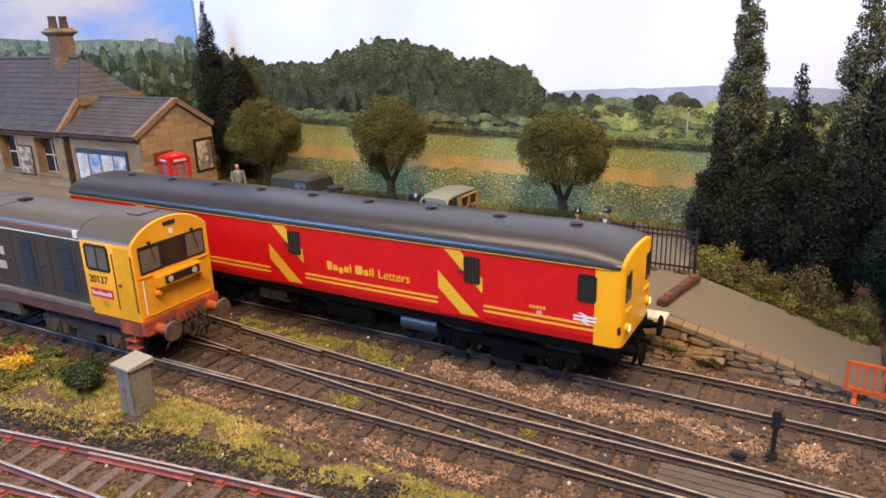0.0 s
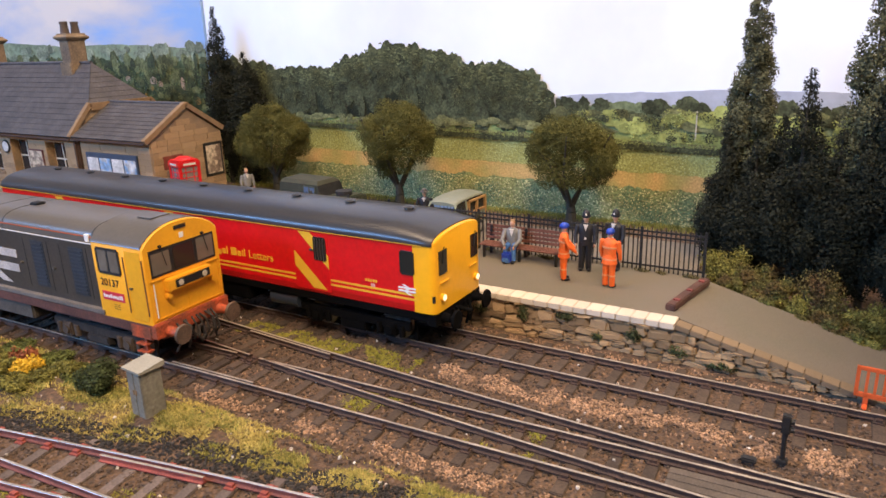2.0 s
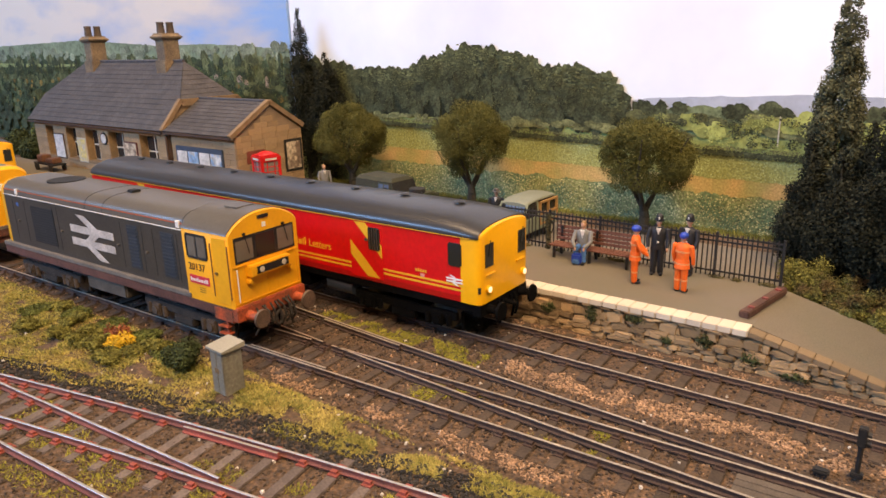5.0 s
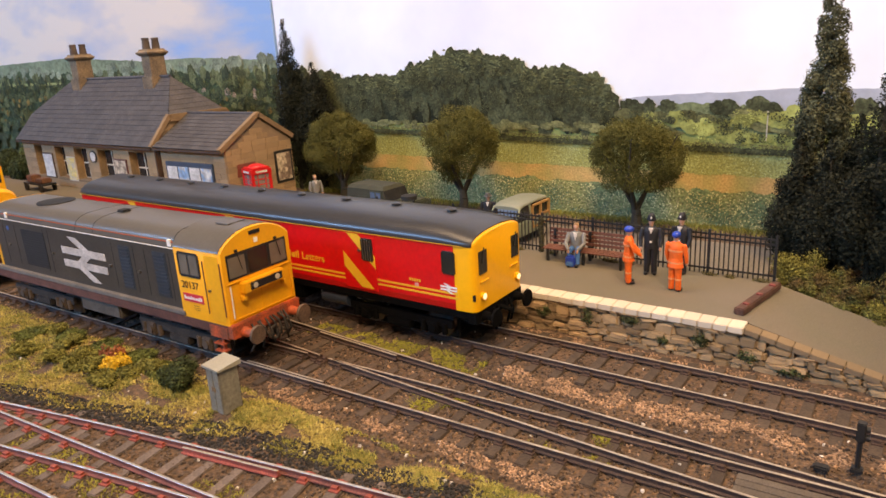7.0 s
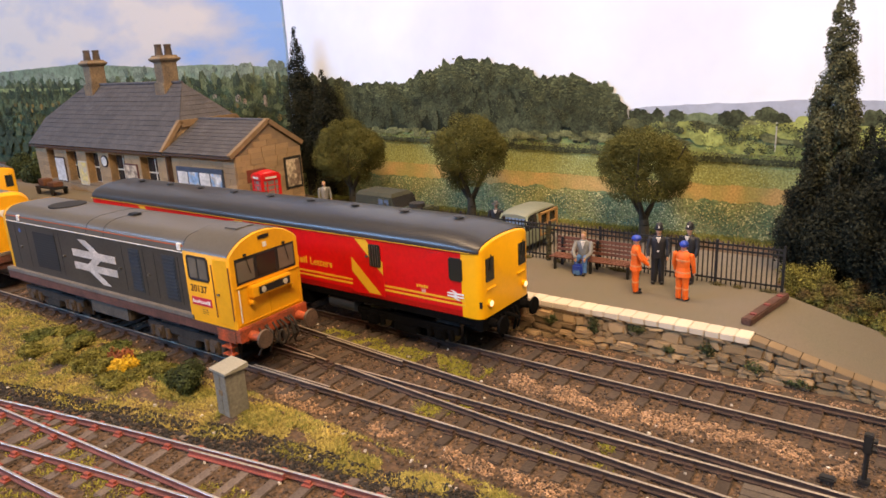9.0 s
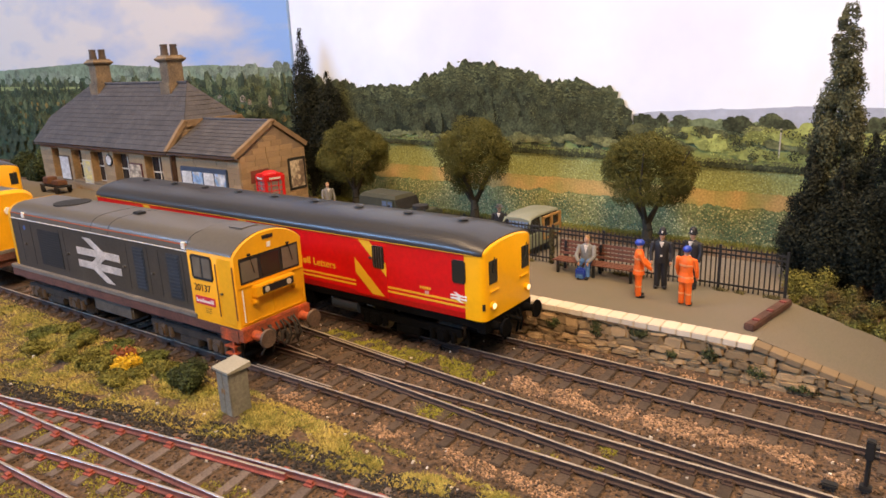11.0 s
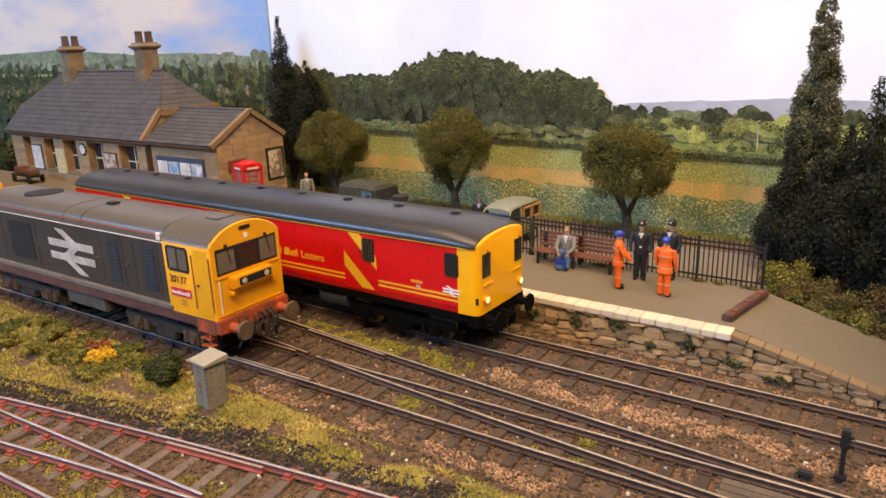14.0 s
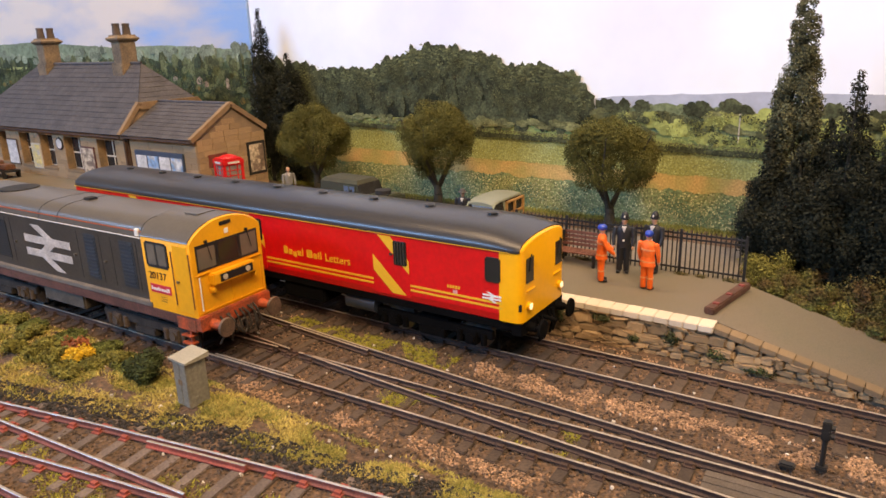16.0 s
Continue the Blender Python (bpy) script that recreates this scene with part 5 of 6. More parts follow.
STEEL = mat("wheel_steel", (0.25, 0.24, 0.23), 0.35, 0.9, vary=0.3)
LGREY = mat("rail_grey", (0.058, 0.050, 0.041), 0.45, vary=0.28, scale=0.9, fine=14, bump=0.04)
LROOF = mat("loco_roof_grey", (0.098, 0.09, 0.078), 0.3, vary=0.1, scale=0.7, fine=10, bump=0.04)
LYEL = mat("weathered_yellow", (0.85, 0.42, 0.012), 0.42, vary=0.05, scale=0.7, fine=10, bump=0.02, colour2=(0.74, 0.35, 0.014))
BEAM = mat("buffer_beam_red", (0.55, 0.09, 0.025), 0.6, vary=0.35, scale=2, fine=16, bump=0.08, colour2=(0.2, 0.06, 0.03))
SOLE = mat("solebar_brown", (0.14, 0.055, 0.04), 0.7, vary=0.4, bump=0.1)
BOGIE = mat("bogie_dirt", (0.034, 0.027, 0.022), 0.75, vary=0.5, scale=3, fine=20, bump=0.2)
ORANGE = mat("cantrail_orange", (0.4, 0.09, 0.03), 0.5, vary=0.1, bump=0)
LOUVRE = mat("louvre_blue_grey", (0.035, 0.045, 0.06), 0.5, vary=0.3, bump=0.05)
REDLAB = mat("red_label", (0.6, 0.03, 0.06), 0.45, vary=0.1, bump=0)
BLACK = mat("matt_black", (0.012, 0.012, 0.012), 0.6, vary=0.3, bump=0.05)
LAMP = mat("lamp_lens", (1.0, 0.82, 0.5), 0.2, vary=0.0, bump=0, emit=0.9)
PALE = mat("cab_interior", (0.35, 0.26, 0.2), 0.7, vary=0.3)


def lettering(text, size, material, parent, m, name="lettering", label=""):
    cu = bpy.data.curves.new(name, "FONT")
    cu.body, cu.size, cu.extrude = text, size * K, 0.004 * K
    cu.offset = 0.004 * size * K
    tmp = bpy.data.objects.new(name, cu)
    scene.collection.objects.link(tmp)
    me = bpy.data.meshes.new_from_object(tmp.evaluated_get(bpy.context.evaluated_depsgraph_get()))
    bpy.data.objects.remove(tmp)
    me.materials.clear()
    me.materials.append(material)
    ob = new(name, me)
    ob.parent = parent
    ob.matrix_local = m
    if label:
        tagged(ob, label)
    return ob


def double_arrow(bm, cx, y, cz, w, h, skew=1.0):
    """The railway's double arrow as plain slanted bars: two level bars and three diagonals."""
    t = h * 0.17
    for s in (1, -1):
        box(bm, cx - w / 2, y, cz + s * h * 0.155 - t / 2, cx + w / 2, y + 0.01, cz + s * h * 0.155 + t / 2)
    def bar(xa, za, xb, zb, k):
        quad(bm, (xa - k, y - 0.002, za), (xa + k, y - 0.002, za), (xb + k, y - 0.002, zb), (xb - k, y - 0.002, zb))
    k = w * 0.1
    bar(cx - w * 0.22, cz + h * 0.5, cx + w * 0.14, cz + h * 0.155, k)
    bar(cx + w * 0.14, cz + h * 0.155, cx - w * 0.14, cz - h * 0.155, k)
    bar(cx - w * 0.14, cz - h * 0.155, cx + w * 0.22, cz - h * 0.5, k)


def wheelset(parent, x, r, name="wheel"):
    for y in (-0.63, 0.63):
        bm = bm_new()
        cyl(bm, (x, y - 0.07, r), (x, y + 0.07, r), r, n=24)
        cyl(bm, (x, y - 0.1, r), (x, y + 0.1, r), r * 0.35, n=12)
        part(name, bm, STEEL, parent, smooth=True)


def bogie(parent, x, wheelbase, r, half=1.0, m=None):
    b, boxes = bm_new(), []
    for s in (-1, 1):
        y = s * half
        box(b, x - wheelbase / 2 - 0.65, y - 0.07, r + 0.02, x + wheelbase / 2 + 0.65, y + 0.07, r + 0.27, 0.02)
        for dx in (-wheelbase / 2, wheelbase / 2):
            gear = bm_new()
            boxes.append(gear)
            box(gear, x + dx - 0.19, y - 0.15, r - 0.2, x + dx + 0.19, y + 0.15, r + 0.2, 0.03)
            cyl(gear, (x + dx, y - 0.2, r), (x + dx, y + 0.2, r), 0.13)
            for k in (-0.38, 0.38):
                cyl(gear, (x + dx + k, y - s * -0.06, r - 0.16), (x + dx + k, y - s * -0.06, r + 0.16), 0.09)
        box(b, x - 0.45, y - 0.12, r - 0.22, x + 0.45, y + 0.12, r + 0.02, 0.03)
        for dx in (-0.25, 0.0, 0.25):
            cyl(b, (x + dx, y - s * 0.02, r - 0.2), (x + dx, y - s * 0.02, r + 0.1), 0.1)
        cyl(b, (x - wheelbase / 2 - 0.7, y * 0.8, r + 0.25), (x - wheelbase / 2 - 0.7, y * 0.8, r - 0.3), 0.05)
        cyl(b, (x + wheelbase / 2 + 0.7, y * 0.8, r + 0.25), (x + wheelbase / 2 + 0.7, y * 0.8, r - 0.3), 0.05)
    box(b, x - 0.5, -half, r, x + 0.5, half, r + 0.3)
    p = part("bogie", b, m or BOGIE, parent, "black bogie frame" if m else "dirty dark brown bogie frame")
    for gear in boxes:
        part("axle_box", gear, m or mat("axlebox_rust", (0.085, 0.06, 0.042), 0.75, vary=0.4, scale=4, bump=0.15), p, "black axle box" if m else "rusty axle box with springs")
    for dx in (-wheelbase / 2, wheelbase / 2):
        wheelset(p, x + dx, r)


def buffers(parent, x, s, z, mats):
    for y in (-0.87, 0.87):
        bm = bm_new()
        cyl(bm, (x, y, z), (x + s * 0.34, y, z), 0.15, 0.11, n=16)
        cyl(bm, (x + s * 0.3, y, z), (x + s * 0.52, y, z), 0.075, n=12)
        b = part("buffer", bm, mats[0], parent, smooth=True)
        bm = bm_new()
        cyl(bm, (x + s * 0.5, y, z), (x + s * 0.56, y, z), 0.27, 0.25, n=24)
        part("buffer_head", bm, mats[1], b, "rusty round buffer head", smooth=True)


def arch_profile(half, z0, z1, rise, n=26, power=0.5):
    """Upright sides, tight shoulders and an evenly arched roof."""
    pts = [(-half, z0), (-half, z1)]
    for i in range(1, n):
        u = -math.cos(math.pi * i / n)
        pts.append((half * u, z1 + rise * (1 - abs(u) ** 2.2) ** power))
    return pts + [(half, z1), (half, z0)]


def mail_car():
    """Origin at rail level under the middle of its front end; the body runs towards -x."""
    L, Hf, z0, z1, rise = 19.7, 1.31, 1.2, 3.11, 0.53
    car = thing("parcels_railcar", -9.6, 20.81, 0, "red and yellow parcels railcar with dark grey roof", "railcar")
    bm = bm_new()
    rings = []
    for x, k in ((-L, 0.985), (-L + 0.25, 1.0), (-0.62, 1.0)):
        rings.append([(x, y, z) for y, z in ((-Hf * k + 0.06, z0), (-Hf * k, z0 + 0.2), (-Hf * k, z1), (Hf * k, z1), (Hf * k, z0 + 0.2), (Hf * k - 0.06, z0))])
    loft(bm, rings)
    body = part("body", bm, RED, car)
    # yellow bowed end
    bm = bm_new()
    rings = []
    for x, k, h in ((-0.62, 1.001, 0.8), (-0.24, 1.0, 0.62), (-0.12, 0.985, 0.55), (-0.04, 0.95, 0.5), (0.0, 0.9, 0.47), (0.02, 0.8, 0.43)):
        top = arch_profile(Hf * k, z0 + 0.02, z1, rise * h)
        rings.append([(x, y, z) for y, z in top])
    loft(bm, rings)
    end = part("cab_end", bm, YEL, car, "bright yellow rounded cab end", smooth=True)
    # roof
    bm = bm_new()
    rings = []
    for x, k, h in ((-L - 0.03, 0.97, 0.9), (-L + 0.25, 1.0, 1.0), (-1.9, 1.0, 1.0), (-1.2, 1.0, 0.97), (-0.75, 1.0, 0.88), (-0.3, 1.0, 0.69), (-0.13, 0.985, 0.59), (-0.06, 0.965, 0.54)):
        pr = arch_profile(Hf * k + 0.035, z1 - 0.02, z1 + 0.015, rise * h)
        rings.append([(x, y, z) for y, z in pr])
    loft(bm, rings)
    part("roof", bm, ROOF, car, "dark grey domed roof", smooth=True)
    bm = bm_new()
    box(bm, -L, -Hf - 0.04, z1 - 0.028, -0.3, -Hf - 0.0, z1 - 0.012)
    part("gutter", bm, GOLD, car, "thin gold cantrail line")
    for i in range(9):
        bm = bm_new()
        cyl(bm, (-1.55 - i * 2.05, 0.05, z1 + rise - 0.02), (-1.55 - i * 2.05, 0.05, z1 + rise + 0.07), 0.15, 0.12, n=14)
        cyl(bm, (-1.55 - i * 2.05, 0.05, z1 + rise + 0.06), (-1.55 - i * 2.05, 0.05, z1 + rise + 0.1), 0.18, 0.1, n=14)
        part("roof_vent", bm, ROOF, car, smooth=True)
    y = -Hf
    # lining: two gold lines, cut at the doors
    doors = [(-10.42, -9.1), (-4.72, -3.42), (-16.4, -15.1)]
    spans = [(-L + 0.7, -16.4), (-15.1, -10.42), (-9.1, -4.72), (-3.42, -0.52)]
    for z in (1.53, 1.66):
        for a, b in spans:
            bm = bm_new()
            box(bm, a, y - 0.006, z, b, y + 0.01, z + 0.06)
            part("lining", bm, GOLD, body)
    for a, b in doors:
        bm = bm_new()
        box(bm, a, y - 0.012, z0 + 0.1, b, y + 0.02, z1 - 0.05, 0.01)
        d = part("sliding_door", bm, RED, car)
        yy = y - 0.02
        bm = bm_new()
        w = b - a
        za, zb, zc = z0 + 0.17, 2.45, z1 - 0.07
        quad(bm, (a + 0.03, yy, 2.45), (a + 0.03, yy, 1.98), (a + w * 0.52, yy, za), (a + w * 0.9, yy, za))
        part("diagonal_stripe", bm, GOLD, d, "yellow diagonal stripe")
        bm = bm_new()
        quad(bm, (a + w * 0.17, yy, zc), (a + w * 0.99, yy, 2.0), (a + w * 0.99, yy, 2.4), (a + w * 0.52, yy, zc))
        part("diagonal_stripe", bm, GOLD, d, "yellow diagonal stripe")
        bm = bm_new()
        box(bm, a + w * 0.6, yy - 0.02, 2.24, a + w * 0.94, yy + 0.01, 2.93, 0.03)
        win = part("door_window", bm, glass(), d, "dark barred window")
        for i in range(4):
            bm = bm_new()
            cyl(bm, (a + w * (0.66 + i * 0.075), yy - 0.035, 2.27), (a + w * (0.66 + i * 0.075), yy - 0.035, 2.9), 0.013, n=6)
            part("window_bar", bm, STEEL, win)
        bm = bm_new()
        box(bm, a + w * 0.49, yy - 0.05, 2.5, a + w * 0.58, yy, 2.56, 0.015)
        part("door_handle", bm, STEEL, d, "small silver handle")
    bm = bm_new()
    box(bm, -1.02, y - 0.02, 2.24, -0.58, y + 0.01, 2.9, 0.04)
    part("side_window", bm, glass(), car, "dark cab side window", smooth=True)
    bm = bm_new()
    double_arrow(bm, -0.83, y - 0.015, 1.82, 0.55, 0.28)
    part("double_arrow_emblem", bm, WHITE, car, "white double arrow emblem")
    bm = bm_new()
    for i in range(5):
        box(bm, -2.2 + i * 0.085, y - 0.006, 1.86, -2.14 + i * 0.085, y + 0.01, 1.94)
    part("number_bars", bm, GOLD, car)
    bm = bm_new()
    box(bm, -2.02, y - 0.006, 1.66 + 0.06, -1.88, y + 0.01, 1.82)
    part("data_panel", bm, mat("pink_panel", (0.75, 0.35, 0.33), 0.5, bump=0), car)
    # the two words of the maker of letters' name as plain bars, the third word lettered
    bm = bm_new()
    x = -8.28
    for w, tall in ((0.17, 0.27), (0.15, 0.18), (0.15, 0.12), (0.15, 0.18), (0.05, 0.29), (0, 0), (0.24, 0.27), (0.15, 0.18), (0.05, 0.25), (0.05, 0.29)):
        if not w:
            x += 0.1
            continue
        zb = 1.94 if tall != 0.12 else 1.89
        box(bm, x, y - 0.006, zb - (x + 8.28) * 0.0, x + w, y + 0.01, zb + max(tall, 0.18) * 0.92, 0.02)
        x += w + 0.04
    part("brand_bars", bm, GOLD, car, "gold bars in place of a brand name")
    lettering("Letters", 0.35, GOLD, car, P(x + 0.1, y - 0.012, 1.94) @ pose(0, 0, 0, 90, 0, 0), label="gold lettering on the red side")
    # end windows, lamps, fittings
    def on_end(yv):
        k = abs(yv) / Hf
        return 0.025 - 0.5 * max(0, k - 0.8) ** 2
    for yv in (-0.87, 0.87):
        bm = bm_new()
        box(bm, -0.16, yv - 0.25, 2.2, on_end(yv) + 0.016, yv + 0.25, 2.95, 0.05)
        w = part("end_window", bm, glass(), car, "dark cab window with wiper", smooth=True)
        bm = bm_new()
        cyl(bm, (on_end(yv) + 0.03, yv + 0.04, 2.98), (on_end(yv) + 0.03, yv - 0.05, 2.55), 0.015, n=6)
        part("wiper", bm, BLACK, w)
    for yv in (-0.94, 0.94):
        bm = bm_new()
        cyl(bm, (-0.1, yv, 1.62), (0.1, yv, 1.62), 0.11, n=16)
        h = part("headlamp", bm, YEL, car, smooth=True)
        bm = bm_new()
        cyl(bm, (0.09, yv, 1.62), (0.115, yv, 1.62), 0.085, n=16)
        part("lens", bm, LAMP, h, "glowing warm white lamp lens")
    bm = bm_new()
    box(bm, -0.22, -1.27, 1.52, -0.02, -1.12, 1.74, 0.02)
    part("jumper_socket", bm, BLACK, car)
    bm = bm_new()
    for yv in (-0.8, 0.8):
        box(bm, -0.02, yv - 0.24, 2.0, 0.06, yv + 0.2, 2.05, 0.01)
    part("handrail", bm, YEL, car)
    # underframe
    bm = bm_new()
    box(bm, -L + 0.1, -1.22, 0.95, -0.12, 1.22, 1.22, 0.02)
    box(bm, -0.3, -1.25, 0.85, 0.0, 1.25, 1.22, 0.02)
    part("underframe", bm, UNDER, car)
    for x0, x1, z, yv in ((-8.6, -6.9, 0.45, -1.15), (-11.5, -9.6, 0.5, -1.1), (-13.5, -12.2, 0.42, -1.15)):
        bm = bm_new()
        box(bm, x0, yv, z, x1, yv + 0.9, 1.0, 0.05)
        part("equipment_box", bm, UNDER, car)
    bm = bm_new()
    cyl(bm, (-6.0, -0.95, 0.72), (-4.9, -0.95, 0.72), 0.24, n=18)
    part("air_tank", bm, mat("tank_blue_grey", (0.03, 0.04, 0.06), 0.35, vary=0.2), car, smooth=True)
    bm = bm_new()
    for i in range(9):
        box(bm, -11.1 + i * 0.12, -1.19, 0.62, -11.02 + i * 0.12, -1.12, 0.92, 0.01)
    box(bm, -11.15, -1.16, 0.6, -9.95, -1.1, 0.65)
    part("battery_rack", bm, STEEL, car)
    for xb in (-2.9, -L + 2.9):
        bogie(car, xb, 2.6, 0.46, 1.02, UNDER)
    buffers(car, -0.12, 1, 1.02, (UNDER, UNDER))
    bm = bm_new()
    cyl(bm, (0, 0, 1.0), (0.4, 0, 0.95), 0.06)
    for yv in (-0.4, -0.2, 0.25, 0.45):
        cyl(bm, (0.03, yv, 1.1), (0.16, yv, 0.75), 0.04, n=8)
        cyl(bm, (0.16, yv, 0.75), (0.08, yv, 0.45), 0.04, n=8)
    part("coupling", bm, UNDER, car)
    return car


def locomotive(x, y, rz):
    """Origin at rail level under the cab front; the hood runs towards -x."""
    loco = thing("diesel_locomotive", x, y, 0, "weathered grey diesel locomotive with yellow cab and double arrow", "locomotive", "coupled diesel locomotives", rz)
    Lc, Ln, hc, hh = 1.95, 12.75, 1.24, 1.13
    ze, zb = 3.32, 1.45
    # hood with rounded shoulders
    prof = [(-hh, zb), (-hh, 3.2)]
    for i in range(0, 13):
        a = math.pi * (1 - i / 12)
        c = math.cos(a)
        prof.append((hh * math.copysign(abs(c) ** 0.55, c) * 0.995, 3.24 + 0.53 * math.sin(a) ** 0.75))
    prof += [(hh, 3.2), (hh, zb)]
    bm = bm_new()
    side = [p for p in prof if p[1] <= 3.21]
    loft(bm, [[(xx, yy, z) for yy, z in ((-hh, zb), (-hh, 3.22), (hh, 3.22), (hh, zb))] for xx in (-Ln + 0.3, -Lc)])
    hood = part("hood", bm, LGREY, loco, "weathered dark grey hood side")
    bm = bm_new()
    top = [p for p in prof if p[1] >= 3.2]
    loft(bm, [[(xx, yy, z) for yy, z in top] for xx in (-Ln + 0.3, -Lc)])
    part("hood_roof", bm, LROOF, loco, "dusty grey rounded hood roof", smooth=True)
    bm = bm_new()
    rings = [[(xx, yy * k, zb + (z - zb) * kz) for yy, z in prof] for xx, k, kz in ((-Ln + 0.31, 1.004, 1.003), (-Ln + 0.1, 0.99, 0.99), (-Ln, 0.93, 0.95))]
    loft(bm, rings)
    nose = part("nose_end", bm, LYEL, loco, "yellow nose end", smooth=True)
    for yy in (-0.7, 0.0, 0.7):
        bm = bm_new()
        cyl(bm, (-Ln - 0.06, yy, 3.0), (-Ln + 0.05, yy, 3.0), 0.14, n=16)
        part("marker_lamp", bm, WHITE, nose, smooth=True)
    for z, m, t in ((3.245, WHITE, 0.018), (3.42, ORANGE, 0.03)):
        yy = -hh - 0.012 if z < 3.3 else -hh * 0.985
        bm = bm_new()
        box(bm, -Ln + 0.3, yy, z, -Lc, yy + 0.06, z + t)
        part("cantrail_line", bm, m, hood)
    for xx in (-7.1, -6.1, -2.1):
        bm = bm_new()
        loft(bm, [[(xv, yy * 1.004, z + 0.006) for yy, z in top] for xv in (xx, xx + 0.025)])
        part("roof_seam", bm, BLACK, hood)
    bm = bm_new()
    cyl(bm, (-10.1, 0, 3.72), (-10.1, 0, 3.79), 0.62, n=28)
    part("roof_fan", bm, BLACK, loco, "dark round roof fan", smooth=True)
    bm = bm_new()
    box(bm, -6.1, -0.2, 3.74, -5.75, 0.1, 3.84, 0.03)
    part("exhaust", bm, BLACK, loco)
    # grilles and doors in the hood side
    bm = bm_new()
    box(bm, -10.65, -hh - 0.012, 1.72, -9.15, -hh + 0.02, 3.0, 0.01)
    g = part("radiator_grille", bm, BLACK, loco, "dark radiator grille")
    for i in range(14):
        bm = bm_new()
        box(bm, -10.62, -hh - 0.018, 1.76 + i * 0.088, -9.18, -hh, 1.79 + i * 0.088)
        part("slat", bm, mat("grille_slat", (0.03, 0.026, 0.022), 0.6), g)
    for x0, x1 in ((-4.85, -4.27), (-3.15, -2.52)):
        bm = bm_new()
        box(bm, x0, -hh - 0.012, 1.7, x1, -hh + 0.02, 3.08, 0.01)
        g = part("louvre", bm, LOUVRE, loco, "blue-grey louvred door")
        for i in range(12):
            bm = bm_new()
            box(bm, x0 + 0.06, -hh - 0.035, 1.76 + i * 0.108, x1 - 0.06, -hh, 1.81 + i * 0.108)
            part("slat", bm, LOUVRE, g)
    for xx in (-11.9, -11.1, -9.2, -8.9, -5.2, -4.1, -3.55, -2.4):
        bm = bm_new()
        box(bm, xx, -hh - 0.006, 1.65, xx + 0.02, -hh + 0.01, 3.12)
        part("door_seam", bm, BLACK, hood)
    for xx in (-8.7, -5.4, -3.9, -11.6):
        bm = bm_new()
        cyl(bm, (xx, -hh - 0.06, 2.35), (xx, -hh, 2.35), 0.04, n=10)
        part("door_handle", bm, STEEL, hood)
    bm = bm_new()
    double_arrow(bm, -6.88, -hh - 0.014, 2.34, 2.5, 1.42)
    part("double_arrow_emblem", bm, mat("faded_white", (0.62, 0.57, 0.53), 0.55, vary=0.3, scale=1.5, bump=0.02), loco, "faded white double arrow emblem")
    for xx, m in ((-11.55, mat("blue_spot", (0.05, 0.12, 0.35), 0.5, bump=0)),):
        bm = bm_new()
        cyl(bm, (xx, -hh - 0.01, 2.95), (xx, -hh + 0.01, 2.95), 0.08, n=14)
        part("blue_spot", bm, m, hood)
    for xx in (-11.6, -2.35):
        bm = bm_new()
        box(bm, xx, -hh - 0.005, 3.3, xx + 0.16, -hh + 0.08, 3.5, 0.005)
        part("warning_flash", bm, WHITE, hood)
    # footplate and solebar
    bm = bm_new()
    box(bm, -Ln - 0.1, -1.27, 1.34, -Lc + 0.1, 1.27, 1.47, 0.015)
    part("footplate", bm, mat("footplate_grey", (0.17, 0.15, 0.13), 0.7, vary=0.3), loco, "dusty grey running plate")
    bm = bm_new()
    box(bm, -Ln - 0.1, -1.25, 1.05, -0.06, 1.25, 1.345, 0.02)
    box(bm, -Ln, -0.9, 0.8, -0.1, 0.9, 1.06)
    part("solebar", bm, SOLE, loco, "rusty brown solebar")
    # cab
    prof_c = arch_profile(hc, zb - 0.15, ze + 0.04, 0.5, 16, 0.8)
    bm = bm_new()
    rings = [[(xx, yy, z) for yy, z in prof_c] for xx in (-Lc, -0.03)]
    rings.append([(0.0, yy * 0.98, z if z < 3 else z - 0.025) for yy, z in prof_c])
    loft(bm, rings)
    cab = part("cab", bm, LYEL, loco, "yellow cab", smooth=True)
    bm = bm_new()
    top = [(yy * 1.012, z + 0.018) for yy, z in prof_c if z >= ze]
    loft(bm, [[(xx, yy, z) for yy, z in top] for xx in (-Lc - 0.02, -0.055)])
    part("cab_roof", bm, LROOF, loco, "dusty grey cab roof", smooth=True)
    bm = bm_new()
    box(bm, -1.2, -0.32, ze + 0.535, -0.65, 0.32, ze + 0.575, 0.02)
    part("roof_hatch", bm, LROOF, loco)
    y = -hc
    bm = bm_new()
    box(bm, -1.8, y - 0.02, 2.56, -0.9, y + 0.02, 3.27, 0.05)
    w = part("cab_side_window", bm, BLACK, cab, "black-framed cab side window", smooth=True)
    for a, b in ((-1.74, -1.38), (-1.32, -0.96)):
        bm = bm_new()
        box(bm, a, y - 0.026, 2.62, b, y, 3.21, 0.02)
        part("pane", bm, mat("dusty_glass", (0.15, 0.135, 0.11), 0.12, vary=0.12, scale=1.0, fine=3, bump=0), w)
    bm = bm_new()
    box(bm, -0.68, y - 0.012, 1.42, -0.1, y + 0.02, 3.28, 0.012)
    d = part("cab_door", bm, LYEL, cab)
    for xx in (-0.74, -0.045):
        bm = bm_new()
        cyl(bm, (xx, y - 0.03, 1.6), (xx, y - 0.03, 3.1), 0.016, n=8)
        part("handrail", bm, SOLE, cab)
    bm = bm_new()
    box(bm, -0.62, y - 0.06, 2.25, -0.54, y, 2.3)
    part("door_handle", bm, STEEL, d)
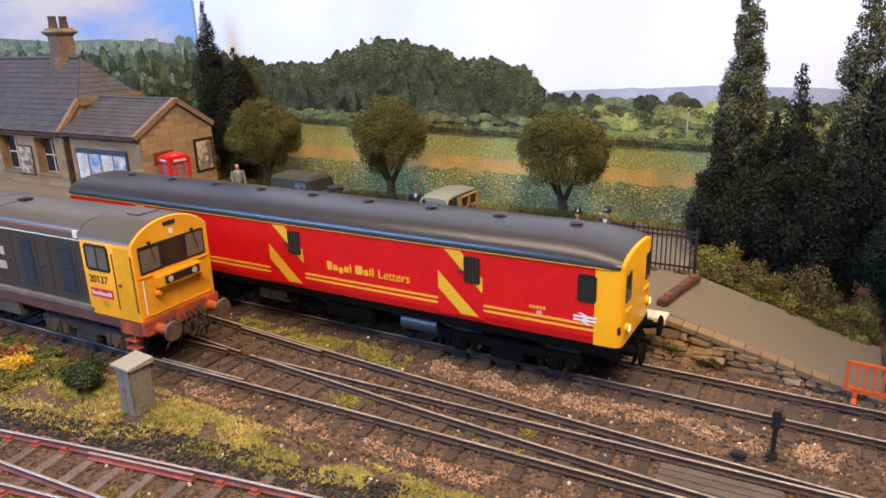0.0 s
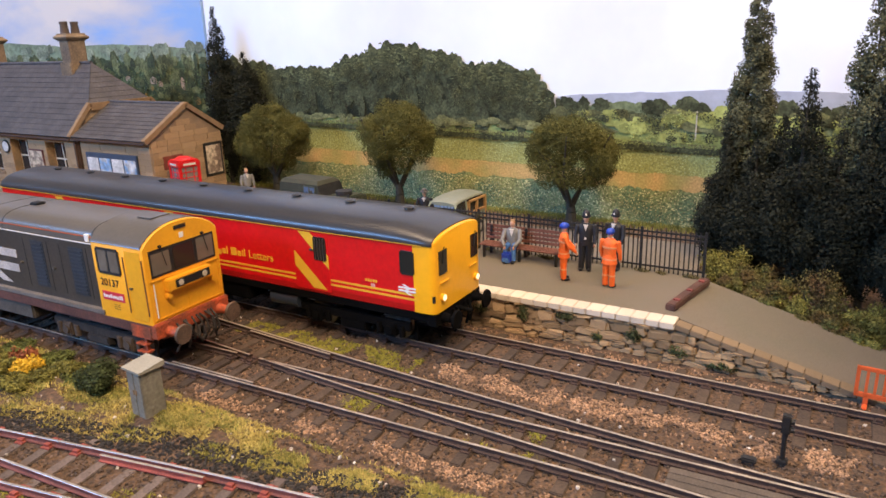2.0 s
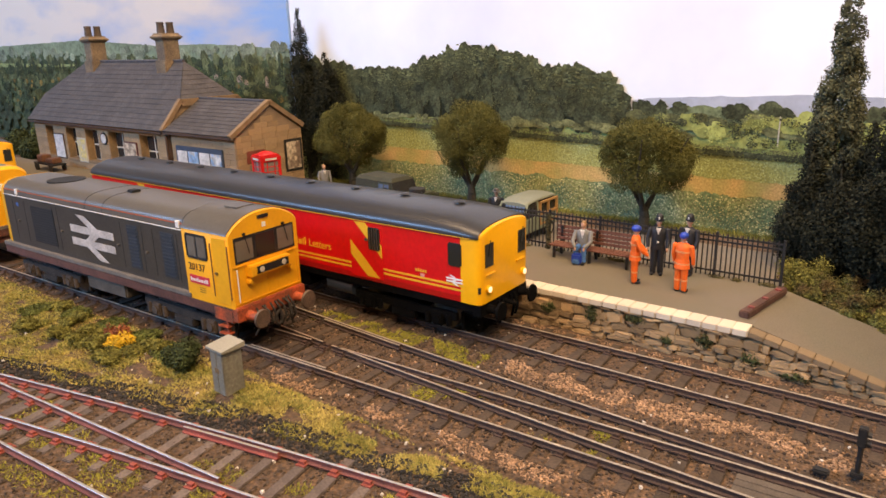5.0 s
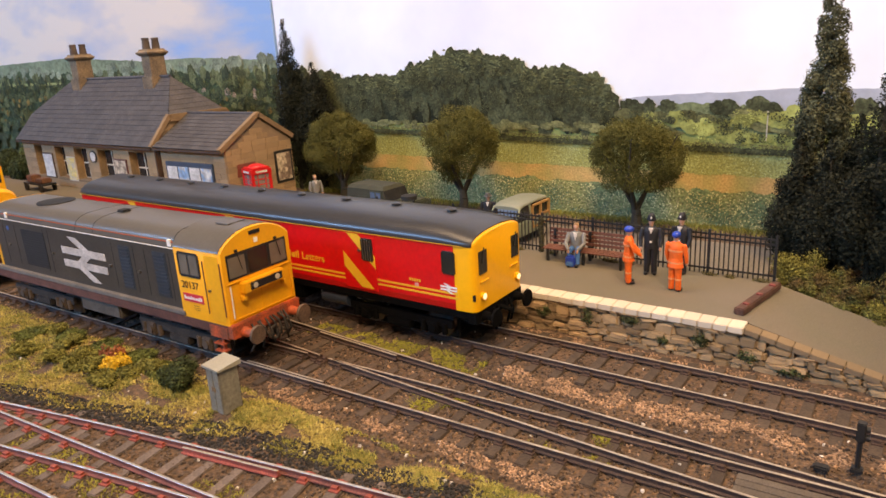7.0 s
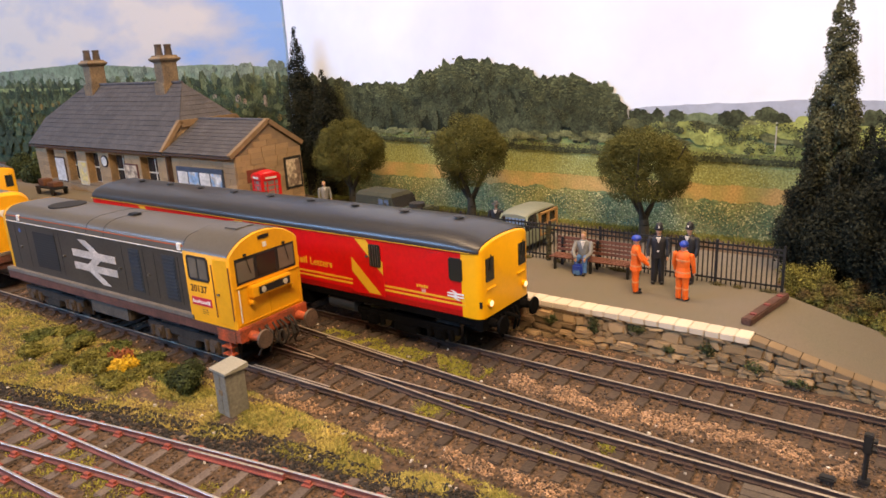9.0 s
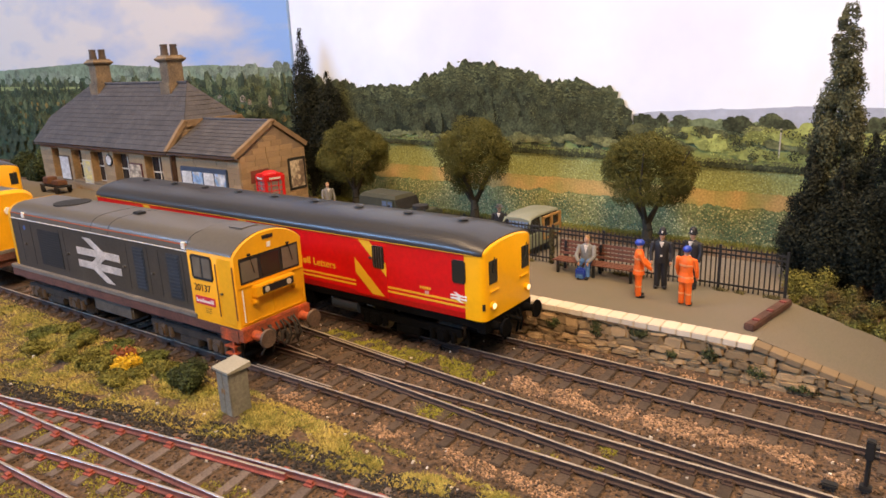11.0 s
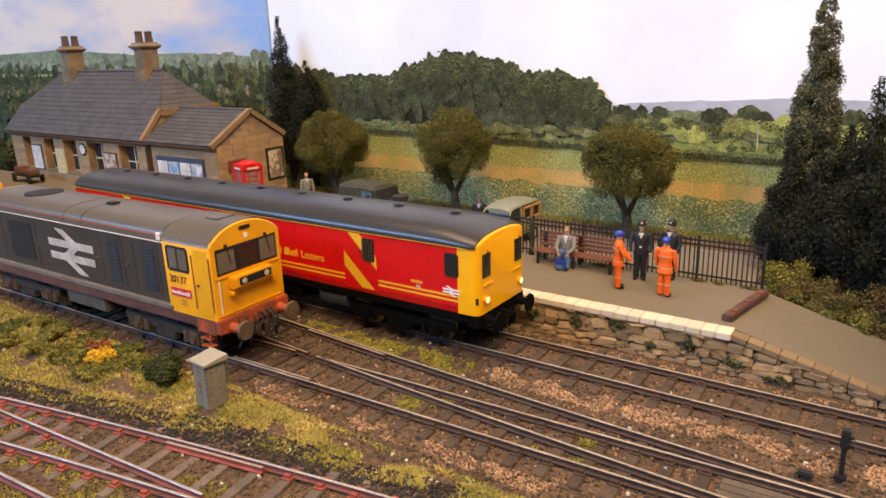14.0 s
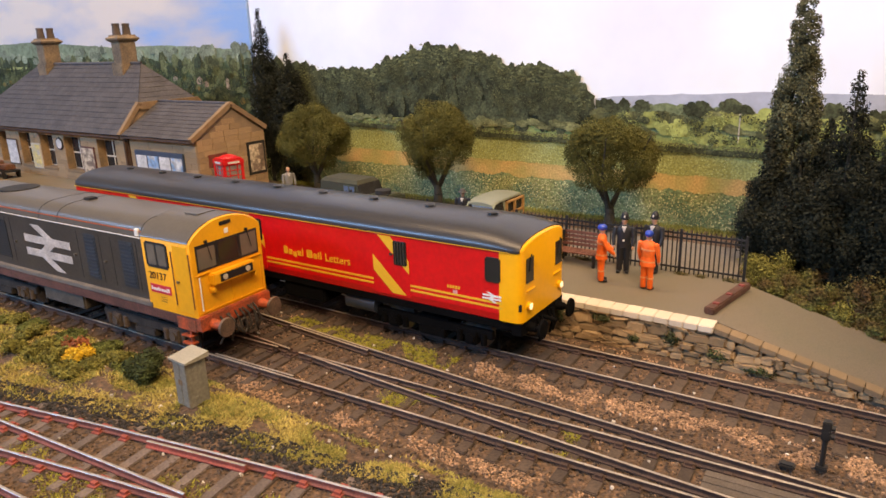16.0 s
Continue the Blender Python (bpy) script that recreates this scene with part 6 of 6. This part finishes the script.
    lettering("20137", 0.29, BLACK, cab, P(-1.8, y - 0.012, 2.22) @ pose(0, 0, 0, 90, 0, 0), label="black running number")
    bm = bm_new()
    box(bm, -1.8, y - 0.014, 1.82, -0.95, y + 0.01, 2.06)
    lab = part("red_label", bm, REDLAB, cab, "red label with white lettering bar")
    bm = bm_new()
    for i in range(11):
        box(bm, -1.76 + i * 0.07, y - 0.02, 1.885, -1.715 + i * 0.07, y - 0.01, 1.96 + (0.035 if i in (0, 4, 9, 10) else 0))
    part("lettering_bars", bm, WHITE, lab)
    bm = bm_new()
    for i in range(3):
        box(bm, -1.42, y - 0.008, 1.6 + i * 0.06, -1.17, y + 0.01, 1.59 + i * 0.06)
    part("data_bars", bm, BLACK, cab)
    # cab front
    bm = bm_new()
    box(bm, -0.05, -1.1, 2.52, 0.012, 1.1, 3.3, 0.03)
    fr = part("windscreen", bm, BLACK, cab, "wide cab front windows", smooth=True)
    bm = bm_new()
    box(bm, 0.0, -1.16, 2.46, 0.035, 1.16, 2.5, 0.008)
    box(bm, 0.0, -1.16, 1.42, 0.03, 1.16, 1.46, 0.008)
    box(bm, 0.0, -0.02, 1.46, 0.02, 0.02, 2.12, 0.006)
    part("beading", bm, LYEL, cab)
    for yy in (-0.72, 0.68):
        bm = bm_new()
        box(bm, 0.0, yy - 0.05, 3.29, 0.06, yy + 0.05, 3.36, 0.015)
        cyl(bm, (0.05, yy, 3.32), (0.05, yy + 0.12, 2.8), 0.012, n=6)
        part("wiper", bm, BLACK, cab, "black windscreen wiper")
    for a, b, m in ((-1.05, -0.42, mat("dusty_glass", (0, 0, 0))), (-0.36, 0.36, glass()), (0.42, 1.05, mat("dusty_glass", (0, 0, 0)))):
        bm = bm_new()
        box(bm, -0.02, a, 2.58, 0.02, b, 3.24 if m is not None and abs(a) < 0.5 else 3.2, 0.03)
        part("pane", bm, m, fr)
    bm = bm_new()
    box(bm, -0.02, -0.75, 2.12, 0.22, 0.72, 2.45, 0.03)
    hb = part("headcode_box", bm, LYEL, cab)
    bm = bm_new()
    box(bm, 0.2, -0.55, 2.17, 0.232, 0.62, 2.41, 0.02)
    pn = part("lamp_panel", bm, BLACK, hb)
    for yy in (-0.38, 0.42):
        bm = bm_new()
        cyl(bm, (0.22, yy, 2.29), (0.25, yy, 2.29), 0.08, n=16)
        part("marker_lamp", bm, mat("lamp_glass", (0.6, 0.55, 0.45), 0.2, bump=0), pn, smooth=True)
    bm = bm_new()
    cyl(bm, (-0.1, 0.0, 3.68), (0.025, 0.0, 3.68), 0.06, n=16)
    box(bm, -0.1, -0.22, 3.6, 0.02, 0.22, 3.76, 0.03)
    part("top_lamp", bm, BLACK, cab)
    bm = bm_new()
    box(bm, -0.01, -0.05, 3.38, 0.012, 0.08, 3.52)
    part("warning_flash", bm, WHITE, cab)
    for yy in (-1.08, 1.08):
        bm = bm_new()
        cyl(bm, (0.05, yy, 1.5), (0.05, yy, 2.42), 0.018, n=8)
        part("handrail", bm, WHITE if yy < 0 else LYEL, cab)
    for yy, z in ((-0.72, 1.92), (0.75, 1.95)):
        bm = bm_new()
        box(bm, 0, yy - 0.06, z, 0.12, yy + 0.06, z + 0.16, 0.02)
        cyl(bm, (0.08, yy, z + 0.08), (0.18, yy, z + 0.08), 0.06)
        part("lamp_bracket", bm, LYEL, cab)
    # buffer beam and gear
    bm = bm_new()
    box(bm, -0.15, -1.25, 0.95, 0.12, 1.25, 1.36, 0.03)
    box(bm, -0.9, -1.26, 0.9, -0.1, -1.1, 1.3, 0.03)
    for z in (0.5, 0.72):
        box(bm, -0.75, -1.28, z, -0.35, -1.05, z + 0.04)
    box(bm, -0.5, -1.2, 0.45, -0.42, -1.12, 1.0)
    bbm = part("buffer_beam", bm, BEAM, loco, "grimy red buffer beam")
    buffers(loco, 0.1, 1, 1.08, (BEAM, mat("rusty_buffer", (0.13, 0.085, 0.06), 0.6, vary=0.4, scale=3)))
    rnd = random.Random(4)
    for i in range(9):
        yy = -0.6 + i * 0.15 + rnd.uniform(-0.05, 0.05)
        bm = bm_new()
        k = rnd.uniform(0.7, 1.2)
        p = [(0.12, yy, 1.2), (0.12 + 0.2 * k, yy + rnd.uniform(-0.08, 0.1), 1.05), (0.12 + 0.26 * k, yy + rnd.uniform(-0.15, 0.15), 0.72), (0.2, yy + rnd.uniform(-0.2, 0.2), 0.36 + rnd.uniform(0, 0.3))]
        for a, b in zip(p, p[1:]):
            cyl(bm, a, b, 0.03, n=8)
        part("hose", bm, BOGIE, loco)
    bm = bm_new()
    for a in range(10):
        t0, t1 = a * 0.628, (a + 1) * 0.628
        cyl(bm, (0.3, 0.12 * math.cos(t0), 0.75 + 0.2 * math.sin(t0)), (0.3, 0.12 * math.cos(t1), 0.75 + 0.2 * math.sin(t1)), 0.04, n=6)
    part("coupling", bm, BOGIE, loco)
    bm = bm_new()
    box(bm, -7.6, -1.15, 0.55, -5.4, 1.15, 1.1, 0.05)
    part("fuel_tank", bm, mat("tank_grey", (0.10, 0.085, 0.07), 0.7, vary=0.4), loco, "grimy box-shaped fuel tank")
    for xb in (-2.6, -10.2):
        bogie(loco, xb, 2.6, 0.52, 1.0)
    return loco


CAR = mail_car()
tagged(copy_thing(CAR, P(-42.6, 20.83, 0)), "parcels railcar with bright yellow end standing further along the platform", "railcar")
LOCO = locomotive(-14.9, 16.74, 1.7)
copy_thing(LOCO, P(-42.9, 15.91, 0, 181.7))


# ---- pieces: sleepers, stones ----
sleepers(MAIN, lambda x: 20.2, 1.257, -34, 9, 0.72, TIE, RUST)
sleepers(YARD, y_loco, 1.257, -30, 9, 0.72, TIE, RUST)
sleepers(YARD, y_branch, 1.257, -21.6, -13.4, 0.72, TIE, RUST)
sleepers(FRONT, lambda x: y_front(x) - GF, GF, -26, 0, 0.78, TIEF, REDCH, long=0.5)
sleepers(FRONT, y_siding, 1.5, -25, -15.2, 0.78, TIEF, REDCH, long=0.5)

rnd = random.Random(5)
# rubble wall under the platform edge, coping stones on top
shapes = []
for i in range(8):
    bm = bm_new()
    g = box(bm, -0.5, -0.5, -0.5, 0.5, 0.5, 0.5)
    bmesh.ops.bevel(bm, geom=list(bm.edges), offset=0.16, segments=2, affect="EDGES")
    for v in bm.verts:
        v.co += Vector((rnd.uniform(-1, 1), rnd.uniform(-1, 1), rnd.uniform(-1, 1))) * 0.1
    me = bpy.data.meshes.new("stone")
    bm.to_mesh(me)
    bm.free()
    me.materials.append(RUBBLE)
    shapes.append(me)


def piece(name, me, parent, x, y, z, sx, sy, sz, ry=0.0):
    o = new(name, me)
    o.parent = parent
    o.matrix_local = Matrix.Translation((K * x, K * y, K * z)) @ Euler((0, radians(ry), 0)).to_matrix().to_4x4() @ Matrix.Diagonal((K * sx, K * sy, K * sz, 1))
    return o


def top_at(x):
    return 0.8 if x < XK else 0.8 - (x - XK) / (XR - XK) * 1.1


z = -0.2
while z < 0.78:
    hgt = rnd.uniform(0.15, 0.33)
    x = -13.0 + rnd.uniform(-0.3, 0)
    while x < XR:
        w = rnd.uniform(0.2, 0.75)
        hh = min(hgt, top_at(x + w / 2) - z)
        if hh > 0.07:
            piece("stone", rnd.choice(shapes), PLAT, x + w / 2, YE + 0.1, z + hh / 2 + rnd.uniform(-0.035, 0.035), w * rnd.uniform(0.92, 1.03), rnd.uniform(0.16, 0.36), hh * rnd.uniform(0.86, 1.05), rnd.uniform(-6, 6))
        x += w
    z += hgt
cope = []
for m in (COPE, COPE2):
    bm = bm_new()
    box(bm, -0.5, -0.5, -0.5, 0.5, 0.5, 0.5)
    bmesh.ops.bevel(bm, geom=list(bm.edges), offset=0.06, segments=2, affect="EDGES")
    me = bpy.data.meshes.new("coping_stone")
    bm.to_mesh(me)
    bm.free()
    me.materials.append(m)
    cope.append(me)
x = -16.0
while x < XK - 0.1:
    w = min(rnd.uniform(0.36, 0.43), XK - x)
    piece("coping_stone", cope[0], PLAT, x + w / 2, YE + 0.22 + rnd.uniform(-0.015, 0.015), ZP - 0.05, w * 0.97, 0.56, 0.17)
    x += w
n = 13
for i in range(n):
    x = XK + (i + 0.5) * (XR - XK) / n
    k = (x - XK) / (XR - XK)
    piece("coping_stone", cope[1], PLAT, x, YE + 0.16, ZP - 0.05 - k * 1.13, (XR - XK) / n * 0.98, 0.4, 0.14, math.degrees(math.atan2(1.13, XR - XK)))

# stone blocks of the building: gable end and fronts
blk = bpy.data.meshes.new("stone_block")
bm = bm_new()
box(bm, -0.5, -0.5, -0.5, 0.5, 0.5, 0.5)
bmesh.ops.bevel(bm, geom=list(bm.edges), offset=0.05, segments=1, affect="EDGES")
bm.to_mesh(blk)
bm.free()
blk.materials.append(STONE)
for c in range(15):
    z = 0.9 + c * 0.29
    y = YW + 0.02 - (0.35 if c % 2 else 0)
    while y < 31.0:
        w = rnd.uniform(0.6, 1.0)
        a, b = max(y, YW + 0.02), min(y + w, 31.0)
        lim = 3.8 + max(0, min((a - YW) * 0.62, (31.0 - b) * 0.66))
        if b - a > 0.12 and z + 0.27 < lim:
            o = piece("stone_block", blk, BLD, X2, (a + b) / 2, z + 0.14, 0.06 + rnd.uniform(0, 0.03), (b - a) * 0.97, 0.275)
        y += w
for xa, xb, top in ((X1 + 0.4, X2 - 0.02, 3.75), (X0 + 0.2, X1 - 0.05, 3.8)):
    for c in range(10):
        z = 0.9 + c * 0.29
        x = xa - (0.4 if c % 2 else 0)
        while x < xb:
            w = rnd.uniform(0.7, 1.25)
            a, b = max(x, xa), min(x + w, xb)
            for l, r in BAYS:
                if z + 0.28 > BZ0 and z < BZ1 - 0.05:
                    if a < l < b:
                        b = l
                    elif l <= a < r:
                        a = min(r, b)
            if b - a > 0.12:
                piece("stone_block", blk, BLD, (a + b) / 2, YW + 0.005, z + 0.14, (b - a) * 0.975, 0.05 + rnd.uniform(0, 0.02), 0.275)
            x += w


# loose ballast and turf, too small to pick apart
def scatter(name, m, place, count, size, seed, label, flat=0.7):
    rnd = random.Random(seed)
    verts, faces = [], []
    for _ in range(count):
        x, y = place(rnd)
        z = ground_z(x, y)
        s = size * rnd.uniform(0.5, 1.5)
        k = len(verts)
        a = rnd.uniform(0, 6.283)
        for i in range(4):
            an = a + i * 1.571 + rnd.uniform(-0.4, 0.4)
            q = s * rnd.uniform(0.7, 1.2)
            verts.append((K * (x + q * math.cos(an)), K * (y + q * math.sin(an)), K * (z - 0.02)))
        for i in range(4):
            an = a + 0.4 + i * 1.571 + rnd.uniform(-0.4, 0.4)
            q = s * rnd.uniform(0.35, 0.75)
            verts.append((K * (x + q * math.cos(an)), K * (y + q * math.sin(an)), K * (z + s * flat * rnd.uniform(0.7, 1.3))))
        faces += [(k + i, k + (i + 1) % 4, k + 4 + (i + 1) % 4, k + 4 + i) for i in range(4)]
        faces.append((k + 4, k + 5, k + 6, k + 7))
    me = bpy.data.meshes.new(name)
    me.from_pydata(verts, [], faces)
    me.materials.append(m)
    return tagged(new(name, me), label, "ballast", kind="stuff")


def turf(name, m, place, count, tall, seed, label):
    rnd = random.Random(seed)
    verts, faces = [], []
    for _ in range(count):
        x, y = place(rnd)
        z = ground_z(x, y) - 0.01
        a = rnd.uniform(0, 6.283)
        w, h, l = 0.017, tall * rnd.uniform(0.4, 1.3), rnd.uniform(0.02, 0.14)
        k = len(verts)
        dx, dy = math.cos(a), math.sin(a)
        verts += [(K * (x - dy * w), K * (y + dx * w), K * z), (K * (x + dy * w), K * (y - dx * w), K * z), (K * (x + dx * l), K * (y + dy * l), K * (z + h))]
        faces.append((k, k + 1, k + 2))
    me = bpy.data.meshes.new(name)
    me.from_pydata(verts, [], faces)
    me.materials.append(m)
    return tagged(new(name, me), label, "grass", kind="stuff")


def rect(x0, x1, y0, y1):
    return lambda r: (r.uniform(x0, x1), r.uniform(y0, y1))


def clumped(x0, x1, y0, y1, cut, f=1.1, seed=0, slant=0.0):
    def pick(r):
        while True:
            x, y = r.uniform(x0, x1), r.uniform(y0, y1)
            y2 = y + slant * (x - x0)
            if noise.noise(Vector((x * f, y2 * f, seed))) > cut:
                return x, y2
    return pick


def track_zone(r):
    return r.uniform(-30, 9), r.choice((r.uniform(14.6, 19.9), r.uniform(15, 22.2)))


BAL = mat("ballast_brown", (0.105, 0.07, 0.046), 0.9, vary=0.3, bump=0, island=0.6)
BALP = mat("ballast_pink", (0.31, 0.19, 0.11), 0.85, vary=0.35, bump=0, island=0.75)
BALW = mat("ballast_white", (0.6, 0.55, 0.48), 0.8, bump=0, island=0.3)
BALD = mat("ballast_black", (0.03, 0.026, 0.023), 0.9, vary=0.3, bump=0, island=0.6)
scatter("ballast_brown", BAL, track_zone, 22000, 0.045, 1, "fine brown ballast between the rails")
scatter("ballast_pink", BALP, clumped(-9, 3, 18.9, 19.7, -0.12, 1.4, 1), 6500, 0.042, 2, "pale pinkish loose ballast between the tracks")
scatter("ballast_pink_near", BALP, clumped(-14.5, -2, 15.25, 15.75, -0.1, 1.2, 2), 3000, 0.036, 3, "pale pinkish loose ballast beside the track")
scatter("ballast_mixed", BALP, track_zone, 3500, 0.04, 4, "scattered pale ballast")
scatter("wall_foot_grit", BALP, rect(-13, 2, 21.75, 22.2), 2600, 0.03, 8, "ochre grit along the foot of the platform wall")
scatter("ballast_white", BALW, lambda r: (r.uniform(-22, 6), r.uniform(10, 21.5)), 260, 0.05, 5, "scattered white stones")
scatter("ballast_black", BALD, lambda r: (lambda x: (x, y_front(x) + r.uniform(0.1, 1.0)))(r.uniform(-26, 2)), 7000, 0.05, 6, "dark cinders beside the front track")
scatter("ballast_front", BAL, lambda r: (lambda x: (x, y_front(x) + r.uniform(-3.5, 0.3)))(r.uniform(-26, 2)), 9000, 0.045, 7, "brown ballast of the front track")
GR1 = mat("grass_straw", (0.40, 0.31, 0.095), 0.9, vary=0.3, scale=0.7, fine=4, bump=0, island=0.4, colour2=(0.28, 0.25, 0.07), spec=0.1)
GR2 = mat("grass_green", (0.22, 0.22, 0.055), 0.9, vary=0.3, scale=0.7, fine=4, bump=0, island=0.4, spec=0.1)
GR3 = mat("moss_yellow", (0.30, 0.28, 0.05), 0.9, vary=0.3, scale=0.7, fine=4, bump=0, island=0.3, spec=0.1)


def bank(r):
    while True:
        x, y = bank_any(r)
        if noise.noise(Vector((x * 1.1, y * 1.6, 21))) > -0.22 + 0.014 * (x + 16) + r.uniform(-0.2, 0.2):
            return x, y


def bank_any(r):
    x = r.uniform(-29, -3)
    lo = y_front(x) + 0.55 + 0.25 * noise.noise(Vector((x * 0.7, 0, 0)))
    hi = 15.0 + 0.2 * noise.noise(Vector((x * 0.9, 4, 0))) - max(0, (x + 9)) * 0.03
    return x, r.uniform(lo, max(lo + 0.1, hi))


def bank_patch(r):
    while True:
        x, y = bank(r)
        if noise.noise(Vector((x * 0.8, y * 0.8, 8))) > 0.0:
            return x, y


turf("lineside_grass", GR1, bank, 60000, 0.065, 11, "straw-coloured static grass on the bank")
turf("lineside_grass_green", GR2, bank_patch, 26000, 0.065, 12, "green static grass on the bank")
turf("moss_between_tracks", GR3, clumped(-15.5, -9.3, 18.75, 19.6, -0.22, 1.3, 3), 9000, 0.07, 13, "yellow-green moss between the tracks")
turf("moss_tufts", GR3, clumped(-10, -4.5, 16.5, 17.7, 0.2, 0.9, 6), 3200, 0.07, 14, "yellow-green moss in the turnout")
turf("moss_front", GR3, clumped(-22, -5, 8.5, 11.9, 0.12, 0.9, 7, 0.1), 9000, 0.07, 15, "yellow-green moss between the front rails")
turf("yard_verge", GR2, rect(-30, -4, 32.4, 34.2), 9000, 0.2, 16, "green crop edge along the field")

# moss and ferns in the joints of the platform wall
foliage("wall_moss", mat("wall_moss_green", (0.07, 0.085, 0.025), 0.9, vary=0.4, bump=0, island=0.4), PLAT,
        [(x, YE - 0.02, z, w, 0.1, h) for x, z, w, h in ((-9.0, 0.45, 0.28, 0.2), (-7.6, 0.5, 0.22, 0.3), (-6.3, 0.62, 0.35, 0.14), (-4.4, 0.4, 0.25, 0.25), (-3.2, 0.2, 0.3, 0.2), (-2.2, 0.0, 0.45, 0.14), (-5.4, 0.2, 0.2, 0.15))],
        2600, 0.03, 71, 0.2, "dark green moss on the wall")
foliage("fence_weeds", mat("weed_olive", (0.15, 0.13, 0.05), 0.9, vary=0.4, bump=0, island=0.4), PLAT,
        [(x, 26.1, ZP + 0.03, w, 0.12, 0.09) for x, w in ((-11.9, 0.2), (-10.6, 0.25), (-7.7, 0.12), (-5.2, 0.28), (-4.6, 0.2), (-8.4, 0.5), (-3.7, 0.3))],
        2600, 0.022, 72, 0.2, "dry olive weeds at the foot of the railings")
IVY = thing("ivy", -11.05, 26.15, ZP, "dry ivy climbing a post of the black railings", "plant")
bm = bm_new()
for k in range(3):
    cyl(bm, (0.05 * k - 0.05, 0, 0), (0.03 * k - 0.06, 0, 1.25), 0.015, 0.008, n=5)
part("stems", bm, BARK, IVY)
foliage("leaves", mat("ivy_leaf", (0.10, 0.085, 0.035), 0.85, vary=0.4, bump=0, island=0.4), IVY,
        [(0.03 * math.sin(k), 0, 0.1 + 0.16 * k, 0.11, 0.09, 0.13) for k in range(8)], 900, 0.028, 73, 0.2)
CROSS = thing("crossing_board", -1.2, 17.25, -0.1, "grey timber crossing boards between the rails", "boards", rz=2)
for i in range(3):
    bm = bm_new()
    box(bm, -1.1, -0.32 + i * 0.22, -0.08, 1.1, -0.12 + i * 0.22, 0.04, 0.01)
    part("plank", bm, mat("crossing_timber", (0.10, 0.08, 0.062), 0.85, vary=0.3, bump=0.2, random_obj=0.15), CROSS)


def motions():
    rows = [(0, 5.83), (0.5, 4.44), (1, 3.09), (1.5, 1.76), (2, 0.74), (2.5, 0.17), (3, 0.02), (3.5, 0), (8, 0), (12.5, 0),
            (13, 0.07), (13.5, 0.2), (14, 0.42), (14.5, 0.73), (15, 1.12), (15.5, 1.6), (16, 2.19)]
    walk(CAR, [(t, P(-9.6 + d, 20.81, 0)) for t, d in rows])


motions()
